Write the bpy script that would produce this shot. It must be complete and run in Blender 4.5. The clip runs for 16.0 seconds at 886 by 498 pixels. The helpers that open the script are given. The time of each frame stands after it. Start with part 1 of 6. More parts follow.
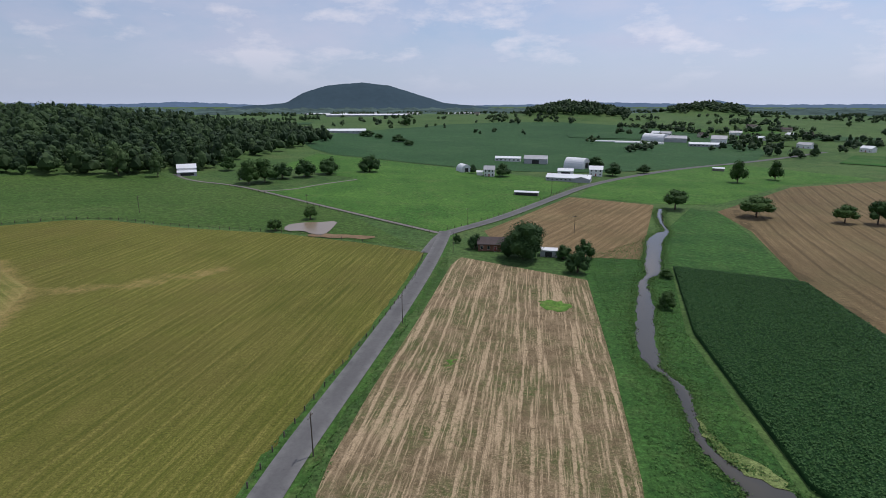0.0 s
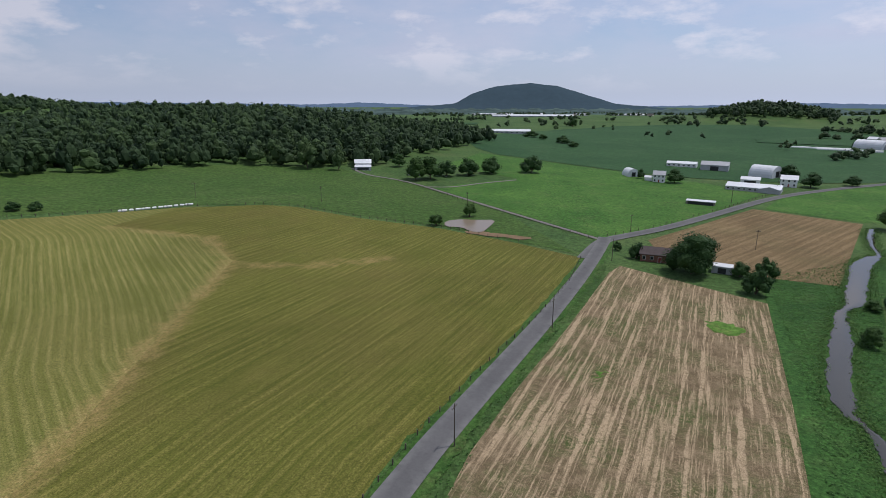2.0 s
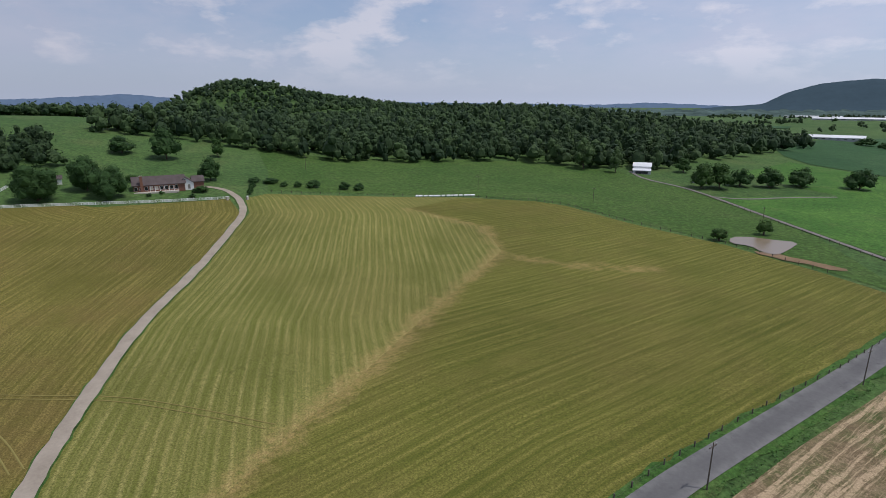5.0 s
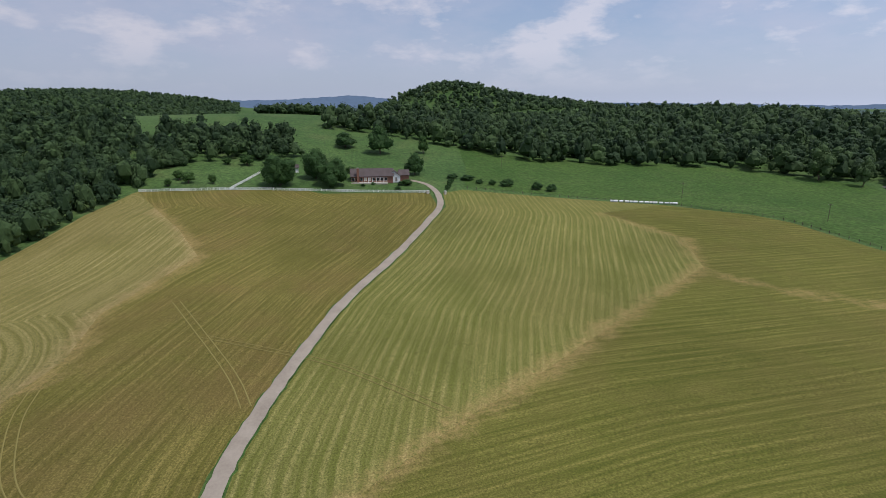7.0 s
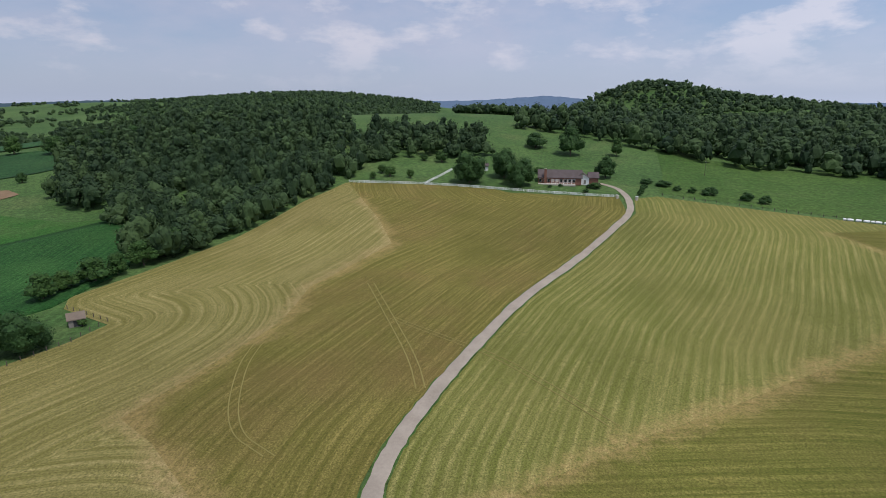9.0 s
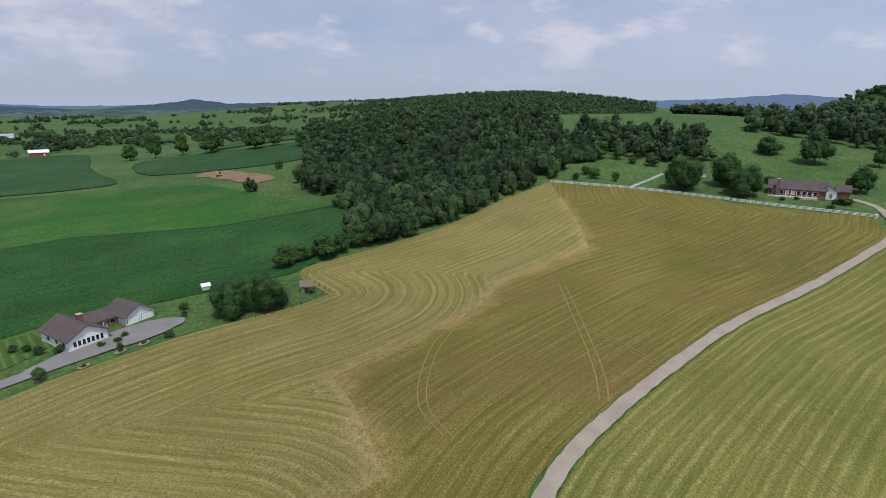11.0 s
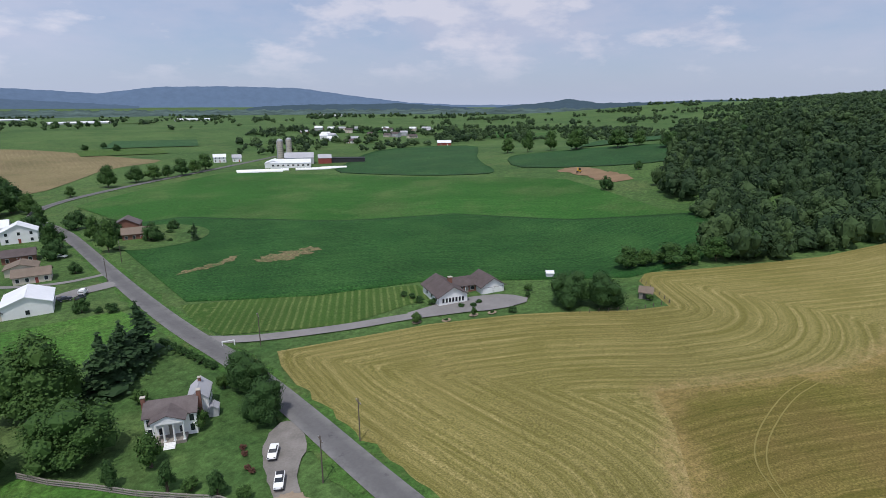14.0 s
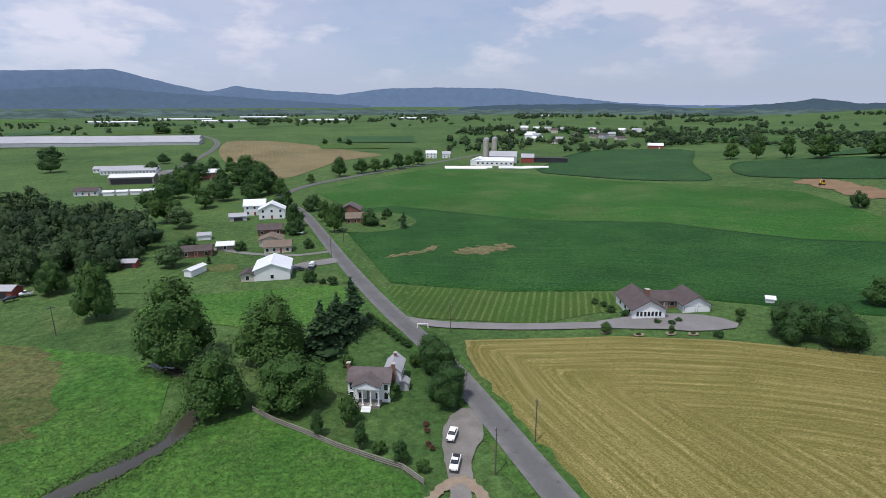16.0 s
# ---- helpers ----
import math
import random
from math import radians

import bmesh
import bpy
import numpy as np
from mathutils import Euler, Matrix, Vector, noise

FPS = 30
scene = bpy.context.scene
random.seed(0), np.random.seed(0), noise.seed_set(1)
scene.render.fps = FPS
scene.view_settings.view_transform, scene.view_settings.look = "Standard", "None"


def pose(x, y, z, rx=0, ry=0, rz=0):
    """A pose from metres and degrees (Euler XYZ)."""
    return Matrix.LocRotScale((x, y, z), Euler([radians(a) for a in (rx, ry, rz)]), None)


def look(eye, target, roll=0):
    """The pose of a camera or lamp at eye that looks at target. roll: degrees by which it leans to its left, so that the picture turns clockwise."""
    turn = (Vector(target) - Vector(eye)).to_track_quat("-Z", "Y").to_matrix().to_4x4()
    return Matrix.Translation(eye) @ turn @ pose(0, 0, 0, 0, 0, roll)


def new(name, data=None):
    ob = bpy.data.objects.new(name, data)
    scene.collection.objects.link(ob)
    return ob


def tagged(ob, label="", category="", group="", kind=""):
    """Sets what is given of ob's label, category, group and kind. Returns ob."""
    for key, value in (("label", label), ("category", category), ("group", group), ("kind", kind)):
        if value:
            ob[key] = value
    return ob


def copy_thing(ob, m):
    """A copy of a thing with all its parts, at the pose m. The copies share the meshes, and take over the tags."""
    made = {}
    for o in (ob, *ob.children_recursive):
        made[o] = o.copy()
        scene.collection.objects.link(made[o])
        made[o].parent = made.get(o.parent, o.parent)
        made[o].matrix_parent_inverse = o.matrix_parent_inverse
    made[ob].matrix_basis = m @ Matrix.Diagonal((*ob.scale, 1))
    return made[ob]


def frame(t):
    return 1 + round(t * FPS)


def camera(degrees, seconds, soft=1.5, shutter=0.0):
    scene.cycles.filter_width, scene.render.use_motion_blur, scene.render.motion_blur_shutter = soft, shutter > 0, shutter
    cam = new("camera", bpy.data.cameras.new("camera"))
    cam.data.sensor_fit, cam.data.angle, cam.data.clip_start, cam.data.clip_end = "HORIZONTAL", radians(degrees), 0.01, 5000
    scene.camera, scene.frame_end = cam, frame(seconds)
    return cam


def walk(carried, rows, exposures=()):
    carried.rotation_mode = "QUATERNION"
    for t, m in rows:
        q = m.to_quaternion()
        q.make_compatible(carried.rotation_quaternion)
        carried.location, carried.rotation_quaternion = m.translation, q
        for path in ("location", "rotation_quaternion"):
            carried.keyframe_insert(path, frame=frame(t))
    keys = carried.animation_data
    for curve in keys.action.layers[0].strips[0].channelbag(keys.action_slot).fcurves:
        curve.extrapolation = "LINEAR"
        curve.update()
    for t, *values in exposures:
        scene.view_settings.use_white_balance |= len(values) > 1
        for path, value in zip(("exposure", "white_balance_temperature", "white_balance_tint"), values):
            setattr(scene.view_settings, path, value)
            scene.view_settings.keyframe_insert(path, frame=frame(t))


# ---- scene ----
cam = camera(78.8, 16.0, 0.55)
walk(cam, [
        (0, pose(0, 0, 60, 74.73, 0, 0.00)),
        (0.5, pose(0, 0, 60, 74.76, 0, 4.29)),
        (1, pose(0, 0, 60, 74.77, 0, 8.68)),
        (1.5, pose(0, 0, 60, 74.80, 0, 12.74)),
        (2, pose(0, 0, 60, 74.79, 0, 16.95)),
        (2.5, pose(0, 0, 60, 74.81, 0, 21.17)),
        (3, pose(0, 0, 60, 74.80, 0, 25.88)),
        (5.5, pose(0, 0, 60, 74.82, 0, 50.51)),
        (6, pose(0, 0, 60, 74.82, 0, 55.50)),
        (6.5, pose(0, 0, 60, 74.83, 0, 60.53)),
        (7, pose(0, 0, 60, 74.85, 0, 65.87)),
        (7.5, pose(0, 0, 60, 74.86, 0, 70.46)),
        (8, pose(0, 0, 60, 74.89, 0, 75.09)),
        (8.5, pose(0, 0, 60, 74.88, 0, 80.15)),
        (9, pose(0, 0, 60, 74.89, 0, 85.58)),
        (9.5, pose(0, 0, 60, 74.88, 0, 91.62)),
        (12, pose(0, 0, 60, 74.86, 0, 117.26)),
        (12.5, pose(0, 0, 60, 74.87, 0, 123.52)),
        (13, pose(0, 0, 60, 74.86, 0, 130.16)),
        (13.5, pose(0, 0, 60, 74.84, 0, 137.58)),
        (14, pose(0, 0, 60, 74.80, 0, 143.43)),
        (14.5, pose(0, 0, 60, 74.82, 0, 147.23)),
        (15, pose(0, 0, 60, 74.83, 0, 151.62)),
        (15.5, pose(0, 0, 60, 74.83, 0, 157.91)),
        (16, pose(0, 0, 60, 74.81, 0, 164.52))],
     exposures=[(0, -0.40, 6150, 12), (3, -0.40, 6150, 12), (6, -0.32, 6200, 12), (9.5, -0.18, 6150, 12), (13, -0.10, 6150, 12), (16, -0.04, 6150, 12)])

# ---------------------------------------------------------------- light
SUN_EL, SUN_DIR = 66.0, Vector((0.8, 0.6, 0)).normalized()
sun = new("sun", bpy.data.lights.new("sun", "SUN"))
sun.data.energy, sun.data.angle, sun.data.color = 3.3, radians(0.6), (1.0, 0.95, 0.86)
to_sun = SUN_DIR * math.cos(radians(SUN_EL)) + Vector((0, 0, math.sin(radians(SUN_EL))))
sun.matrix_world = look(to_sun * 300, (0, 0, 0))

world = bpy.data.worlds.new("sky")
scene.world = world
world.use_nodes = True


def node(nt, kind, **values):
    n = nt.nodes.new(kind)
    for key, value in values.items():
        n.inputs[key].default_value = value
    return n


def mathn(nt, op, a, b=None, clamp=False):
    n = nt.nodes.new("ShaderNodeMath")
    n.operation, n.use_clamp = op, clamp
    for i, v in enumerate((a, b)):
        if v is None:
            continue
        if isinstance(v, (int, float)):
            n.inputs[i].default_value = v
        else:
            nt.links.new(v, n.inputs[i])
    return n.outputs[0]


def mixc(nt, fac, a, b, blend="MIX"):
    n = nt.nodes.new("ShaderNodeMix")
    n.data_type, n.blend_type = "RGBA", blend
    for sock, v in ((n.inputs[0], fac), (n.inputs[6], a), (n.inputs[7], b)):
        if isinstance(v, (int, float)):
            sock.default_value = v
        elif isinstance(v, tuple):
            sock.default_value = (*v[:3], 1)
        else:
            nt.links.new(v, sock)
    return n.outputs[2]


def ramp(nt, fac, lo, hi):
    n = nt.nodes.new("ShaderNodeMapRange")
    n.clamp = True
    nt.links.new(fac, n.inputs[0])
    n.inputs[1].default_value, n.inputs[2].default_value = lo, hi
    return n.outputs[0]


def noise_tex(nt, vec, scale, detail=4.0, rough=0.55):
    n = nt.nodes.new("ShaderNodeTexNoise")
    n.inputs["Scale"].default_value, n.inputs["Detail"].default_value, n.inputs["Roughness"].default_value = scale, detail, rough
    if vec is not None:
        nt.links.new(vec, n.inputs["Vector"])
    return n.outputs[0]


def build_sky():
    nt = world.node_tree
    nt.nodes.clear()
    out, bg = nt.nodes.new("ShaderNodeOutputWorld"), nt.nodes.new("ShaderNodeBackground")
    sky = nt.nodes.new("ShaderNodeTexSky")
    sky.sky_type, sky.sun_disc = "NISHITA", False
    sky.sun_elevation, sky.sun_rotation = radians(SUN_EL), math.atan2(SUN_DIR.x, SUN_DIR.y)
    sky.altitude, sky.air_density, sky.dust_density, sky.ozone_density = 400, 1.0, 1.6, 2.0
    co = nt.nodes.new("ShaderNodeTexCoord").outputs["Generated"]
    sep = nt.nodes.new("ShaderNodeSeparateXYZ")
    nt.links.new(co, sep.inputs[0])
    up = sep.outputs[2]
    # heaped clouds, a little wider than high
    tall = nt.nodes.new("ShaderNodeVectorMath")
    tall.operation = "MULTIPLY"
    nt.links.new(co, tall.inputs[0])
    tall.inputs[1].default_value = (1, 1, 2.6)
    flat = tall.outputs[0]
    veil = ramp(nt, noise_tex(nt, flat, 2.4, 6, 0.62), 0.36, 0.62)
    puff = ramp(nt, noise_tex(nt, flat, 6.0, 9, 0.58), 0.515, 0.63)
    shade = ramp(nt, noise_tex(nt, flat, 9.0, 6, 0.6), 0.48, 0.7)
    fade = ramp(nt, up, 0.015, 0.09)
    haze = mathn(nt, "POWER", mathn(nt, "SUBTRACT", 1.0, mathn(nt, "MAXIMUM", up, 0.0), True), 16)
    col = mixc(nt, 0.45, sky.outputs[0], (4.6, 5.6, 7.9))
    col = mixc(nt, mathn(nt, "MULTIPLY", haze, 0.85), col, (5.35, 5.85, 7.1))
    col = mixc(nt, mathn(nt, "MULTIPLY", mathn(nt, "MULTIPLY", veil, fade), 0.7), col, (5.9, 6.05, 7.2))
    col = mixc(nt, mathn(nt, "MULTIPLY", mathn(nt, "MULTIPLY", mathn(nt, "MULTIPLY", shade, veil), fade), 0.4), col, (5.0, 5.3, 6.7))
    col = mixc(nt, mathn(nt, "MULTIPLY", mathn(nt, "MULTIPLY", puff, fade), 0.7), col, (7.7, 7.5, 8.1))
    towards = nt.nodes.new("ShaderNodeVectorMath")
    towards.operation = "DOT_PRODUCT"
    nt.links.new(co, towards.inputs[0])
    towards.inputs[1].default_value = (SUN_DIR.x, SUN_DIR.y, 0)
    glare = nt.nodes.new("ShaderNodeVectorMath")
    glare.operation = "SCALE"
    nt.links.new(col, glare.inputs[0])
    nt.links.new(mathn(nt, "ADD", mathn(nt, "MULTIPLY", towards.outputs["Value"], 0.2), 1.15), glare.inputs["Scale"])
    nt.links.new(glare.outputs[0], bg.inputs[0])
    bg.inputs[1].default_value = 0.1
    nt.links.new(bg.outputs[0], out.inputs[0])


build_sky()

# ---------------------------------------------------------------- materials


def material(name, rough=0.9, metal=0.0, spec=0.3):
    m = bpy.data.materials.new(name)
    m.use_nodes = True
    b = m.node_tree.nodes["Principled BSDF"]
    b.inputs["Roughness"].default_value, b.inputs["Metallic"].default_value = rough, metal
    b.inputs["Specular IOR Level"].default_value = spec
    return m, m.node_tree, b


def position(nt):
    return nt.nodes.new("ShaderNodeNewGeometry").outputs["Position"]


def bump(nt, b, height, strength, dist):
    n = nt.nodes.new("ShaderNodeBump")
    n.inputs["Strength"].default_value, n.inputs["Distance"].default_value = strength, dist
    nt.links.new(height, n.inputs["Height"])
    nt.links.new(n.outputs[0], b.inputs["Normal"])


def land(name, dark, light, patch_col=None, big=0.02, fine=1.2, grain=0.25, patch_amount=0.6, bumpy=0.3):
    """Grass or soil: two tones by wide noise, grain by fine noise, worn spots of a third colour."""
    m, nt, b = material(name, 0.95, spec=0.15)
    p = position(nt)
    wide, mid, small = noise_tex(nt, p, big, 5), noise_tex(nt, p, big * 9, 4), noise_tex(nt, p, fine, 5, 0.7)
    c = mixc(nt, ramp(nt, mathn(nt, "ADD", mathn(nt, "MULTIPLY", wide, 0.65), mathn(nt, "MULTIPLY", mid, 0.35)), 0.36, 0.64), dark, light)
    if patch_col:
        c = mixc(nt, mathn(nt, "MULTIPLY", ramp(nt, noise_tex(nt, p, big * 2.7, 6, 0.65), 0.52, 0.68), patch_amount), c, patch_col)
    clump = ramp(nt, noise_tex(nt, p, fine * 0.4, 6, 0.75), 0.34, 0.66)
    c = mixc(nt, min(1.0, grain * 1.5), c, mixc(nt, clump, (0.24, 0.24, 0.24), (0.78, 0.78, 0.78)), "OVERLAY")
    g = ramp(nt, small, 0.25, 0.75)
    c = mixc(nt, grain, c, mixc(nt, g, (0.25, 0.25, 0.25), (1.0, 1.0, 1.0)), "OVERLAY")
    nt.links.new(c, b.inputs["Base Color"])
    bump(nt, b, small, bumpy, 0.4)
    return m


def rows_mat(name, low, high, spacing, wobble=0.35, amount=0.8, patch_col=None, patch_amount=0.5, big=0.02, sharp=0.3, fine=1.5, grain=0.3, second=0.0, seam_col=None, rag=0.25, regular=0.58, tram=0.0):
    """A field with rows: the attribute row holds the distance in metres from the line that the rows follow."""
    m, nt, b = material(name, 0.95, spec=0.12)
    p = position(nt)
    at = nt.nodes.new("ShaderNodeAttribute")
    at.attribute_name = "row"
    r = at.outputs["Fac"]
    wide, mid, small = noise_tex(nt, p, big, 5), noise_tex(nt, p, 0.16, 4, 0.6), noise_tex(nt, p, fine, 5, 0.7)
    ph = mathn(nt, "MULTIPLY", mathn(nt, "ADD", r, mathn(nt, "MULTIPLY", mid, wobble * spacing * 2)), 6.28318 / spacing)
    s = ramp(nt, mathn(nt, "SINE", ph), -sharp, 1.0)
    if second:
        s2 = ramp(nt, mathn(nt, "SINE", mathn(nt, "MULTIPLY", r, 6.28318 / (spacing * second))), -1, 1)
        s = mathn(nt, "ADD", mathn(nt, "MULTIPLY", s, 0.7), mathn(nt, "MULTIPLY", s2, 0.3))
    # streaks drawn out along the rows
    ra = nt.nodes.new("ShaderNodeAttribute")
    ra.attribute_name = "run"
    vec = nt.nodes.new("ShaderNodeCombineXYZ")
    nt.links.new(mathn(nt, "MULTIPLY", r, 3.2 / spacing), vec.inputs[0])
    nt.links.new(mathn(nt, "MULTIPLY", ra.outputs["Fac"], 0.03), vec.inputs[1])
    streak = ramp(nt, noise_tex(nt, vec.outputs[0], 1.0, 5, 0.65), 0.42, 0.64)
    s = mathn(nt, "ADD", mathn(nt, "MULTIPLY", s, regular), mathn(nt, "MULTIPLY", streak, 1 - regular))
    # rows break up and fade along their length
    s = mathn(nt, "MULTIPLY", s, ramp(nt, noise_tex(nt, p, 0.05, 4), 0.18, 0.5))
    s = mathn(nt, "MULTIPLY", s, ramp(nt, noise_tex(nt, p, fine * 0.5, 4, 0.75), 0.5 - rag, 0.5 + rag * 0.4))
    c = mixc(nt, mathn(nt, "MULTIPLY", s, amount), low, high)
    if patch_col:
        c = mixc(nt, mathn(nt, "MULTIPLY", ramp(nt, noise_tex(nt, p, big * 1.6, 6, 0.65), 0.47, 0.68), patch_amount), c, patch_col)
    if tram:
        thin = ramp(nt, mathn(nt, "SINE", mathn(nt, "MULTIPLY", mathn(nt, "ADD", r, mathn(nt, "MULTIPLY", mid, 1.2)), 6.28318 / tram)), 0.86, 0.95)
        c = mixc(nt, mathn(nt, "MULTIPLY", thin, 0.5), c, mixc(nt, 0.65, low, (0.02, 0.02, 0.01)))
    if seam_col:
        sm = nt.nodes.new("ShaderNodeAttribute")
        sm.attribute_name = "seam"
        far = mathn(nt, "ADD", sm.outputs["Fac"], mathn(nt, "MULTIPLY", mathn(nt, "SUBTRACT", noise_tex(nt, p, 0.12, 5, 0.7), 0.5), 16))
        lay = mathn(nt, "MULTIPLY", mathn(nt, "SUBTRACT", 1.0, ramp(nt, far, 0.0, 4.5)), ramp(nt, noise_tex(nt, p, 0.9, 5, 0.75), 0.3, 0.6))
        c = mixc(nt, mathn(nt, "MULTIPLY", lay, 0.75), c, seam_col)
    c = mixc(nt, ramp(nt, wide, 0.3, 0.7), mixc(nt, 0.25, c, (0, 0, 0)), c)
    c = mixc(nt, grain, c, mixc(nt, ramp(nt, small, 0.25, 0.75), (0.2, 0.2, 0.2), (1.0, 1.0, 1.0)), "OVERLAY")
    nt.links.new(c, b.inputs["Base Color"])
    bump(nt, b, small, 0.35, 0.35)
    return m


def stubble_mat(name, soil, weeds, straw):
    """Cut grain: crisp uneven lines of straw along the rows, litter between them, weeds coming through."""
    m, nt, b = material(name, 0.95, spec=0.1)
    p = position(nt)
    at, ra = nt.nodes.new("ShaderNodeAttribute"), nt.nodes.new("ShaderNodeAttribute")
    at.attribute_name, ra.attribute_name = "row", "run"
    r = mathn(nt, "ADD", at.outputs["Fac"], mathn(nt, "MULTIPLY", noise_tex(nt, p, 0.22, 4, 0.6), 0.9))
    lines = []
    for across, along, low, high in ((0.85, 0.028, 0.53, 0.59), (2.2, 0.08, 0.54, 0.63)):
        v = nt.nodes.new("ShaderNodeCombineXYZ")
        nt.links.new(mathn(nt, "MULTIPLY", r, across), v.inputs[0])
        nt.links.new(mathn(nt, "MULTIPLY", ra.outputs["Fac"], along), v.inputs[1])
        lines.append(ramp(nt, noise_tex(nt, v.outputs[0], 1.0, 3, 0.55), low, high))
    frayed = ramp(nt, noise_tex(nt, p, 1.1, 5, 0.75), 0.32, 0.5)
    line = mathn(nt, "MULTIPLY", mathn(nt, "MAXIMUM", lines[0], mathn(nt, "MULTIPLY", lines[1], 0.75)), frayed)
    litter = mathn(nt, "MULTIPLY", ramp(nt, noise_tex(nt, p, 1.9, 5, 0.78), 0.5, 0.62), ramp(nt, noise_tex(nt, p, 0.07, 4), 0.3, 0.66))
    green = mathn(nt, "MULTIPLY", ramp(nt, noise_tex(nt, p, 0.055, 6, 0.7), 0.42, 0.6), ramp(nt, noise_tex(nt, p, 0.8, 5, 0.75), 0.34, 0.58))
    c = mixc(nt, ramp(nt, noise_tex(nt, p, 0.35, 5, 0.7), 0.3, 0.7), soil, mixc(nt, 0.45, soil, straw))
    c = mixc(nt, mathn(nt, "MULTIPLY", green, 0.9), c, weeds)
    c = mixc(nt, mathn(nt, "MULTIPLY", litter, 0.6), c, straw)
    c = mixc(nt, mathn(nt, "MULTIPLY", line, 0.85), c, straw)
    small = noise_tex(nt, p, 4.0, 5, 0.75)
    c = mixc(nt, 0.75, c, mixc(nt, ramp(nt, small, 0.3, 0.7), (0.22, 0.22, 0.22), (0.86, 0.86, 0.86)), "OVERLAY")
    nt.links.new(c, b.inputs["Base Color"])
    bump(nt, b, small, 0.4, 0.3)
    return m


def plain(name, a, b2, scale=3.0, rough=0.7, metal=0.0, spec=0.4, bumpy=0.1):
    m, nt, b = material(name, rough, metal, spec)
    co = nt.nodes.new("ShaderNodeTexCoord").outputs["Object"]
    f = mathn(nt, "ADD", mathn(nt, "MULTIPLY", noise_tex(nt, co, scale * 0.15, 4), 0.6), mathn(nt, "MULTIPLY", noise_tex(nt, co, scale, 5, 0.7), 0.4))
    nt.links.new(mixc(nt, ramp(nt, f, 0.33, 0.67), a, b2), b.inputs["Base Color"])
    bump(nt, b, noise_tex(nt, co, scale * 4, 3), bumpy, 0.02)
    return m


def foliage(name, dark, light, by_object=True, share=0.5):
    m, nt, b = material(name, 0.75, spec=0.2)
    geo = nt.nodes.new("ShaderNodeNewGeometry")
    if by_object:
        tint = nt.nodes.new("ShaderNodeObjectInfo").outputs["Random"]
    else:
        at = nt.nodes.new("ShaderNodeAttribute")
        at.attribute_name = "tint"
        tint = at.outputs["Fac"]
    v = mathn(nt, "ADD", mathn(nt, "MULTIPLY", tint, share), mathn(nt, "MULTIPLY", geo.outputs["Random Per Island"], 1 - share))
    nt.links.new(mixc(nt, v, dark, light), b.inputs["Base Color"])
    b.inputs["Subsurface Weight"].default_value = 0.0
    return m


# Blue raised a little in this base colour to stand in for haze.
GRASS = land("pasture_grass", (0.034, 0.072, 0.019), (0.066, 0.112, 0.032), (0.095, 0.112, 0.042), 0.012, 1.3, 0.5, 0.4)
MEADOW = land("lush_meadow", (0.031, 0.086, 0.014), (0.062, 0.132, 0.024), (0.082, 0.118, 0.036), 0.03, 1.8, 0.6, 0.45)
CREEK_GRASS = land("bank_grass", (0.018, 0.056, 0.012), (0.040, 0.094, 0.020), (0.06, 0.095, 0.028), 0.05, 1.8, 0.6, 0.45)
PASTURE = land("cropped_pasture", (0.034, 0.072, 0.014), (0.054, 0.094, 0.021), (0.072, 0.096, 0.033), 0.02, 1.3, 0.55, 0.3)
VERGE = land("verge_grass", (0.028, 0.070, 0.014), (0.050, 0.102, 0.022), (0.10, 0.105, 0.042), 0.06, 2.2, 0.55, 0.45)
# Far crop: some distance haze is put into its bluish green.
CROP = land("green_crop", (0.022, 0.060, 0.021), (0.034, 0.080, 0.028), (0.045, 0.088, 0.034), 0.008, 1.0, 0.4)
HAY = rows_mat("mown_hay", (0.106, 0.114, 0.024), (0.300, 0.264, 0.098), 2.6, 0.16, 0.8, (0.170, 0.150, 0.046), 0.4, 0.012, -0.1, 3.0, 0.8, 0.0, (0.29, 0.21, 0.085), 0.28, 0.5)
HAY_DRY = rows_mat("dry_mown_hay", (0.132, 0.121, 0.032), (0.305, 0.257, 0.108), 2.8, 0.14, 0.9, (0.205, 0.165, 0.064), 0.4, 0.012, -0.1, 3.0, 0.8, 0.0, (0.30, 0.22, 0.10), 0.28, 0.36)
HAY_FLAT = rows_mat("short_mown_hay", (0.084, 0.092, 0.016), (0.205, 0.178, 0.048), 2.7, 0.15, 0.95, (0.135, 0.102, 0.034), 0.4, 0.014, -0.05, 3.0, 0.8, 0.0, (0.28, 0.20, 0.082), 0.3, 0.3)
HAY_BROWN = rows_mat("brown_mown_hay", (0.098, 0.092, 0.019), (0.225, 0.182, 0.056), 2.7, 0.15, 0.95, (0.165, 0.105, 0.042), 0.5, 0.014, -0.05, 3.0, 0.8, 0.0, (0.28, 0.20, 0.082), 0.3, 0.25)
STUBBLE = stubble_mat("crop_stubble", (0.088, 0.064, 0.034), (0.052, 0.078, 0.020), (0.385, 0.290, 0.182))
STRAW_PALE = rows_mat("pale_stubble", (0.160, 0.130, 0.066), (0.240, 0.200, 0.110), 4.2, 0.2, 0.9, (0.120, 0.115, 0.05), 0.5, 0.02, 0.3, 2.2, 0.65, 0.0, None, 0.2, 0.38)
STRAW_LINES = rows_mat("straw_field_with_lines", (0.128, 0.092, 0.046), (0.205, 0.150, 0.080), 4.2, 0.2, 0.9, (0.125, 0.106, 0.05), 0.5, 0.02, 0.3, 2.2, 0.7, 0.0, None, 0.2, 0.38, 9.0)
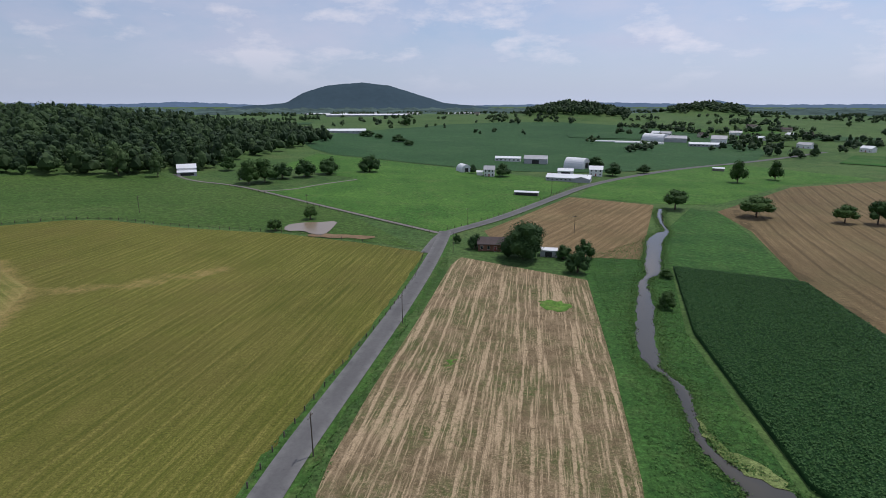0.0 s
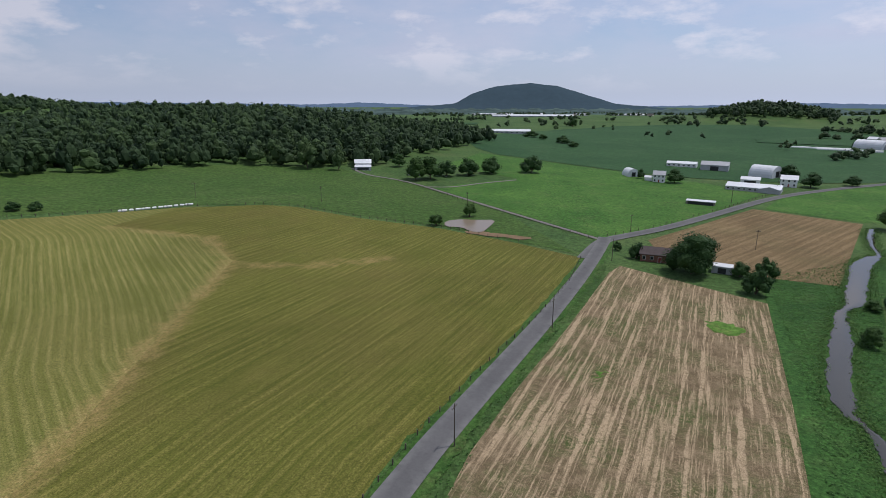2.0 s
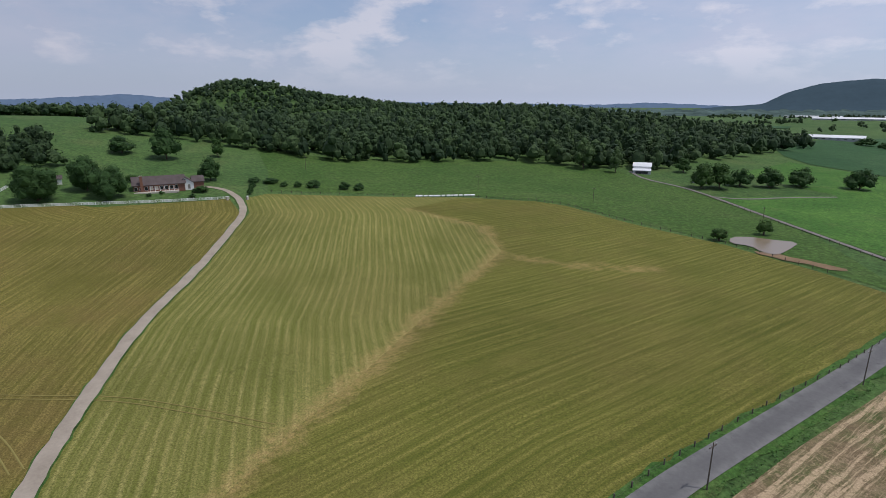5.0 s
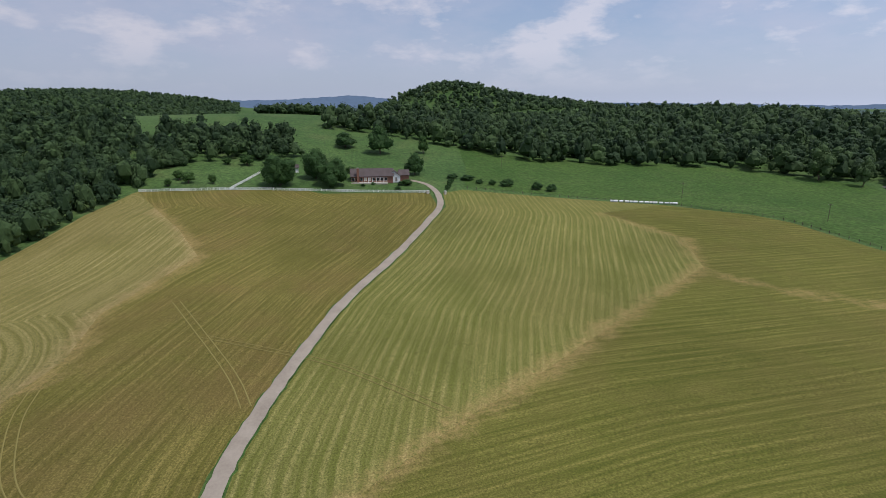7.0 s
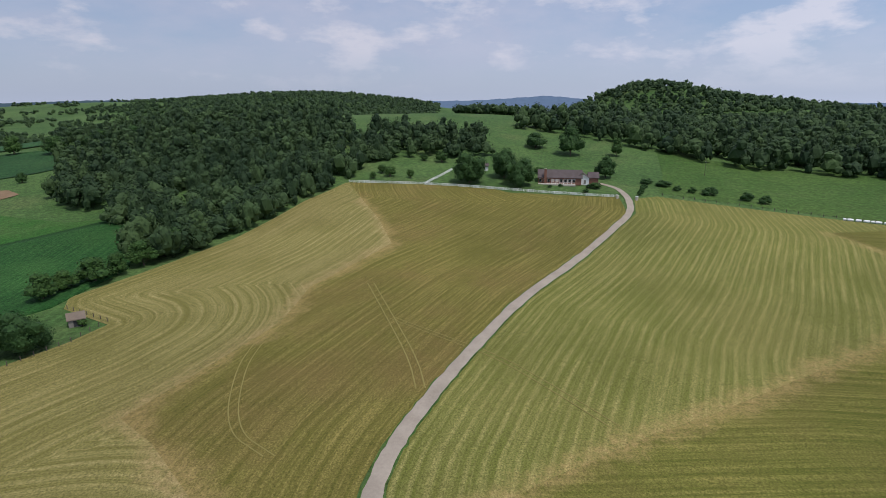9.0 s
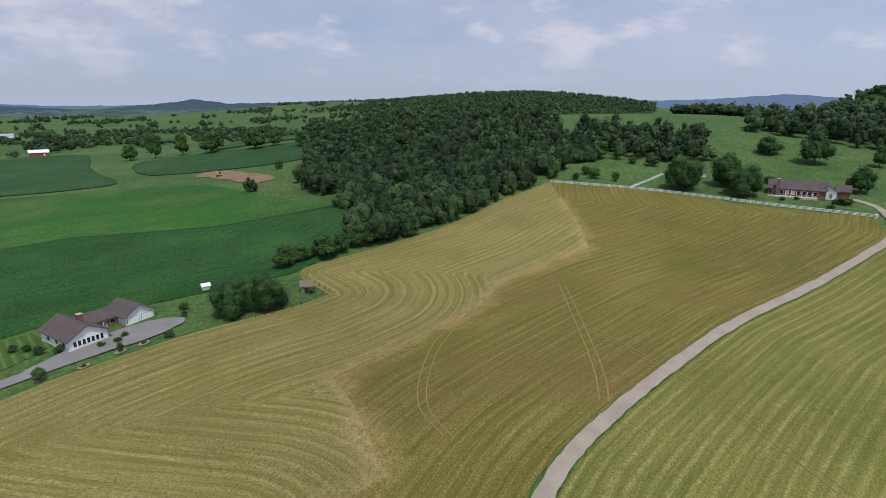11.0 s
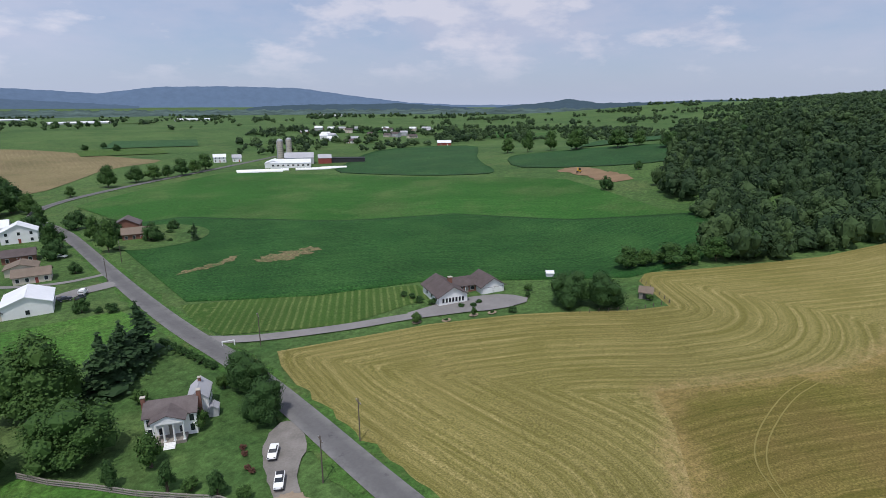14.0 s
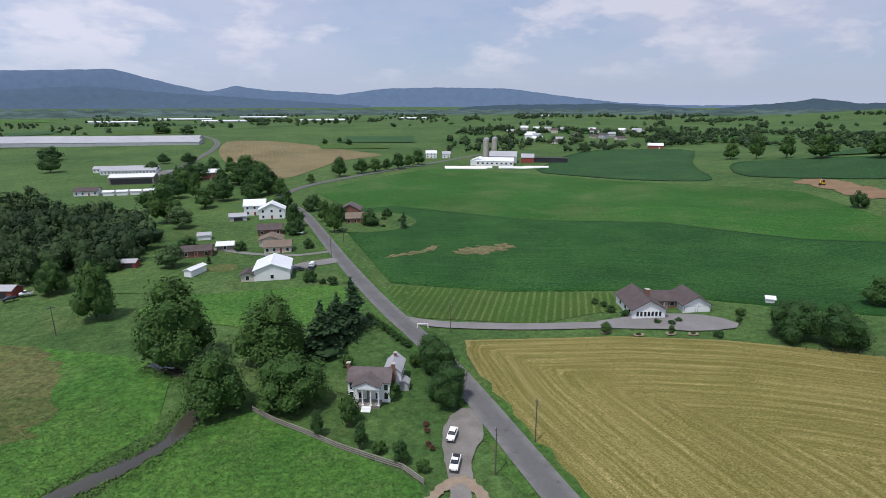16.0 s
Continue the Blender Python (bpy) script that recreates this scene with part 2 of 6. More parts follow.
STRAW = rows_mat("straw_field", (0.140, 0.098, 0.048), (0.290, 0.205, 0.110), 4.2, 0.2, 0.9, (0.110, 0.096, 0.042), 0.5, 0.02, 0.3, 2.2, 0.65, 0.0, None, 0.2, 0.38)
SOY = rows_mat("low_crop_rows", (0.014, 0.052, 0.012), (0.040, 0.104, 0.025), 1.9, 0.3, 0.9, (0.036, 0.092, 0.022), 0.5, 0.03, 0.2, 1.3, 0.95, 0.0, None, 0.22, 0.2)
SOY_LIGHT = rows_mat("young_crop_rows", (0.024, 0.084, 0.014), (0.050, 0.122, 0.025), 3.6, 0.2, 0.75, (0.085, 0.122, 0.040), 0.6, 0.014, 0.3, 1.0, 0.75, 0.0, None, 0.25, 0.15)
CORN = rows_mat("corn_rows", (0.010, 0.038, 0.010), (0.027, 0.072, 0.018), 1.9, 0.06, 0.9, None, 0.0, 0.02, 0.2, 2.0, 0.4)
CORN_FAR = rows_mat("far_corn_rows", (0.018, 0.056, 0.018), (0.044, 0.098, 0.032), 3.4, 0.2, 0.95, (0.050, 0.092, 0.030), 0.4, 0.02, 0.2, 0.7, 0.9, 0.0, None, 0.3, 0.35)
LAWN = rows_mat("striped_lawn", (0.040, 0.086, 0.016), (0.128, 0.165, 0.052), 2.2, 0.08, 0.9, (0.10, 0.115, 0.04), 0.15, 0.03, 0.0, 2.0, 0.5, 0.0, None, 0.3, 0.8)
WEEDY = land("weedy_grass", (0.050, 0.072, 0.020), (0.090, 0.095, 0.034), (0.11, 0.085, 0.04), 0.05, 1.8, 0.55, 0.5)
LILY = land("lily_leaves", (0.075, 0.11, 0.03), (0.15, 0.18, 0.065), (0.06, 0.09, 0.03), 0.3, 2.5, 0.6, 0.5)


def asphalt():
    m, nt, b = material("asphalt", 0.9, spec=0.15)
    p = position(nt)
    at = nt.nodes.new("ShaderNodeAttribute")
    at.attribute_name = "across"
    edge = ramp(nt, mathn(nt, "ABSOLUTE", at.outputs["Fac"]), 0.35, 0.95)
    f = mathn(nt, "ADD", mathn(nt, "MULTIPLY", noise_tex(nt, p, 0.14, 4), 0.6), mathn(nt, "MULTIPLY", noise_tex(nt, p, 1.6, 5, 0.7), 0.4))
    c = mixc(nt, ramp(nt, f, 0.33, 0.67), (0.094, 0.092, 0.092), (0.134, 0.131, 0.130))
    c = mixc(nt, mathn(nt, "MULTIPLY", edge, ramp(nt, noise_tex(nt, p, 0.4, 4), 0.3, 0.6)), c, (0.170, 0.166, 0.162))
    c = mixc(nt, mathn(nt, "MULTIPLY", ramp(nt, noise_tex(nt, p, 0.33, 5, 0.7), 0.64, 0.7), 0.5), c, (0.06, 0.058, 0.062))
    nt.links.new(c, b.inputs["Base Color"])
    bump(nt, b, noise_tex(nt, p, 6, 3), 0.2, 0.02)
    return m


ASPHALT = asphalt()
GRAVEL = plain("gravel", (0.245, 0.208, 0.165), (0.345, 0.297, 0.240), 1.6, 0.95, 0, 0.15, 0.5)
PULLOFF = plain("grey_gravel", (0.135, 0.125, 0.112), (0.225, 0.208, 0.19), 2.2, 0.95, 0, 0.15, 0.6)
TRACK = plain("flattened_hay", (0.18, 0.155, 0.05), (0.235, 0.20, 0.07), 0.7, 0.95, 0, 0.1, 0.4)
CONCRETE = plain("drive_concrete", (0.158, 0.152, 0.146), (0.215, 0.206, 0.20), 1.0, 0.9, 0, 0.15, 0.1)
WEED_MIX = land("stubble_weeds", (0.060, 0.130, 0.020), (0.088, 0.165, 0.030), (0.13, 0.125, 0.05), 0.16, 1.6, 0.5, 0.5)
WASH = land("washed_soil", (0.085, 0.082, 0.036), (0.150, 0.118, 0.064), (0.028, 0.080, 0.018), 0.19, 2.0, 0.6, 1.0)
DIRT = plain("bare_dirt", (0.155, 0.105, 0.062), (0.24, 0.165, 0.10), 0.8, 0.95, 0, 0.1, 0.5)
PALE_DIRT = plain("pale_dirt", (0.20, 0.155, 0.11), (0.30, 0.24, 0.175), 1.2, 0.95, 0, 0.1, 0.5)
WATER, _nt, _b = material("creek_water", 0.08, spec=0.5)
_b.inputs["Base Color"].default_value = (0.050, 0.046, 0.034, 1)
MUDWATER, _nt, _b = material("pond_water", 0.25, spec=0.4)
_b.inputs["Base Color"].default_value = (0.21, 0.165, 0.115, 1)
LEAF = foliage("leaf", (0.018, 0.050, 0.010), (0.054, 0.105, 0.021))
LEAF_DARK = foliage("dark_leaf", (0.018, 0.048, 0.012), (0.036, 0.078, 0.018))
NEEDLE = foliage("needles", (0.014, 0.036, 0.013), (0.030, 0.060, 0.020))
WOOD_LEAF = foliage("woodland_leaf", (0.011, 0.028, 0.010), (0.050, 0.086, 0.027), False, 0.74)
BARK = plain("bark", (0.07, 0.055, 0.04), (0.13, 0.10, 0.075), 4, 0.95, 0, 0.1, 0.5)
WHITE = plain("white_paint", (0.70, 0.70, 0.69), (0.80, 0.80, 0.79), 1.2, 0.6)
WHITE_METAL = plain("white_metal_roof", (0.60, 0.61, 0.63), (0.72, 0.73, 0.75), 0.6, 0.55)
GREY_METAL = plain("grey_metal_roof", (0.30, 0.30, 0.32), (0.40, 0.40, 0.42), 0.6, 0.55)
SHINGLE = plain("brown_shingle", (0.075, 0.060, 0.058), (0.112, 0.092, 0.09), 2.5, 0.95, 0, 0.15, 0.4)
TAN_SHINGLE = plain("tan_shingle", (0.145, 0.115, 0.09), (0.20, 0.16, 0.125), 2.5, 0.95, 0, 0.15, 0.4)
RUST = plain("worn_tin_roof", (0.075, 0.058, 0.056), (0.15, 0.128, 0.125), 0.8, 0.75, 0, 0.25, 0.2)
BRICK = plain("red_brick", (0.165, 0.075, 0.053), (0.235, 0.115, 0.08), 3, 0.9)
CREAM = plain("cream_siding", (0.50, 0.45, 0.36), (0.60, 0.54, 0.44), 1.5, 0.7)
GREY_SIDING = plain("grey_siding", (0.34, 0.35, 0.36), (0.44, 0.45, 0.46), 1.5, 0.7)
RED_PAINT = plain("barn_red", (0.20, 0.045, 0.035), (0.27, 0.065, 0.05), 1.5, 0.8)
DARK_METAL = plain("black_metal", (0.02, 0.02, 0.022), (0.035, 0.035, 0.04), 2, 0.5)
POLE_WOOD = plain("pole_wood", (0.075, 0.062, 0.05), (0.12, 0.10, 0.08), 5, 0.95)
GREY_WOOD = plain("weathered_wood", (0.17, 0.15, 0.13), (0.26, 0.24, 0.21), 4, 0.95)
CONC_SILO = plain("silo_concrete", (0.38, 0.34, 0.29), (0.48, 0.44, 0.38), 0.8, 0.9)
YELLOW = plain("machine_yellow", (0.55, 0.33, 0.02), (0.65, 0.40, 0.03), 2, 0.5)
RUBBER = plain("rubber", (0.015, 0.015, 0.015), (0.03, 0.03, 0.03), 5, 0.9)
GLASS, _nt, _b = material("window_glass", 0.08, spec=0.6)
_b.inputs["Base Color"].default_value = (0.02, 0.025, 0.03, 1)
CAR_WHITE, _nt, _b = material("white_car_paint", 0.25, spec=0.5)
_b.inputs["Base Color"].default_value = (0.78, 0.78, 0.77, 1)
CAR_DARK, _nt, _b = material("dark_car_paint", 0.3, spec=0.5)
_b.inputs["Base Color"].default_value = (0.03, 0.035, 0.05, 1)
FLOWER = plain("red_flowers", (0.06, 0.035, 0.02), (0.12, 0.045, 0.03), 6, 0.9)


# Far ranges: distance haze is painted into the base colour and emission.
def haze_ridge_mat(name, col, glow, spread=0.09, grain=0.02):
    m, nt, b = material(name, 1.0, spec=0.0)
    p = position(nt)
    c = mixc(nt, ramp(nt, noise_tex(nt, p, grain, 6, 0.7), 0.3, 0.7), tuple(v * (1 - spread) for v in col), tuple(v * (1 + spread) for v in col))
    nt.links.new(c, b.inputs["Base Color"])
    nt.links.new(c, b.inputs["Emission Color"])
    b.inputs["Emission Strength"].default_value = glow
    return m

# ---------------------------------------------------------------- shape of the land
HILLS = [(88, 560, 190, 50), (96, 640, 110, -13), (114, 550, 150, 17), (40, 800, 230, 41), (66.5, 1180, 95, 54), (58, 1180, 180, 52), (98, 1600, 350, 78),
         (118, 2100, 330, 50), (-13, 1350, 75, 26), (-25.5, 1610, 70, 20), (12, 1500, 500, 14), (-25, 1600, 500, 25), (150, 1500, 500, 20), (185, 1100, 300, 14)]


def polar(az, d):
    a = math.radians(az)
    return -d * math.sin(a), d * math.cos(a)


def hgt(x, y):
    """Height of the land at x, y; takes numbers or arrays."""
    z = 0.0
    for az, d, s, k in HILLS:
        cx, cy = polar(az, d)
        z = z + k * np.exp(-((x - cx) ** 2 + (y - cy) ** 2) / (2 * s * s))
    return z + 24 * np.clip((np.hypot(x, y) - 1500) / 3000, 0, 1)


def mesh_np(name, verts, faces, mat=None, smooth=False, attrs=None):
    """A mesh from arrays; faces: an array of n x 3 or n x 4 indices, or a list of such arrays."""
    me = bpy.data.meshes.new(name)
    groups = faces if isinstance(faces, list) else [faces]
    groups = [np.asarray(g, dtype=np.int32) for g in groups if len(g)]
    me.vertices.add(len(verts))
    me.vertices.foreach_set("co", np.ascontiguousarray(verts, dtype=np.float32).ravel())
    sizes = np.concatenate([np.full(len(g), g.shape[1], dtype=np.int32) for g in groups])
    me.loops.add(int(sizes.sum()))
    me.polygons.add(len(sizes))
    me.loops.foreach_set("vertex_index", np.concatenate([g.ravel() for g in groups]))
    me.polygons.foreach_set("loop_start", np.concatenate([[0], np.cumsum(sizes)[:-1]]).astype(np.int32))
    me.polygons.foreach_set("loop_total", sizes)
    me.polygons.foreach_set("use_smooth", np.full(len(sizes), smooth))
    for key, values in (attrs or {}).items():
        me.attributes.new(key, "FLOAT", "POINT").data.foreach_set("value", np.ascontiguousarray(values, dtype=np.float32))
    me.update(calc_edges=True)
    if mat:
        me.materials.append(mat)
    return me


def build_ground():
    rings, spokes = 225, 540
    r = np.concatenate([[0.5], 12 * (4950 / 12) ** (np.arange(rings) / (rings - 1))])
    a = np.arange(spokes) / spokes * 2 * math.pi
    x, y = np.outer(r, np.cos(a)), np.outer(r, np.sin(a))
    v = np.stack([x, y, hgt(x, y)], -1).reshape(-1, 3)
    i, j = np.meshgrid(np.arange(len(r) - 1), np.arange(spokes), indexing="ij")
    k = (j + 1) % spokes
    f = np.stack([i * spokes + j, (i + 1) * spokes + j, (i + 1) * spokes + k, i * spokes + k], -1).reshape(-1, 4)
    v = np.concatenate([v, [[0, 0, float(hgt(0, 0))]]])
    hub = np.stack([np.full(spokes, len(v) - 1), np.arange(spokes), (np.arange(spokes) + 1) % spokes], -1)
    return tagged(new("ground", mesh_np("ground", v, [f, hub], GRASS, True)), "rolling green farmland of grass and pasture", "ground", kind="structure")


build_ground()


def inside(px, py, poly):
    hit = np.zeros(len(px), bool)
    for (x0, y0), (x1, y1) in zip(poly, poly[1:] + poly[:1]):
        if y0 == y1:
            continue
        hit ^= ((y0 > py) != (y1 > py)) & (px < (x1 - x0) * (py - y0) / (y1 - y0) + x0)
    return hit


def along(px, py, line):
    """Distance of each point from a line of several stretches."""
    best = np.full(len(px), 1e9)
    for (x0, y0), (x1, y1) in zip(line, line[1:]):
        dx, dy = x1 - x0, y1 - y0
        t = np.clip(((px - x0) * dx + (py - y0) * dy) / (dx * dx + dy * dy), 0, 1)
        best = np.minimum(best, np.hypot(px - x0 - t * dx, py - y0 - t * dy))
    return best


def run_of(px, py, line):
    """How far along such a line each point lies."""
    best, run, done = np.full(len(px), 1e9), np.zeros(len(px)), 0.0
    for (x0, y0), (x1, y1) in zip(line, line[1:]):
        dx, dy = x1 - x0, y1 - y0
        ln = math.hypot(dx, dy)
        t = np.clip(((px - x0) * dx + (py - y0) * dy) / (ln * ln), 0, 1)
        far = np.hypot(px - x0 - t * dx, py - y0 - t * dy)
        run = np.where(far < best, done + t * ln, run)
        best = np.minimum(best, far)
        done += ln
    return run


def rounded(pts, times=2, closed=True):
    for _ in range(times):
        out = []
        pairs = list(zip(pts, pts[1:] + pts[:1])) if closed else list(zip(pts, pts[1:]))
        for (x0, y0), (x1, y1) in pairs:
            out += [(x0 * 0.75 + x1 * 0.25, y0 * 0.75 + y1 * 0.25), (x0 * 0.25 + x1 * 0.75, y0 * 0.25 + y1 * 0.75)]
        pts = out if closed else [pts[0]] + out + [pts[-1]]
    return pts


def resampled(pts, step, closed=True):
    out = []
    pairs = list(zip(pts, pts[1:] + pts[:1])) if closed else list(zip(pts, pts[1:]))
    for (x0, y0), (x1, y1) in pairs:
        n = max(1, int(math.hypot(x1 - x0, y1 - y0) / step))
        out += [(x0 + (x1 - x0) * i / n, y0 + (y1 - y0) * i / n) for i in range(n)]
    return out if closed else out + [pts[-1]]


from mathutils.geometry import delaunay_2d_cdt


def patch(name, poly, mat, label, category="field", step=5.0, lift=0.15, guide=None, kind="structure", smooth=1, ragged=0.0, skirt=False, seams=None):
    """A field or yard laid on the land as a sheet, its rows following the guide line."""
    rng = np.random.default_rng(len(name) * 7 + int(abs(poly[0][0])))
    edge = resampled(rounded(poly, smooth) if smooth else poly, step)
    if ragged:
        edge = [(x + rng.normal(0, ragged), y + rng.normal(0, ragged)) for x, y in edge]
    e = np.array(edge)
    gx, gy = np.meshgrid(np.arange(e[:, 0].min(), e[:, 0].max(), step), np.arange(e[:, 1].min(), e[:, 1].max(), step))
    gx, gy = gx.ravel() + step * 0.01, gy.ravel() + step * 0.013
    keep = inside(gx, gy, edge) & (along(gx, gy, edge + edge[:1]) > step * 0.45)
    pts = [Vector(p) for p in edge] + [Vector(p) for p in zip(gx[keep], gy[keep])]
    n = len(edge)
    vs, _, fs, _, _, _ = delaunay_2d_cdt(pts, [(i, (i + 1) % n) for i in range(n)], [], 1, 1e-4)
    v = np.array([(p.x, p.y) for p in vs])
    z = hgt(v[:, 0], v[:, 1]) + lift
    row = along(v[:, 0], v[:, 1], guide) if guide else np.zeros(len(v))
    run = run_of(v[:, 0], v[:, 1], guide) if guide else np.zeros(len(v))
    seam = np.min([along(v[:, 0], v[:, 1], q) for q in seams], axis=0) if seams else np.full(len(v), 99.0)
    v3 = np.column_stack([v, z])
    f = np.array([tuple(q) for q in fs if len(q) == 3])
    a, b, c = v[f[:, 0]], v[f[:, 1]], v[f[:, 2]]
    flip = (b[:, 0] - a[:, 0]) * (c[:, 1] - a[:, 1]) - (b[:, 1] - a[:, 1]) * (c[:, 0] - a[:, 0]) < 0
    f[flip] = f[flip][:, ::-1]
    faces = [f]
    if skirt:
        low = v3[:n].copy()
        low[:, 2] -= lift + 0.3
        k = len(v3)
        v3, row, seam = np.concatenate([v3, low]), np.concatenate([row, row[:n]]), np.concatenate([seam, seam[:n]])
        run = np.concatenate([run, run[:n]])
        i = np.arange(n)
        faces.append(np.stack([i, (i + 1) % n, k + (i + 1) % n, k + i], -1))
    return tagged(new(name, mesh_np(name, v3, faces, mat, True, {"row": row, "run": run, "seam": seam})), label, category, kind=kind)


def ribbon(name, line, width, mat, label, category, lift=0.25, step=3.0, kind="structure", widths=None, ragged=0.0):
    """A road, lane or stream laid on the land along a line."""
    rng = np.random.default_rng(len(line))
    fine = resampled(rounded(line, 3, False), step, False)
    p = np.array(fine)
    d = np.gradient(p, axis=0)
    d /= np.linalg.norm(d, axis=1)[:, None] + 1e-9
    nrm = np.column_stack([-d[:, 1], d[:, 0]])
    w = np.full(len(p), width / 2)
    if widths:
        w = np.interp(run_of(p[:, 0], p[:, 1], line), np.concatenate([[0], np.cumsum([math.dist(a, b) for a, b in zip(line, line[1:])])]), widths) / 2
    cols = np.linspace(-1, 1, 9)
    v, ac = [], []
    for c in cols:
        ac.append(np.full(len(p), c))
        q = p + nrm * (w * c)[:, None]
        if ragged and abs(c) == 1:
            q = q + nrm * rng.normal(0, ragged, len(q))[:, None]
        v.append(np.column_stack([q, hgt(q[:, 0], q[:, 1]) + lift + 0.06 * (1 - c * c)]))
    n = len(p)
    v = np.concatenate(v)
    i, j = np.meshgrid(np.arange(len(cols) - 1), np.arange(n - 1), indexing="ij")
    f = np.stack([i * n + j, (i + 1) * n + j, (i + 1) * n + j + 1, i * n + j + 1], -1).reshape(-1, 4)[:, ::-1]
    return tagged(new(name, mesh_np(name, v, f, mat, True, {"across": np.concatenate(ac)})), label, category, kind=kind)


# ---------------------------------------------------------------- roads, lanes and water
ROAD = [(1, 241), (0, 228), (-5, 190), (-11, 154), (-17, 122), (-25, 82), (-27, 69), (-34, 20), (-38, -20), (-37, -50), (-35, -68), (-33, -92), (-30, -118),
        (-23, -149), (-16, -199), (-8, -270), (-4, -300), (4, -330)]
ribbon("verge", ROAD, 9.0, VERGE, "bright green grass verges along the road", "verge", 0.17, ragged=0.5)
ribbon("road", ROAD, 5.5, ASPHALT, "grey asphalt country road with worn wheel tracks", "road", 0.36)
ribbon("road", [(-6, 205), (-1, 232), (4, 241), (28, 268), (59, 315), (102, 380), (150, 426), (211, 474), (300, 520), (420, 600)], 6.0, ASPHALT, "asphalt country road running to the farms", "road", 0.3)
ribbon("road", [(-8, -268), (-2, -310), (10, -345), (2, -385), (-40, -430), (-110, -485), (-200, -560)], 5.5, ASPHALT, "narrow grey road round the crop field", "road", 0.3)
LANE = [(0, 236), (-49, 279), (-109, 329), (-136, 347), (-166, 353), (-185, 372)]
ribbon("farm_lane", LANE, 2.4, PULLOFF, "pale gravel lane beside the pasture", "lane", 0.3)
ribbon("farm_lane", [(-113, 331), (-96, 338), (-84, 360), (-62, 386)], 2.4, PULLOFF, "curved gravel drive below round trees", "lane", 0.28)
DRIVE = [(-36, -10), (-55, -8), (-72, -5), (-82, -2), (-98, 6), (-117, 17), (-144, 34), (-174, 60), (-203, 82), (-229, 102), (-251, 110), (-270, 112), (-281, 104), (-283, 92)]
ribbon("gravel_driveway", DRIVE, 3.7, VERGE, "green grass edging of the long driveway", "verge", 0.24, ragged=0.25)
ribbon("gravel_driveway", DRIVE, 3.1, GRAVEL, "long pale gravel driveway climbing through the hay field", "driveway", 0.36, ragged=0.12)
# each point: x, y and the water's width
CREEK_RUN = [(121, 296, 2.0), (113, 276, 2.6), (108, 260, 1.8), (105, 245, 1.4), (100, 240, 5.0), (91, 225, 6.4), (84, 207, 5.6), (78, 192, 5.6), (74.6, 182, 4.6), (70, 176, 1.6), (67, 172, 2.6), (63, 159, 4.0), (59, 147, 5.2), (52, 128, 4.8),
             (49, 116, 4.0), (48.4, 111.4, 2.2), (49.7, 108, 1.2), (50.6, 103, 2.4), (49.6, 98, 2.4), (48, 92, 2.0), (46.2, 86, 1.7)]
CREEK_RUN += [(46.2, 82, 1.9), (47, 78, 2.5), (48, 74.5, 3.6), (51, 70.5, 8.0), (52, 40, 4.0), (44, 0, 4.0), (41, -50, 4.0), (41, -82, 4.2), (37.6, -84.5, 4.0), (32, -88, 3.6), (28.6, -90.6, 3.0), (24.7, -94, 3.0), (22.6, -100, 4.2),
              (21.3, -105, 4.0), (21.7, -113, 3.0), (23.6, -118.7, 2.6), (30, -123.5, 3.0), (35.4, -128, 2.0)]
CREEK = [(x, y) for x, y, w in CREEK_RUN]
CREEK_WIDTHS = [w for x, y, w in CREEK_RUN]
ribbon("creek", CREEK, 4.0, WATER, "grey-brown creek with wide pools between grassy banks", "creek", 0.3, 1.5, widths=CREEK_WIDTHS, ragged=0.3)
patch("pond", [(-74, 246), (-68, 252.5), (-60, 254), (-51, 258), (-51, 243), (-52, 230), (-58, 231), (-63, 237), (-71, 235)], MUDWATER, "shallow muddy brown farm pond", "pond", 3, 0.42, smooth=1)
patch("pond_bank", [(-60, 231), (-52, 233), (-46, 232.4), (-30, 230), (-30, 226), (-43, 225.5), (-60, 228)], DIRT, "trodden bare earth round the pond", "bank", 3, 0.3, smooth=2, ragged=0.6)

# ---------------------------------------------------------------- fields
ROADSIDE = [(-30.5, 69), (-28.5, 82), (-25, 99), (-21, 118), (-15, 142), (-9, 176), (-7, 206)]
CREST = [(-34, 219), (-72, 232), (-115, 236), (-155, 244), (-172, 240), (-202, 213), (-235, 161), (-258, 128)]
# the line where two directions of mowing meet
SEAM = [(-60, 2), (-71, 22), (-81, 44), (-86, 58), (-101, 93), (-126, 155), (-154, 177), (-199, 170)]
SEAM_2 = [(-50, -40), (-68, -30), (-85, -44), (-93, -53), (-112, -43), (-133, -32), (-157, -28), (-195, -4), (-226, -10), (-255, -19)]
SEAMS = [SEAM, SEAM_2, [(-123, 152), (-94, 165), (-76, 180)]]
patch("hay_field", ROADSIDE[:] + CREST[:5] + [(-202, 213), (-199, 172), (-154, 177), (-126, 155), (-101, 93), (-86, 58), (-81, 44), (-71, 22), (-60, 2), (-36, 0), (-33, 40)], HAY_FLAT,
      "mown olive hay field with faint rows along the road", "field", 5, 0.12, [(-33, 0), (-30, 69), (-21, 118), (-5, 206), (10, 260)], smooth=0, seams=SEAMS)
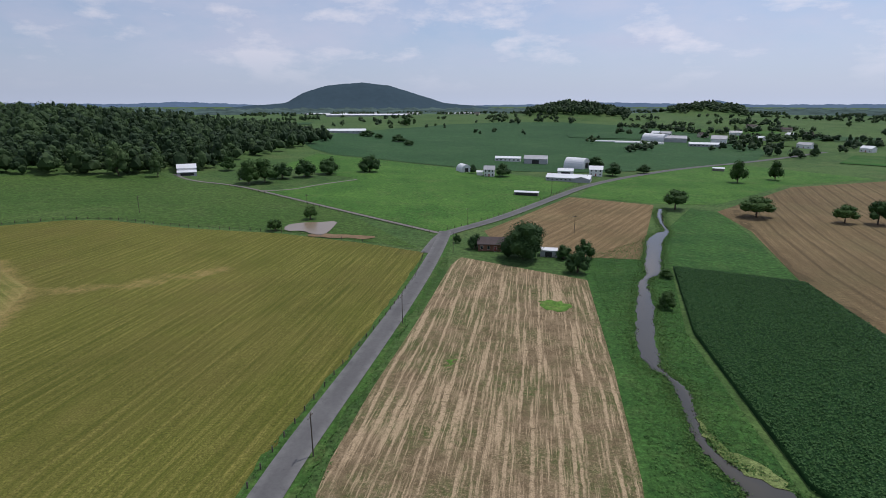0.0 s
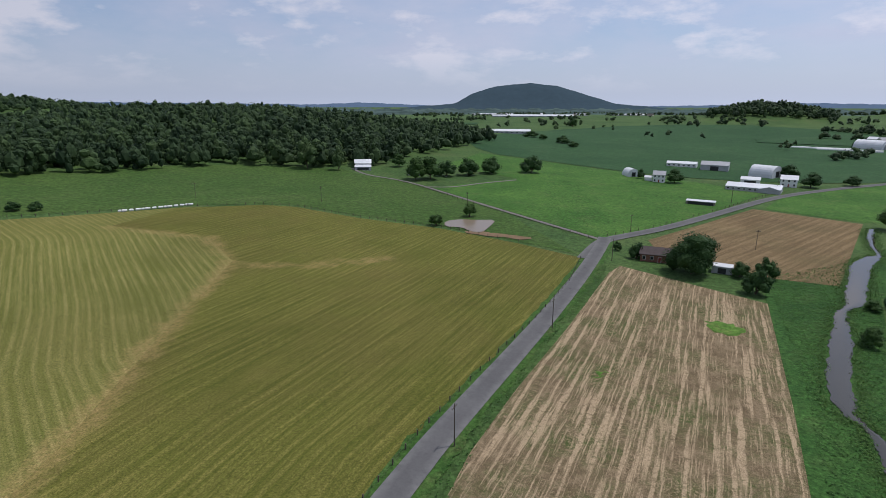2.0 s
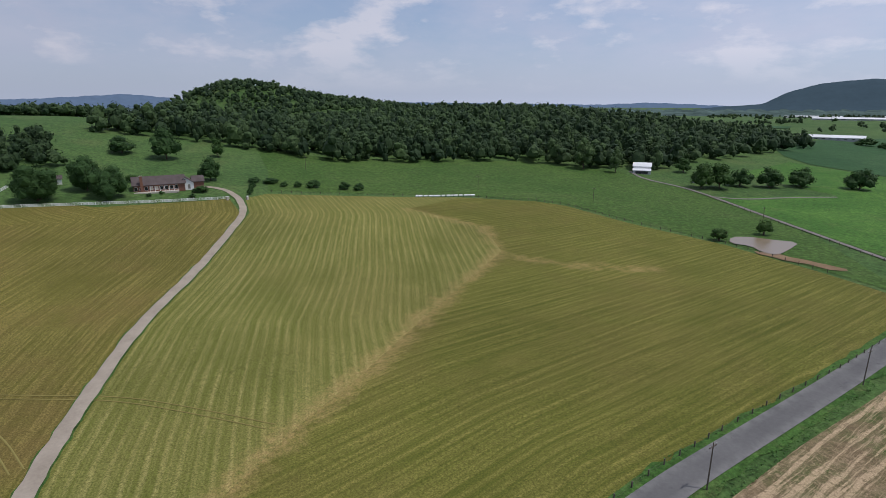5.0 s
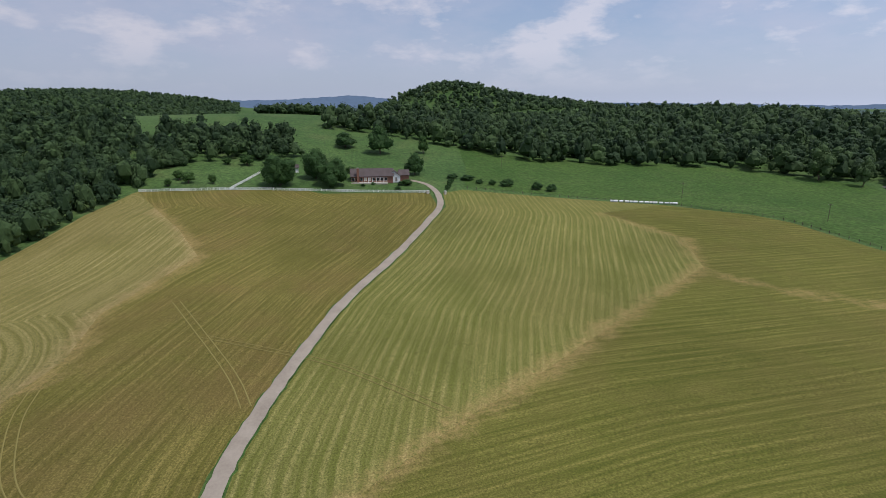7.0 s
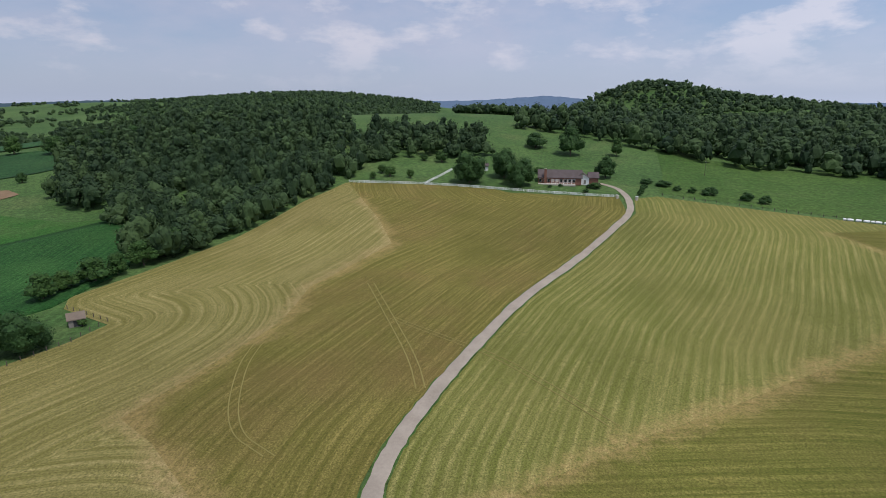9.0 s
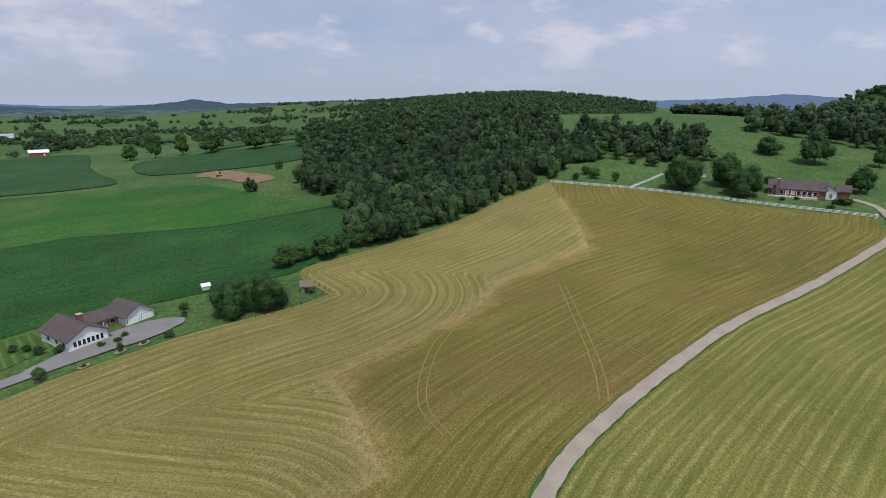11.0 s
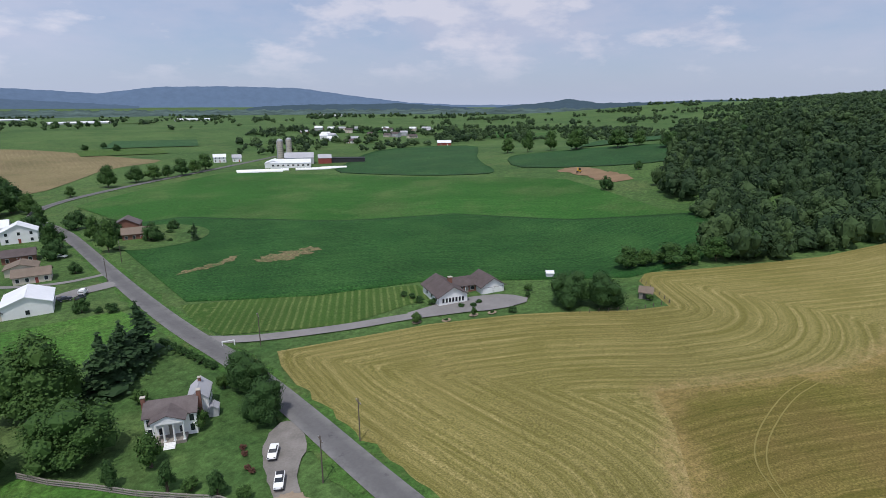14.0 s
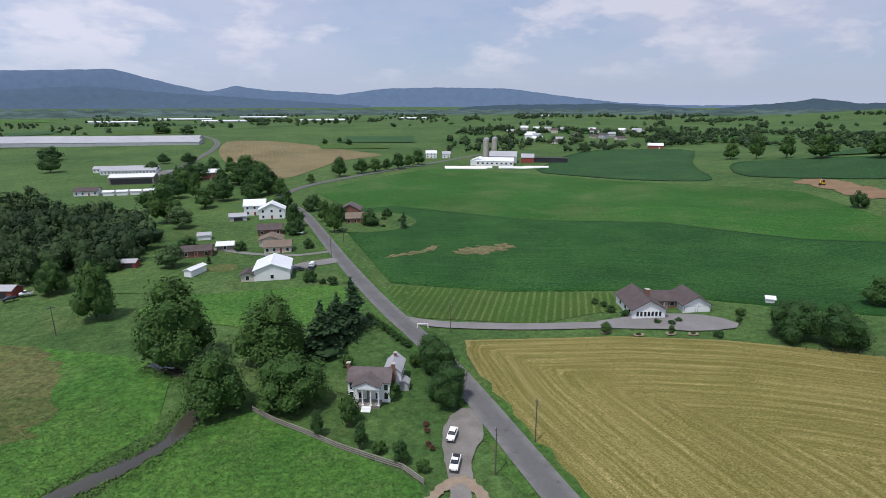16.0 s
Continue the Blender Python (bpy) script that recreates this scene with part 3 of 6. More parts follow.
patch("hay_field", [(-60, 2), (-71, 22), (-81, 44), (-86, 58), (-101, 93), (-126, 155), (-154, 177), (-199, 172), (-202, 213), (-235, 161), (-256, 126), (-252, 113), (-229, 104), (-203, 84), (-174, 62),
      (-144, 36), (-117, 19), (-98, 8), (-82, 0), (-72, -3), (-36, -8), (-36, 0)], HAY,
      "mown hay field with pale curving swaths", "field", 4, 0.14, DRIVE, smooth=0, seams=SEAMS)
FENCE = [(-254, 106), (-261, 73), (-273, 29), (-277, 10), (-282, -27)]
WOOD_EDGE = [(-268, -36), (-253, -45), (-229, -54), (-204, -64), (-180, -79), (-172, -84), (-154, -96)]
YARD = [(-146, -93), (-135, -76), (-125, -81), (-111, -92), (-99, -100), (-77, -110), (-39, -120)]
patch("hay_field", FENCE + [(-255, -19), (-226, -10), (-195, -4), (-157, -28), (-133, -32), (-112, -43), (-93, -53), (-85, -44), (-68, -30), (-50, -40), (-43, -30), (-40, -12), (-72, -7.3), (-81.5, -4.3), (-97.2, 3.9), (-116, 15), (-143, 32.2), (-173, 58.1), (-202.2, 80.2), (-228.4, 100.1)],
      HAY_BROWN, "close-mown brownish hay field below the hill fence", "field", 4, 0.13, DRIVE, smooth=0, seams=SEAMS)
patch("hay_field", [(-281, -29)] + WOOD_EDGE + YARD + [(-37, -112), (-36, -90), (-38, -72), (-41, -50), (-43, -30), (-50, -40), (-68, -30), (-85, -44), (-93, -53), (-112, -43), (-133, -32), (-157, -28), (-195, -4), (-226, -10), (-255, -19), (-282, -27)],
      HAY_DRY, "mown hay field with bright bending swaths beside the wood", "field", 3, 0.14, WOOD_EDGE + YARD + [(-37, -112), (-36, -90), (-38, -72), (-41, -50)], smooth=0, seams=SEAMS)
for k in (0, 1.9):
    ribbon("wheel_track", [(-158, -9 - k), (-127, -1 - k), (-110, 3 - k), (-99, 4 - k)], 0.3, TRACK, "thin pale wheel track across the hay", "track", 0.2)
    ribbon("wheel_track", [(-134, -3 - k), (-121, 11 - k), (-111, 22 - k), (-97, 31 - k), (-83, 39 - k)], 0.25, TRACK, "thin pale wheel track across the swaths", "track", 0.22)
    ribbon("wheel_track", [(-80, -22 - k), (-88, -31 - k), (-110, -35 - k), (-121, -34 - k)], 0.25, TRACK, "thin curved wheel track in the hay", "track", 0.2)

patch("stubble_field", [(7, 200), (49, 174), (39, 112), (32, 74), (29, 62), (5, 60), (-20, 62), (-19, 78), (-15, 101), (-7, 138), (3, 190)], STUBBLE,
      "harvested field with pale broken stubble rows", "field", 4, 0.14, [(56, 210), (49, 174), (39, 112), (30, 60), (28, 40)], smooth=0)
patch("green_patch", [(29.5, 155), (37, 154), (38, 147), (33, 144), (29, 149)], WEED_MIX, "green weedy patch in the stubble", "weeds", 1.0, 0.22, smooth=1, ragged=0.8)
patch("green_patch", [(0.6, 115), (2.6, 116.4), (3.2, 112.6), (1.4, 111)], WEED_MIX, "small green weed patch in the stubble", "weeds", 0.8, 0.22, smooth=1, ragged=0.7)
patch("straw_field", [(19, 243), (79, 333), (122, 308), (76, 199), (57, 201), (21, 229)], STRAW, "orange-brown harvested straw field", "field", 5, 0.14, [(15, 240), (79, 335)], smooth=0)
patch("straw_field", [(150, 290), (242, 373), (330, 400), (420, 330), (260, 150), (130, 70), (114, 128), (121, 173), (144, 245)], STRAW_LINES, "wide tan harvested grain field with curving rows", "field", 6, 0.14, [(100, 0), (108, 60), (115, 125), (126, 185), (144, 245), (175, 330), (220, 430)], smooth=0)
CORN_POLY = [(84, 188), (121, 171), (114, 126), (120, 66), (66, 54), (58, 72), (62, 102), (66, 131)]
patch("corn_field", CORN_POLY, CORN, "tall dark green corn field", "field", 3, 1.0, [(60, 40), (62, 102), (66, 131), (90, 200)], smooth=0, skirt=True)
patch("creek_meadow", [(55, 202), (76, 198), (100, 240), (140, 300), (150, 288), (140, 240), (121, 174), (84, 190), (64, 131), (60, 102), (56, 72), (60, 45), (26, 45), (28, 62), (31, 74), (38, 112), (48, 172)], CREEK_GRASS,
      "lush green grass along the creek", "meadow", 4, 0.1, smooth=0)
patch("meadow", [(2, 238), (-49, 282), (-109, 332), (-80, 372), (-62, 392), (-130, 430), (-120, 520), (-60, 500), (10, 462), (70, 420), (97, 388), (57, 318), (28, 272)], MEADOW,
      "bright green meadow between the lane and the road", "meadow", 6, 0.12, smooth=0)
patch("pasture", [(-10, 212), (-34, 222), (-72, 236), (-112, 240), (-155, 248), (-172, 244), (-205, 217), (-240, 165), (-262, 130), (-300, 150), (-370, 178), (-330, 215), (-300, 290), (-262, 335), (-190, 366), (-166, 350), (-136, 344), (-109, 326), (-49, 276)], PASTURE,
      "short green cattle pasture below the wood", "pasture", 6, 0.1, smooth=0)
patch("crop_field", [(-120, 525), (-60, 505), (10, 467), (80, 440), (160, 450), (220, 480), (330, 540), (420, 760), (300, 1100), (60, 1150), (-130, 900), (-170, 640)], CROP,
      "dark green crop field behind the farm", "field", 14, 0.28, smooth=1)
patch("meadow", [(107, 384), (150, 422), (211, 470), (270, 500), (330, 410), (242, 380), (160, 310), (124, 312), (85, 335)], MEADOW, "green meadow beyond the creek", "meadow", 6, 0.12, smooth=0)
SOY_LINE = [(-55, -303), (-115, -241), (-164, -213), (-192, -160), (-234, -121)]
patch("crop_field", [(-22, -250), (-30, -300)] + SOY_LINE + [(-213, -101), (-177, -90), (-147, -97), (-123, -117), (-94, -140), (-62, -150), (-29, -170)], SOY,
      "dark green leafy crop field in fine rows", "field", 5, 0.5, [(-29, -170), (-94, -140), (-147, -97), (-213, -100)], smooth=0, skirt=True)
patch("crop_field", [(-30, -302)] + SOY_LINE + [(-231, -140), (-266, -228), (-256, -270), (-190, -392), (-125, -468), (-60, -420), (-12, -372)], SOY_LIGHT,
      "lighter green young crop field on a gentle rise", "field", 6, 0.3, SOY_LINE, smooth=0)
patch("bare_spot", [(-57, -198), (-66, -193), (-77, -193), (-86, -197), (-84, -202), (-73, -204), (-64, -202)], WASH, "bare brown patch washed out of the crop", "soil", 1.2, 0.62, smooth=1, ragged=1.4)
patch("bare_spot", [(-31, -199), (-42, -199), (-52, -203), (-58, -211), (-53, -210), (-44, -204), (-36, -202)], WASH, "thin pale washed strip in the crop", "soil", 1.2, 0.62, smooth=1, ragged=1.0)
patch("lawn", [(-27, -168), (-60, -153), (-92, -138), (-89, -126), (-60, -124), (-31, -138), (-27, -150)], LAWN, "striped mown lawn beside the drive", "lawn", 3, 0.14, [(18, -67), (-53, -198)], smooth=0)
patch("corn_field", [(-190, -413), (-212, -372), (-230, -336), (-252, -306), (-265, -294), (-280, -312), (-299, -348), (-338, -402), (-368, -434), (-440, -520), (-390, -560), (-322, -556), (-267, -508), (-232, -462)], CORN_FAR, "dark green corn field far off", "field", 8, 0.38, [(-190, -413), (-265, -294)], smooth=1, skirt=True)
patch("corn_field", [(-290, -301), (-296, -268), (-318, -213), (-342, -190), (-389, -176), (-402, -256), (-392, -312), (-358, -364), (-331, -353)], CORN_FAR, "dark green corn field before the wood", "field", 8, 0.38, [(-290, -301), (-342, -190)], smooth=1, skirt=True)
patch("corn_field", [(-400, -330), (-440, -230), (-520, -260), (-500, -380)], CORN_FAR, "far dark green crop on a slope", "field", 12, 0.9, [(-400, -330), (-500, -380)], smooth=0)
patch("straw_field", [(79, -650), (83, -722), (80, -776), (25, -763), (-30, -695), (-75, -612), (-101, -578), (-44, -543), (-20, -487), (6, -432), (21, -447), (61, -548)], STRAW_PALE, "tan harvested field on a slope", "field", 8, 0.3, [(65, -571), (76, -775)], smooth=1)
patch("dirt_clearing", [(-297, -258), (-305, -246), (-292, -206), (-280, -188), (-270, -196), (-278, -224), (-287, -254)], DIRT, "bare reddish earth of a small building site", "soil", 4, 0.3, smooth=1, ragged=1.5)
ribbon("paved_drive", [(-24, -140), (-34, -132), (-43, -128), (-59, -122), (-75, -118), (-90, -112)], 4.2, CONCRETE, "grey paved drive to the ranch house", "driveway", 0.3)
patch("forecourt", [(-72, -120), (-90, -120), (-99, -118), (-108, -113), (-111, -104), (-98, -105), (-86, -112)], CONCRETE, "grey paved forecourt before the garage", "driveway", 3, 0.34, smooth=1)
patch("gravel_pull_off", [(-31, -91), (-25, -88), (-21.5, -80), (-20.5, -68), (-17, -62), (-21, -62), (-24.5, -70), (-26, -76), (-31, -81)], PULLOFF, "grey gravel parking place beside the road", "driveway", 1.0, 0.3, smooth=2, ragged=0.12)
ribbon("dirt_track", [(-13, -60), (-15, -65), (-19, -69.5), (-22, -70.5), (-24, -69), (-25, -62)], 1.9, PALE_DIRT, "curved bare dirt track beside the gravel", "track", 0.33, 1.5, ragged=0.25)
patch("meadow", [(11, -101), (-4, -86), (-16, -71), (-13, -58), (10, -45), (30, -60), (33, -82), (27, -92), (21, -97)], MEADOW, "lush green meadow below the rail fence", "meadow", 3, 0.12, smooth=0)
patch("meadow", [(44, -82), (70, -60), (110, -100), (110, -150), (76, -152), (44, -136), (30, -126), (28, -100)], MEADOW, "rough green meadow across the creek", "meadow", 4, 0.12, smooth=0)
patch("weedy_meadow", [(80, -156), (60, -143), (50, -119), (47, -106), (60, -98), (90, -110)], WEEDY, "brownish weedy grass across the creek", "meadow", 3, 0.18, smooth=2, ragged=1.2)
patch("meadow", [(30, -183), (-12, -174), (-16, -160), (-18, -150), (-8, -142), (8, -140), (24, -150), (48, -166)], MEADOW, "bright green paddock behind the old house", "meadow", 4, 0.13, smooth=0)
patch("lily_pads", [(48.8, 93), (48.9, 88.5), (49.3, 83), (52.4, 79.6), (54, 75.3), (55, 71), (51.5, 72.6), (49.6, 75), (48.4, 78), (47.4, 83)], LILY, "pale green lily pads covering the creek edge", "water plants", 1, 0.4, smooth=1, ragged=0.5)
for x, y in [(-75, -113), (-82, -109), (-90, -107), (-95, -105)]:
    patch("mulch_ring", [(x + 1.5 * math.cos(a), y + 1.1 * math.sin(a)) for a in np.linspace(0, 5.6, 9)], PALE_DIRT, "pale mulch ring round a small tree", "garden bed", 0.7, 0.3, smooth=1)
# a patchwork of far fields
rng = np.random.default_rng(21)
FAR = [(MEADOW, "light green"), (CROP, "dark green"), (PASTURE, "dull green"), (PASTURE, "green"), (SOY_LIGHT, "bright green"), (CROP, "deep green")]
for i in range(44):
    az = rng.uniform(-40, 22) if i % 2 else rng.uniform(124, 208)
    d = rng.uniform(620, 1000) * (1.0 if rng.uniform() < 0.4 else rng.uniform(1.3, 3.0))
    if -12 < az < 12 and d < 1200 or az > 176 and d < 900 or 140 < az < 164 and d < 700:
        continue
    wa, wd = rng.uniform(3, 9), d * rng.uniform(0.06, 0.16)
    mat, word = FAR[int(rng.integers(6))]
    jig = [float(v) for v in rng.uniform(-0.8, 0.8, 4)]
    patch("far_field", [polar(az - wa / 2 + jig[0], d), polar(az + wa / 2 + jig[1], d), polar(az + wa / 2 + jig[2], d + wd), polar(az - wa / 2 + jig[3], d + wd)], mat, word + " farm field far off on the plain", "field", 22, 0.5 + 0.012 * i, [polar(az, d), polar(az + 20, d * 1.1)], smooth=0)

# ---------------------------------------------------------------- trees


def ico(sub):
    bm = bmesh.new()
    bmesh.ops.create_icosphere(bm, subdivisions=sub, radius=1)
    v = np.array([q.co[:] for q in bm.verts])
    f = np.array([[q.index for q in p.verts] for p in bm.faces])
    bm.free()
    return v, f


ICO1 = ico(1)


def leaf_cards(rng, centre, normal, size):
    """Small bent leaf sprays: two triangles each, turned about their normals."""
    n = len(centre)
    t = rng.normal(size=(n, 3))
    u = np.cross(normal, t)
    u /= np.linalg.norm(u, axis=1)[:, None] + 1e-9
    w = np.cross(normal, u)
    a = size * rng.uniform(0.6, 1.3, n)[:, None]
    b = a * rng.uniform(0.5, 0.9, n)[:, None]
    droop = normal * (a * rng.uniform(-0.1, 0.35, n)[:, None])
    v = np.stack([centre - u * a, centre - w * b + droop, centre + u * a * 0.9, centre + w * b + droop], 1).reshape(-1, 3)
    return v, np.arange(4 * n).reshape(-1, 4)


def crown(rng, width, height, base, lumps, cards, size, cone=False, core=ICO1):
    """A crown of leaf lumps: an uneven core with sprays of leaves standing off it."""
    V, T, Q, k = [], [], [], 0
    for i in range(lumps):
        if cone:
            h = (i + 0.5) / lumps
            rad = width / 2 * (1 - h) ** 0.85 * 0.62 + 0.15
            ang = rng.uniform(0, 6.283)
            off = width / 2 * (1 - h) * 0.38 * rng.uniform(0.5, 1.1)
            c = np.array([off * math.cos(ang), off * math.sin(ang), base + (height - base) * h])
            s = np.array([rad, rad, (height - base) / lumps * 1.6])
        else:
            d = rng.normal(size=3)
            d /= np.linalg.norm(d)
            if i % 5 < 2 and i:
                d[2] = -rng.uniform(0.35, 0.95)
                d[:2] *= 0.95 / (np.hypot(d[0], d[1]) + 1e-9)
            rr = rng.uniform(0.42, 0.72) if i else 0.0
            prof = 1.0 if d[2] < 0.2 else 1 - 0.25 * d[2]
            c = np.array([d[0] * width / 2 * rr * prof, d[1] * width / 2 * rr * prof, base + (height - base) * (0.48 + 0.47 * d[2] * rr)])
            g = rng.uniform(0.28, 0.46) if i else 0.68
            s = np.array([width / 2 * g, width / 2 * g, (height - base) / 2 * g * 0.95])
        cv, cf = core
        wob = 1 + 0.16 * np.sin(cv[:, :1] * 5 + i) * np.cos(cv[:, 1:2] * 4 + 2 * i) + rng.normal(0, 0.06, (len(cv), 1))
        V.append(cv * s * 0.78 * wob + c)
        T.append(cf + k)
        k += len(cv)
        n = max(4, int(cards * (s[0] * s[2]) / (width / 2 * (height - base) / 2 * 0.2)))
        d = rng.normal(size=(n, 3))
        d[:, 2] = np.where(d[:, 2] < -0.75, -d[:, 2] * 0.6, d[:, 2])
        d /= np.linalg.norm(d, axis=1)[:, None]
        p = c + d * s * rng.uniform(0.78, 1.14, n)[:, None]
        nn = d + rng.normal(0, 0.42, (n, 3)) + np.array([0, 0, 0.3])
        nn /= np.linalg.norm(nn, axis=1)[:, None]
        if cone:
            nn = d + np.array([0, 0, 0.9]) + rng.normal(0, 0.3, (n, 3))
            nn /= np.linalg.norm(nn, axis=1)[:, None]
        v, q = leaf_cards(rng, p, nn, size)
        V.append(v)
        Q.append(q + k)
        k += len(v)
    return np.concatenate(V), np.concatenate(T), np.concatenate(Q)


def tubes(segments, sides=7):
    """Tapered limbs: (start, end, radius, radius) each."""
    V, Q, k = [], [], 0
    ang = np.arange(sides) / sides * 2 * math.pi
    for p0, p1, r0, r1 in segments:
        p0, p1 = np.array(p0, float), np.array(p1, float)
        d = (p1 - p0) / (np.linalg.norm(p1 - p0) + 1e-9)
        t = np.array([1.0, 0, 0]) if abs(d[2]) > 0.9 else np.array([0, 0, 1.0])
        u = np.cross(d, t)
        u /= np.linalg.norm(u)
        w = np.cross(d, u)
        ring = np.outer(np.cos(ang), u) + np.outer(np.sin(ang), w)
        V += [p0 + ring * r0, p1 + ring * r1]
        i = np.arange(sides)
        Q.append(np.stack([k + i, k + (i + 1) % sides, k + sides + (i + 1) % sides, k + sides + i], -1))
        k += 2 * sides
    return np.concatenate(V), np.concatenate(Q)


def tree_kind(seed, width, height, base, lumps=13, cards=60, size=0.55, leaf=None, cone=False, trunk=0.35, name="tree"):
    """One tree with its trunk and crown, to be copied about."""
    rng = np.random.default_rng(seed)
    top = new(name)
    limbs = [((0, 0, -0.5), (0, 0, base * 0.9 + 0.4), trunk, trunk * 0.72), ((0, 0, base * 0.9 + 0.4), (0.2, 0.1, height * 0.66), trunk * 0.72, trunk * 0.25)]
    if not cone:
        for _ in range(6):
            a, r = rng.uniform(0, 6.283), rng.uniform(0.45, 0.8) * width / 2
            z0 = rng.uniform(base * 0.8, base + (height - base) * 0.3)
            limbs.append(((0, 0, z0), (r * math.cos(a), r * math.sin(a), z0 + (height - base) * rng.uniform(0.15, 0.4)), trunk * 0.42, trunk * 0.12))
    v, q = tubes(limbs)
    t = new("trunk", mesh_np("trunk", v, q, BARK, True))
    t.parent = top
    v, tri, q = crown(rng, width, height, base, lumps, cards, size, cone, ICO1)
    c = new("crown", mesh_np("crown", v, [tri, q], leaf or LEAF, False))
    c.parent = top
    return top


def place(kind, x, y, scale=1.0, turn=0.0, label="", category="tree", group="", tall=1.0):
    ob = copy_thing(kind, Matrix.Translation((x, y, float(hgt(x, y)))) @ Matrix.Rotation(turn, 4, "Z"))
    ob.scale = (scale, scale, scale * tall)
    return tagged(ob, label, category, group)


KINDS = {
    "maple": tree_kind(3, 12, 15, 0.0, 24, 95, 0.36, LEAF_DARK),
    "oak": tree_kind(5, 14, 14, 2.4, 22, 95, 0.36, LEAF, trunk=0.5),
    "loose": tree_kind(8, 12, 17, 0.0, 22, 85, 0.42, LEAF),
    "round": tree_kind(11, 10, 10, -0.5, 18, 70, 0.36, LEAF_DARK),
    "small": tree_kind(13, 5, 5.5, 0.1, 12, 80, 0.22, LEAF),
    "spruce": tree_kind(17, 8, 17, 0.6, 22, 75, 0.4, NEEDLE, True, name="spruce"),
    "cypress": tree_kind(19, 3.4, 6.5, 0.15, 12, 90, 0.18, LEAF_DARK, name="tree"),
    "shrub": tree_kind(23, 2.4, 1.8, 0.1, 9, 60, 0.13, LEAF_DARK, trunk=0.08, name="shrub"),
    "willow": tree_kind(29, 11, 11, 0.5, 20, 110, 0.36, foliage("willow_leaf", (0.045, 0.085, 0.028), (0.07, 0.112, 0.038)), name="tree"),
    "great_maple": tree_kind(31, 12, 15, -0.3, 34, 260, 0.24, LEAF_DARK),
    "great_oak": tree_kind(37, 14, 14, -0.3, 34, 240, 0.27, LEAF),
    "great_tree": tree_kind(41, 12, 17, -0.3, 32, 220, 0.27, LEAF),
}
SPARE = list(KINDS.values())


def patchy(az, d, seed, cells=1.3, ratio=0.07):
    """Smooth noise over direction and distance: woods and hedges lie in long broken strips."""
    table = np.random.default_rng(seed).uniform(0, 1, (64, 64))
    u, v = np.asarray(az) / cells + 500, np.log(np.maximum(d, 1.0)) / ratio + 500
    iu, iv = np.floor(u).astype(int), np.floor(v).astype(int)
    fu, fv = u - iu, v - iv
    fu, fv = fu * fu * (3 - 2 * fu), fv * fv * (3 - 2 * fv)
    return ((table[iu % 64, iv % 64] * (1 - fu) + table[(iu + 1) % 64, iv % 64] * fu) * (1 - fv)
            + (table[iu % 64, (iv + 1) % 64] * (1 - fu) + table[(iu + 1) % 64, (iv + 1) % 64] * fu) * fv)


def woodland(name, poly, gap, label, height=17.0, seed=1, cover=1.0, low=0.72, cells=2.6):
    """A wood as one mesh of many crowns; cover below one leaves clearings and strips."""
    rng = np.random.default_rng(seed)
    p = np.array(poly, float)
    gx, gy = np.meshgrid(np.arange(p[:, 0].min(), p[:, 0].max(), gap), np.arange(p[:, 1].min(), p[:, 1].max(), gap * 0.87))
    gx[::2] += gap / 2
    x, y = gx.ravel() + rng.normal(0, gap * 0.25, gx.size), gy.ravel() + rng.normal(0, gap * 0.25, gx.size)
    keep = inside(x, y, list(poly))
    away = np.hypot(x, y)
    keep &= (away < 470) | (away > 900) | (rng.uniform(0, 1, len(x)) < 0.85)
    if cover < 1:
        keep &= patchy(np.degrees(np.arctan2(-x, y)), away, seed, cells, 0.05) < cover
    x, y, away = x[keep], y[keep], away[keep]
    forms = []
    for lumps, cards, size in ((7, 42, 0.48), (5, 22, 0.7), (4, 6, 1.0)):
        forms.append([crown(np.random.default_rng(100 + i), min(gap * 1.42, height * 1.1), height, height * -0.12, lumps, cards, size) for i in range(9)])
    V, T, Q, tint, k = [], [], [], [], 0
    z = hgt(x, y)
    for i in range(len(x)):
        v, t, q = forms[0 if away[i] < 330 else 1 if away[i] < 520 else 2][rng.integers(9)]
        a, s, st = rng.uniform(0, 6.283), rng.uniform(0.68, 1.28), rng.uniform(low, 1.18)
        ca, sa = math.cos(a) * s, math.sin(a) * s
        V.append(np.column_stack([v[:, 0] * ca - v[:, 1] * sa + x[i], v[:, 0] * sa + v[:, 1] * ca + y[i], v[:, 2] * st + z[i]]))
        T.append(t + k)
        Q.append(q + k)
        tint.append(np.full(len(v), rng.uniform() ** 1.5))
        k += len(v)
    tagged(new(name, mesh_np(name, np.concatenate(V), [np.concatenate(T), np.concatenate(Q)], WOOD_LEAF, False, {"tint": np.concatenate(tint)})), label, "wood", kind="stuff")


woodland("woodland", [(-262, 338), (-225, 350), (-190, 376), (-175, 395), (-168, 450), (-146, 560), (-132, 660), (-200, 730), (-420, 740), (-600, 580), (-660, 420), (-560, 260), (-470, 120), (-430, 86),
         (-396, 136), (-360, 172), (-322, 205), (-306, 242), (-288, 288)], 11.8, "dense dark green deciduous wood on a hillside", 19, 1)
woodland("woodland", [(-282, -30), (-266, -38), (-252, -47), (-229, -56), (-204, -66), (-180, -81), (-176, -88), (-192, -98), (-210, -102), (-242, -132), (-266, -166), (-296, -176), (-330, -198), (-400, -206), (-470, -230), (-520, -190),
         (-500, -120), (-450, -64), (-420, -44), (-330, -10), (-296, -22)], 8.6, "dense dark green deciduous wood beside the hay field", 15, 2)
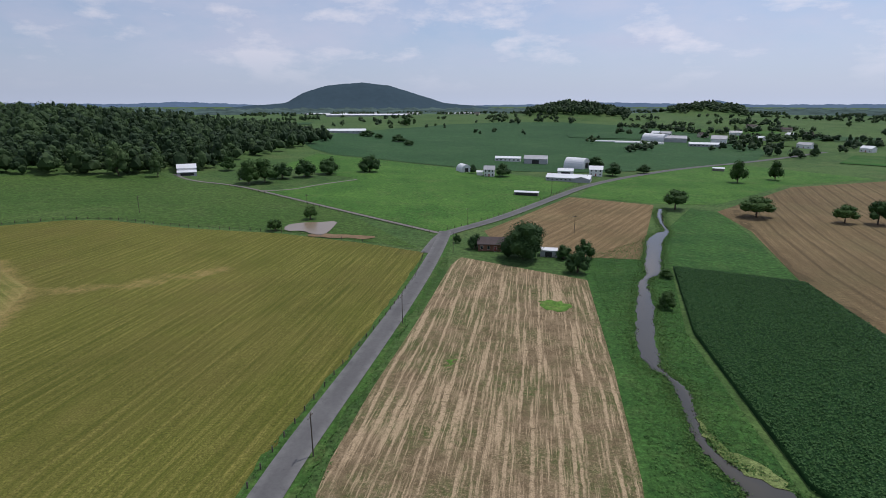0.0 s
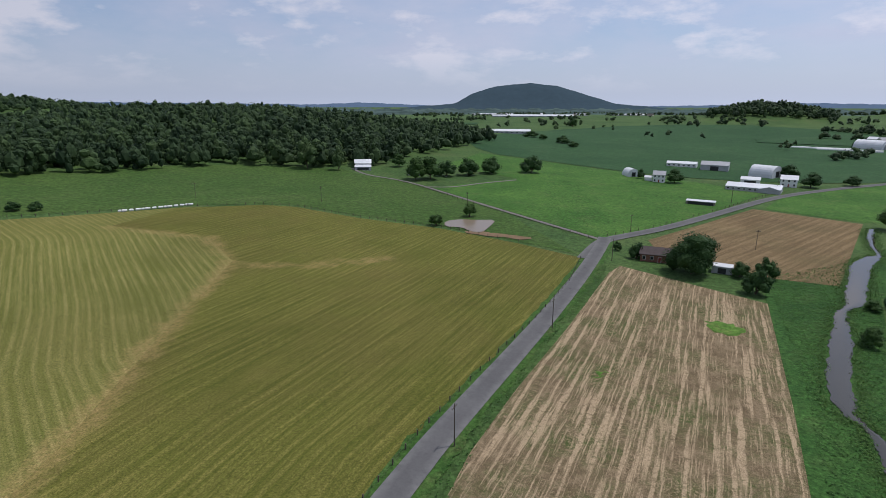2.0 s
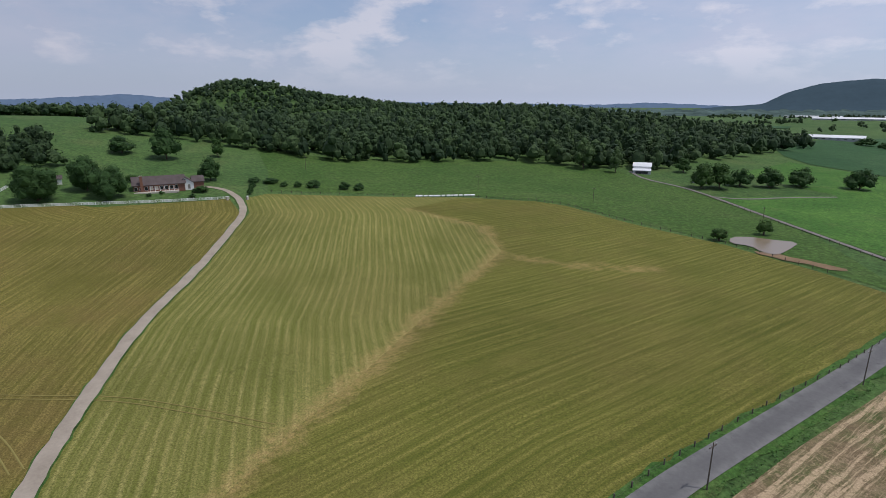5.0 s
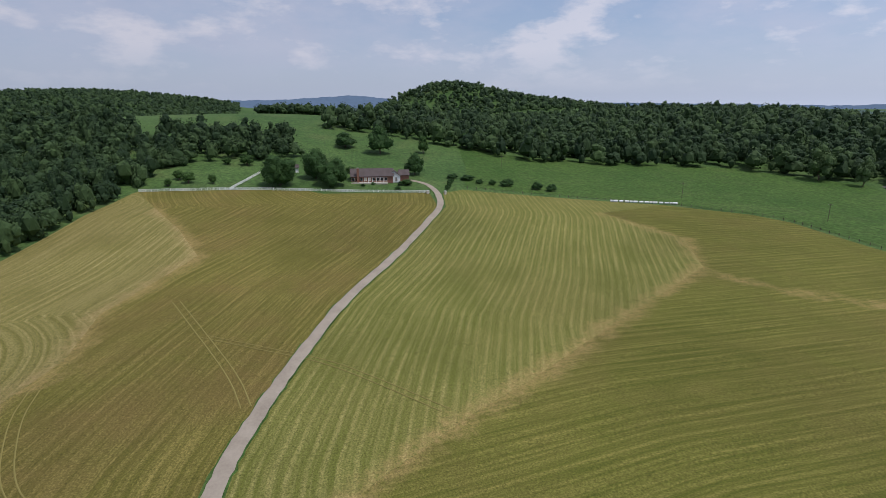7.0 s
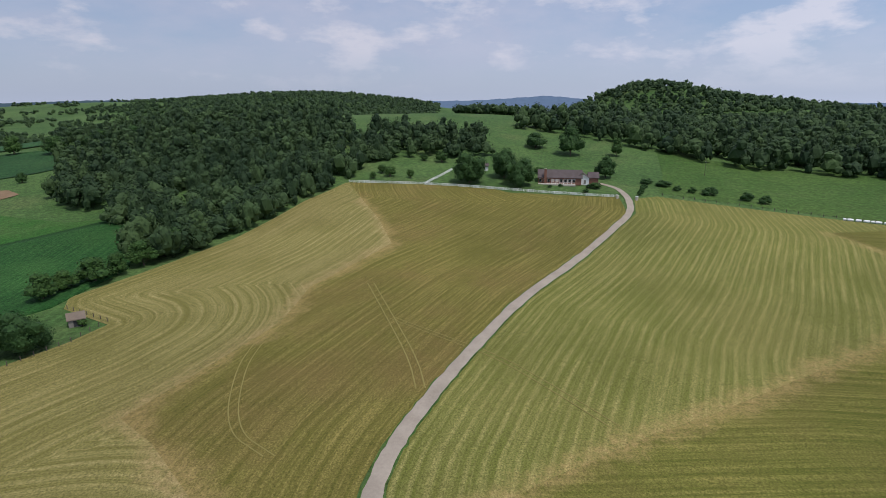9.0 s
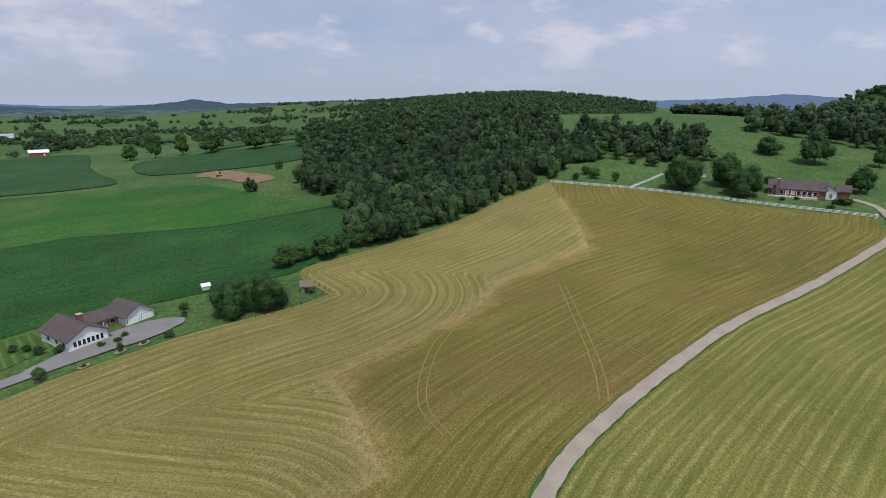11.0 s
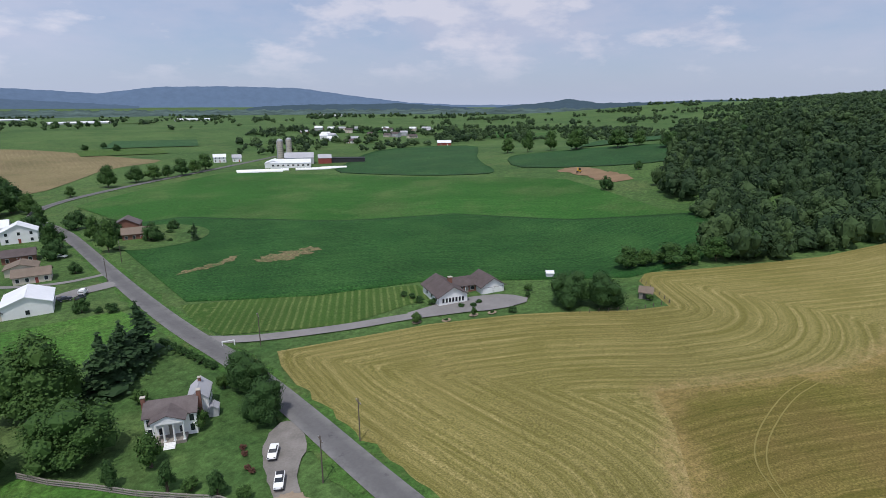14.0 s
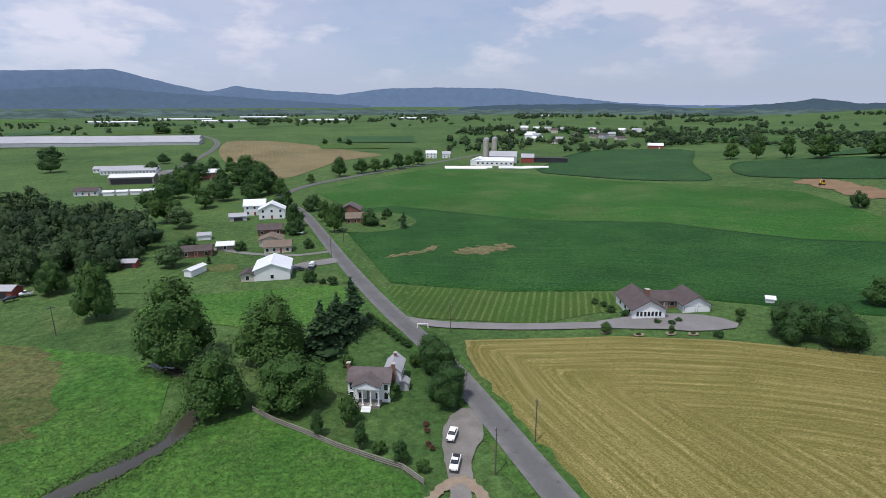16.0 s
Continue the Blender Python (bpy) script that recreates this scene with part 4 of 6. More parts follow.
woodland("woodland", [polar(44, 1100), polar(56, 960), polar(68, 940), polar(72.6, 1040), polar(72.6, 1260), polar(60, 1340), polar(44, 1300)], 17, "wooded hill behind the near wood", 17, 3)
woodland("woodland", [polar(86, 1180), polar(98, 1060), polar(112, 1120), polar(112, 1680), polar(86, 1680)], 16.5, "distant wooded ridge", 17, 4)
woodland("woodland", [polar(-8.5, 1290), polar(-13, 1230), polar(-18.5, 1270), polar(-18.5, 1420), polar(-8.5, 1440)], 14, "dark grove on the plain", 20, 5)
woodland("woodland", [polar(-22, 1540), polar(-28.5, 1520), polar(-28.5, 1680), polar(-22, 1690)], 16, "dark grove far off", 20, 6)

# ---------------------------------------------------------------- parts of things


def part(name, bm, mat, parent, label=""):
    """Links a bmesh, or a mesh, as one part under a thing or a part."""
    if isinstance(bm, bpy.types.Mesh):
        me = bm
    else:
        me = bpy.data.meshes.new(name)
        bm.to_mesh(me)
        bm.free()
    if mat and not me.materials:
        me.materials.append(mat)
    ob = new(name, me)
    ob.parent = parent
    if label:
        tagged(ob, label)
    return ob


def box(x0, x1, y0, y1, z0, z1, bm=None, bevel=0.0):
    bm = bm or bmesh.new()
    made = bmesh.ops.create_cube(bm, size=1)
    for v in made["verts"]:
        v.co = Vector(((x0 + x1) / 2 + v.co.x * (x1 - x0), (y0 + y1) / 2 + v.co.y * (y1 - y0), (z0 + z1) / 2 + v.co.z * (z1 - z0)))
    if bevel:
        bmesh.ops.bevel(bm, geom=[e for e in bm.edges], offset=bevel, segments=2, affect="EDGES")
    return bm


def prism(profile, lo, hi, axis="y", bm=None):
    """A closed outline of (across, up) pushed along an axis."""
    bm = bm or bmesh.new()
    at = (lambda a, u, s: (a, s, u)) if axis == "y" else (lambda a, u, s: (s, a, u))
    p = [bm.verts.new(at(a, u, lo)) for a, u in profile]
    q = [bm.verts.new(at(a, u, hi)) for a, u in profile]
    bm.faces.new(p)
    bm.faces.new(q[::-1])
    for i in range(len(p)):
        j = (i + 1) % len(p)
        bm.faces.new((p[j], p[i], q[i], q[j]))
    bmesh.ops.recalc_face_normals(bm, faces=bm.faces)
    return bm


def tube(p0, p1, r0, r1=None, sides=10):
    v, q = tubes([(p0, p1, r0, r0 if r1 is None else r1)], sides)
    n = sides
    bm = bmesh.new()
    vs = [bm.verts.new(c) for c in v]
    for f in q:
        bm.faces.new([vs[i] for i in f])
    bm.faces.new(vs[:n])
    bm.faces.new(vs[n:])
    bmesh.ops.recalc_face_normals(bm, faces=bm.faces)
    return bm


def thing(name, x, y, rot=0.0, label="", category="", group="", z=None):
    ob = new(name)
    ob.matrix_world = pose(x, y, float(hgt(x, y)) if z is None else z, 0, 0, rot)
    return tagged(ob, label, category, group)


def gable(parent, x0, x1, y0, y1, h, rise, axis, wall, roof, eave=0.45, z0=0.0, gable_mat=None):
    """Walls with gable ends and a roof of two slabs; axis: the way of the ridge."""
    a0, a1, s0, s1 = (x0, x1, y0, y1) if axis == "y" else (y0, y1, x0, x1)
    m = (a0 + a1) / 2
    w = part("wall", prism([(a0, z0 - 0.6), (a1, z0 - 0.6), (a1, z0 + h), (m, z0 + h + rise), (a0, z0 + h)], s0, s1, axis), wall, parent)
    k = rise / (m - a0)
    r = None
    bm = bmesh.new()
    for sgn, a in ((1, a0), (-1, a1)):
        e = a - sgn * eave
        ze = z0 + h - eave * k
        prism([(e, ze + 0.03), (m, z0 + h + rise + 0.03), (m, z0 + h + rise + 0.25), (e, ze + 0.25)], s0 - eave, s1 + eave, axis, bm)
    r = part("roof", bm, roof, parent)
    prism_cap = prism([(m - 0.14, z0 + h + rise + 0.16), (m + 0.14, z0 + h + rise + 0.16), (m, z0 + h + rise + 0.31)], s0 - eave, s1 + eave, axis)
    part("ridge_cap", prism_cap, roof, r)
    return w, r


def window(parent, face, a, z, w, h, at, pane=None, frame=None, name="window"):
    """A window or door on a wall; face: the wall's outward side, at: the wall's plane, a: the place along it."""
    sgn = -1 if face[0] == "-" else 1
    o0, o1 = sorted((at - sgn * 0.03, at + sgn * 0.07))
    i0, i1 = sorted((at + sgn * 0.05, at + sgn * 0.09))
    if face[1] == "y":
        f = box(a - w / 2 - 0.09, a + w / 2 + 0.09, o0, o1, z - h / 2 - 0.09, z + h / 2 + 0.09)
        p = box(a - w / 2, a + w / 2, i0, i1, z - h / 2, z + h / 2)
    else:
        f = box(o0, o1, a - w / 2 - 0.09, a + w / 2 + 0.09, z - h / 2 - 0.09, z + h / 2 + 0.09)
        p = box(i0, i1, a - w / 2, a + w / 2, z - h / 2, z + h / 2)
    ob = part(name, f, frame or WHITE, parent)
    part("pane" if name == "window" else "panel", p, pane or GLASS, ob)
    return ob


def chimney(parent, x, y, z0, z1, mat=None, w=0.8):
    c = part("chimney", box(x - w / 2, x + w / 2, y - w / 2, y + w / 2, z0, z1), mat or BRICK, parent)
    part("chimney_cap", box(x - w / 2 - 0.1, x + w / 2 + 0.1, y - w / 2 - 0.1, y + w / 2 + 0.1, z1, z1 + 0.15), CONC_SILO, c)


def house(x, y, rot, w, d, h, rise, wall, roof, label, axis="x", wins=3, floors=1, chim=None, door=True, name="house", category="house", group="", eave=0.45, sides=True):
    ob = thing(name, x, y, rot, label, category, group)
    gable(ob, -w / 2, w / 2, -d / 2, d / 2, h, rise, axis, wall, roof, eave)
    for fl in range(floors):
        z = 1.5 + fl * 2.8
        if z + 0.7 > h + (rise * 0.4 if axis == "y" else 0):
            break
        for i in range(wins):
            a = -w / 2 + w * (i + 0.5) / wins
            if door and fl == 0 and i == wins // 2:
                window(ob, "-y", a, 1.05, 0.95, 2.05, -d / 2, RED_PAINT if wall is not RED_PAINT else WHITE, WHITE, "door")
            else:
                window(ob, "-y", a, z, 1.0, 1.3, -d / 2)
        if sides:
            for s, e in (("-x", -w / 2), ("+x", w / 2)):
                for a in (-d * 0.22, d * 0.22):
                    window(ob, s, a, z, 0.9, 1.2, e)
    if chim:
        chimney(ob, chim[0], chim[1], h, h + rise + 0.9)
    return ob


def shed(x, y, rot, w, d, h, rise, wall, roof, label, axis="x", opening=0.0, name="shed", category="shed", group="", vents=0):
    """A farm building: walls, roof and, where it has one, a flat dark panel for the shade in a wide opening."""
    ob = thing(name, x, y, rot, label, category, group)
    gable(ob, -w / 2, w / 2, -d / 2, d / 2, h, rise, axis, wall, roof, 0.3)
    # Wall stays closed; a black panel on it paints the shade inside.
    if opening:
        window(ob, "-y", 0, h * 0.42, w * opening, h * 0.78, -d / 2, DARK_METAL, wall, "door")
    for i in range(vents):
        a = -w / 2 + w * (i + 0.5) / vents
        window(ob, "-y", a, h * 0.55, w / vents * 0.42, h * 0.34, -d / 2, DARK_METAL, WHITE, "window")
    return ob


def arch_barn(x, y, rot, w, length, h, label):
    ob = thing("barn", x, y, rot, label, "barn")
    prof = [(w / 2 * math.cos(a), h * (math.sin(a) ** 0.8)) for a in np.linspace(0, math.pi, 15)]
    part("roof", prism([(-w / 2, -0.5), (w / 2, -0.5)] + [(a, u) for a, u in prof[1:-1]], -length / 2, length / 2), WHITE_METAL, ob)
    for e, s in ((-length / 2, "-y"), (length / 2, "+y")):
        window(ob, s, 0, h * 0.3, w * 0.32, h * 0.52, e, DARK_METAL, GREY_SIDING, "door")
    for i in range(4):
        ye = -length / 2 + length * (i + 0.5) / 4
        arcs = [(1.012 * a, 1.012 * u) for a, u in prof]
        part("rib", prism(arcs + [(a * 0.99, u * 0.99) for a, u in prof[::-1]], ye - 0.1, ye + 0.1), WHITE_METAL, ob)
    return ob


def silo(x, y, r, h, dome, label):
    ob = thing("silo", x, y, 0, label, "silo", "silos by the dairy barn")
    part("barrel", tube((0, 0, -0.5), (0, 0, h), r, r, 20), CONC_SILO, ob)
    bm = bmesh.new()
    bmesh.ops.create_uvsphere(bm, u_segments=20, v_segments=10, radius=r * 1.02)
    for v in bm.verts:
        v.co.z = max(v.co.z, -0.05) * dome + h
    part("dome", bm, GREY_METAL, ob)
    for i in range(8):
        z = h * (i + 0.6) / 8.4
        part("hoop", tube((0, 0, z), (0, 0, z + 0.12), r + 0.05, r + 0.05, 20), DARK_METAL, ob)
    part("ladder", box(r + 0.05, r + 0.5, -0.35, 0.35, 0, h), GREY_METAL, ob)


def car(x, y, rot, label, paint, kind="sedan"):
    """x ahead. A shaped body, glass house, wheels and lamps."""
    ob = thing("car" if kind == "sedan" else "pickup" if kind == "pickup" else "van", x, y, rot, label, "car", z=float(hgt(x, y)) + (0.62 if x < -15 else 0.6))
    ob.scale = (0.80, 0.82, 0.84)
    L, W = (4.8, 1.8) if kind != "van" else (5.4, 2.0)
    tops = {"sedan": [(-2.4, 0.45), (-2.4, 0.95), (-1.5, 1.02), (0.9, 0.98), (2.2, 0.82), (2.4, 0.6), (2.4, 0.35), (-2.3, 0.35)],
            "pickup": [(-2.4, 0.5), (-2.4, 1.1), (-0.4, 1.1), (1.0, 1.08), (2.25, 0.98), (2.4, 0.7), (2.4, 0.4), (-2.3, 0.4)],
            "van": [(-2.7, 0.45), (-2.7, 1.25), (-1.0, 1.25), (1.8, 1.2), (2.6, 0.98), (2.7, 0.6), (2.7, 0.4), (-2.6, 0.4)]}[kind]
    bm = prism(tops, -W / 2, W / 2, "y")
    bmesh.ops.bevel(bm, geom=list(bm.edges), offset=0.08, segments=2, affect="EDGES")
    body = part("body", bm, paint, ob)
    cab = {"sedan": (-1.65, -0.95, 0.35, 1.05, 0.95, 1.42), "pickup": (-0.45, -0.3, 0.65, 1.15, 1.05, 1.68), "van": (-2.65, -2.5, 1.0, 1.75, 1.2, 2.05)}[kind]
    r0, t0, t1, r1, zb, zt = cab
    bm = bmesh.new()
    lo = [bm.verts.new(p) for p in ((r0, -W / 2 + 0.08, zb), (r1, -W / 2 + 0.08, zb), (r1, W / 2 - 0.08, zb), (r0, W / 2 - 0.08, zb))]
    hi = [bm.verts.new(p) for p in ((t0, -W / 2 + 0.28, zt), (t1, -W / 2 + 0.28, zt), (t1, W / 2 - 0.28, zt), (t0, W / 2 - 0.28, zt))]
    bm.faces.new(hi)
    for i in range(4):
        bm.faces.new((lo[i], lo[(i + 1) % 4], hi[(i + 1) % 4], hi[i]))
    part("glasshouse", bm, GLASS, body)
    part("roof", box(t0 + 0.02, t1 - 0.02, -W / 2 + 0.26, W / 2 - 0.26, zt - 0.03, zt + 0.05, bevel=0.02), paint, body)
    if kind == "pickup":
        part("bed", box(-2.3, -0.55, -W / 2 + 0.14, W / 2 - 0.14, 0.98, 1.115), DARK_METAL, body)
    if kind == "van":
        part("side_panel", box(-2.6, 0.2, -W / 2 + 0.06, W / 2 - 0.06, 1.2, 1.98), paint, body)
    for sx in (-1.45, 1.5):
        for sy in (-1, 1):
            wheel = part("wheel", tube((sx, sy * (W / 2 - 0.2), 0.0), (sx, sy * (W / 2 + 0.01), 0.0), 0.33, 0.33, 16), RUBBER, ob)
            part("rim", tube((sx, sy * (W / 2 - 0.05), 0.0), (sx, sy * (W / 2 + 0.025), 0.0), 0.2, 0.2, 12), GREY_METAL, wheel)
    for sy in (-1, 1):
        part("headlight", box(L / 2 - 0.16, L / 2 + 0.01, sy * 0.65 - 0.18, sy * 0.65 + 0.18, 0.58, 0.74), GLASS, body)
        part("tail_lamp", box(-L / 2 - 0.02, -L / 2 + 0.1, sy * 0.7 - 0.12, sy * 0.7 + 0.12, 0.62, 0.82), RED_PAINT, body)
    return ob


def utility_pole(x, y, rot=0.0, h=8.6):
    ob = thing("utility_pole", x, y, rot, "dark weathered wooden utility pole with a crossarm", "utility pole", "poles along the roads")
    part("pole", tube((0, 0, -0.5), (0, 0, h), 0.13, 0.085, 9), POLE_WOOD, ob)
    arm = part("crossarm", box(-1.0, 1.0, -0.07, 0.07, h - 0.75, h - 0.6), POLE_WOOD, ob)
    for a in (-0.85, 0.85):
        part("insulator", tube((a, 0, h - 0.6), (a, 0, h - 0.4), 0.06, 0.05, 8), GREY_METAL, arm)
    return ob


def fence(name, line, label, post_mat, gap=2.6, h=1.3, rails=3, rail_mat=None, post_w=0.14, wire=False, category="fence"):
    """Posts at even steps and rails or wires between them."""
    pts = resampled(line, gap, False)
    ob = thing(name, pts[0][0], pts[0][1], 0, label, category)
    o = ob.matrix_world.translation
    pm = mesh_of(box(-post_w / 2, post_w / 2, -post_w / 2, post_w / 2, -0.4, h + 0.08), post_mat)
    for x, y in pts:
        p = part("post", pm, post_mat, ob)
        p.location = (x - o.x, y - o.y, float(hgt(x, y)) - o.z)
    t = 0.025 if not wire else 0.008
    tall = 0.07 if not wire else 0.008
    for k in range(rails):
        z = h * (k + 0.75) / rails
        bm = bmesh.new()
        for (x0, y0), (x1, y1) in zip(pts, pts[1:]):
            if not wire:
                bm = bmesh.new()
            d = Vector((x1 - x0, y1 - y0, 0)).normalized()
            nrm = Vector((-d.y, d.x, 0)) * (t + post_w / 2 * (not wire))
            a, b = Vector((x0, y0, float(hgt(x0, y0)))) - o, Vector((x1, y1, float(hgt(x1, y1)))) - o
            vs = []
            for q in (a, b):
                for dn, dz in ((-1, -tall), (1, -tall), (1, tall), (-1, tall)):
                    vs.append(bm.verts.new(q + nrm * dn + Vector((0, 0, z + dz))))
            for i in range(4):
                j = (i + 1) % 4
                bm.faces.new((vs[i], vs[j], vs[4 + j], vs[4 + i]))
            if not wire:
                part("rail", bm, rail_mat or post_mat, ob)
        if wire:
            tagged(part("wire", bm, rail_mat or post_mat, ob), kind="stuff")
    return ob


def mesh_of(bm, mat):
    me = bpy.data.meshes.new("piece")
    bm.to_mesh(me)
    bm.free()
    me.materials.append(mat)
    return me


# ---------------------------------------------------------------- trees standing apart
SIZE = {"maple": (12, 15), "oak": (14, 14), "loose": (12, 17), "round": (10, 10), "small": (5, 5.5), "spruce": (8, 17), "cypress": (3.4, 6.5), "shrub": (2.4, 1.8), "willow": (11, 11), "great_maple": (12, 15), "great_oak": (14, 14), "great_tree": (12, 17)}


def grow(kind, rows, label, category="tree", group="", fat=1.0):
    """Trees of one kind: rows of x, y, width, height in metres."""
    for i, (x, y, w, h) in enumerate(rows):
        sw, sh = SIZE[kind]
        s = w * fat / sw
        place(KINDS[kind], x, y, s, (i * 2.39 + x * 0.1) % 6.28, label, category, group, (h / sh) / s)


grow("willow", [(-212.7, 354, 17.7, 24.6), (-190.1, 359.9, 10.3, 18.3)], "lighter green tree at the edge of the wood", group="trees at the edge of the wood")
grow("small", [(-75.6, 237.0, 7.6, 6.7), (-65.5, 261.0, 7.8, 8.4)], "small green tree beside the pond")
grow("loose", [(-127.5, 353.2, 16.5, 17.1), (-119.6, 361.8, 18.8, 17.3), (-158.2, 400.1, 12.5, 11.5)], "leafy green tree beside the farm lane", group="trees by the lane")
grow("round", [(-113.2, 379.1, 15.7, 13.6), (-99.1, 390.2, 16.2, 15.2), (-85.9, 407.5, 16.9, 15), (-57.6, 425.7, 17.5, 15.7)], "dense round dark green tree beside the farm lane", group="trees by the lane")
grow("great_maple", [(30.8, 199.0, 18.7, 18.4)], "very large dark green maple beside the brick house")
grow("round", [(13.1, 212.7, 6.4, 7.5), (47.6, 182.3, 8.8, 10.2), (54.6, 200.0, 7.8, 8.9), (46.4, 199.9, 7.2, 6.7), (6, 222, 3.6, 4.4)], "dark green yard tree near the brick house", group="trees round the brick house")
grow("oak", [(129.6, 296.7, 15, 13.1), (163.5, 276.2, 18.1, 13.1), (199.9, 262.5, 11.7, 11.1), (214.1, 259.5, 12, 14.2)], "spreading green tree standing alone in the field", group="lone field trees")
grow("loose", [(215.8, 394.2, 13.6, 17.8), (250.7, 406.7, 11.9, 15.9), (65.7, 148.6, 6.4, 5.9), (77, 177, 5.5, 3.6)], "loose green tree beside the creek", group="trees by the creek")
grow("maple", [(46.4, 418.0, 14.8, 11.2), (24.1, 431.9, 7.2, 8), (133.2, 470.3, 16.5, 11.5), (134.3, 427.1, 16, 11.4), (164.2, 442.3, 12.9, 8.2)], "dark green shade tree in the farmyard", group="farmyard trees")
grow("round", [(-69.3, 1056.2, 19.3, 20.9), (-55.4, 685.3, 19.6, 11), (-103, 747, 21.5, 10.5), (-84.4, 723.2, 12, 8), (-40.2, 643.8, 14, 8)], "tree far off at a field edge", group="far field trees")
grow("round", [(-280.9, 131.9, 7.6, 3.5), (-276.2, 139.1, 9.3, 3.6), (-267, 142, 4.7, 3.3), (-263, 148, 4.7, 3.9), (-258.9, 155.1, 8, 5.2), (-248.5, 168.0, 6.6, 5.3), (-243.3, 174.0, 6.1, 5), (-271, 126, 4, 3)], "low round tree along the fence on the crest", group="row of trees on the crest")
grow("great_maple", [(-279.8, 35.6, 17.9, 19.4), (-274.2, 60.9, 16, 17.8), (-289.0, 55.8, 15.2, 19.4)], "tall dark green maple beside the white fence", group="maples by the hill house")
grow("maple", [(-290.4, 112.3, 13.5, 14.2), (-343.2, 108.6, 20.2, 20.7), (-360.8, 90.2, 18.2, 11.1)], "full green tree behind the hill house", group="trees behind the hill house")
grow("loose", [(-345.5, 140.0, 9.9, 13), (-369.1, 184.6, 12.9, 11.3), (-437.7, 102.4, 6.4, 5.3)], "thin green tree on the hill pasture", group="pasture trees")
grow("small", [(-320.3, 24.2, 8.5, 7.7), (-289, 5, 4.7, 5.9), (-289, -15, 4.6, 4.6), (-291.9, -6.0, 7, 7), (-298.6, -10.1, 6, 6), (-323.6, 14.1, 6, 5), (-269.9, 99.7, 7.5, 4.2), (-301.8, 70.4, 7, 6), (-297.6, 76.4, 6, 5)], "small orchard tree on the hill", group="orchard trees")
grow("great_maple", [(-115.4, -95.0, 11.6, 12.4), (-121.5, -87.8, 11.6, 12.3), (-117.7, -97.4, 8, 9)], "broad dark pine beside the ranch yard", group="pines by the yard")
grow("loose", [(-153.1, -102.4, 9.4, 8.7), (-165.9, -94.6, 12.3, 8.6), (-179.8, -86.3, 11.4, 9.6), (-188.8, -80.2, 11.4, 10.6), (-159.8, -100.1, 8, 7), (-171.9, -91.0, 8, 8)], "green hedgerow tree between hay and crop", group="hedgerow trees")
grow("small", [(-75, -113, 3.6, 3.6), (-115, -111, 3.1, 2.6), (-90, -107, 2.0, 3.3), (-135, -82, 2.6, 2.4)], "small clipped tree in the ranch yard", group="yard shrubs")
grow("shrub", [(-100, -102, 3.2, 1.7), (-94, -112, 2.6, 1.4), (-97, -113, 2.4, 1.3), (-91, -114, 2.4, 1.4), (-86, -121, 3, 2.0), (-84, -125, 3, 2.2), (-84, -129, 2.6, 2), (-83, -132, 2.6, 2), (-111, -107, 2, 2), (-82, -109, 1.6, 0.8), (-95, -105, 1.6, 0.9)], "round clipped shrub beside the ranch house", "shrub", "shrubs by the ranch house")
grow("round", [(-251.5, -186.3, 7.9, 9.4), (-304.8, -202.6, 5.4, 7.0)], "dark tree standing alone beside the bare earth", group="lone dark trees")
grow("great_tree", [(29.4, -126.6, 18.5, 23.2), (56.7, -163.5, 11.8, 18.6), (17.6, -103.4, 13.2, 14.8), (77.3, -190.9, 10.4, 12)], "large leafy green tree beside the creek", group="trees by the creek")
grow("great_tree", [(7.6, -121.0, 16.6, 19.0)], "large full green tree behind the old house")
grow("great_oak", [(3.1, -101.1, 15.2, 11.9)], "broad low green tree in the old yard")
grow("spruce", [(-3.6, -122.0, 9.6, 13.6), (-12.4, -135.6, 10, 14.2), (-8.1, -129.5, 9, 12.6), (-6.0, -125.6, 7.6, 11.0)], "dark green spruce in a group on the lawn", group="spruces on the lawn", fat=1.45)
grow("great_maple", [(-27.7, -106.6, 9.8, 10.6), (-26.7, -92.8, 8.8, 10.9)], "dense dark green maple at the roadside", group="roadside maples")
grow("small", [(-7, -91, 5.0, 7.6), (-11, -81, 3.0, 3.1), (-16, -98, 4.0, 5.1), (-9, -114, 3.8, 3.9), (-24, -110, 3.4, 4.2), (-17, -74, 2.6, 3.0)], "small leafy tree in the old yard", group="yard trees")
grow("cypress", [(-8, -83, 2.9, 6.3), (-1, -89, 2.8, 6.2), (-14, -77, 3.0, 5.6)], "narrow upright evergreen in the old yard", group="upright evergreens")
grow("willow", [(45.6, -211.0, 11.3, 9.4), (54.7, -278.6, 13.5, 12.2)], "pale green willow on the village lawn", group="willows")
grow("round", [(45.4, -242.0, 7.6, 5.3), (23, -228, 5.1, 5.2), (1.0, -250.5, 9.3, 9.4), (-4, -224, 4.7, 5.3), (-34.3, -257.6, 9.8, 10), (-9.1, -305.0, 11, 11), (-46, -276, 5.9, 6.0), (-3, -179, 4.8, 5.6), (-20.2, -270.7, 10, 11), (8.1, -303.0, 11, 11)],
     "dense round yard tree beside the village houses", group="village trees")
grow("shrub", [(-10, -174, 4.6, 3.3), (-7, -176, 3, 2), (-43, -268, 4, 2.4), (-50, -262, 3, 2), (-53, -268, 3.4, 2.2), (-40, -252, 3, 1.8)], "leafy green garden shrub by the houses", "shrub", "garden shrubs")
grow("spruce", [(-49, -247, 5.4, 8.2), (33, -212, 3, 5)], "blue-green spruce in a garden", group="garden spruces")
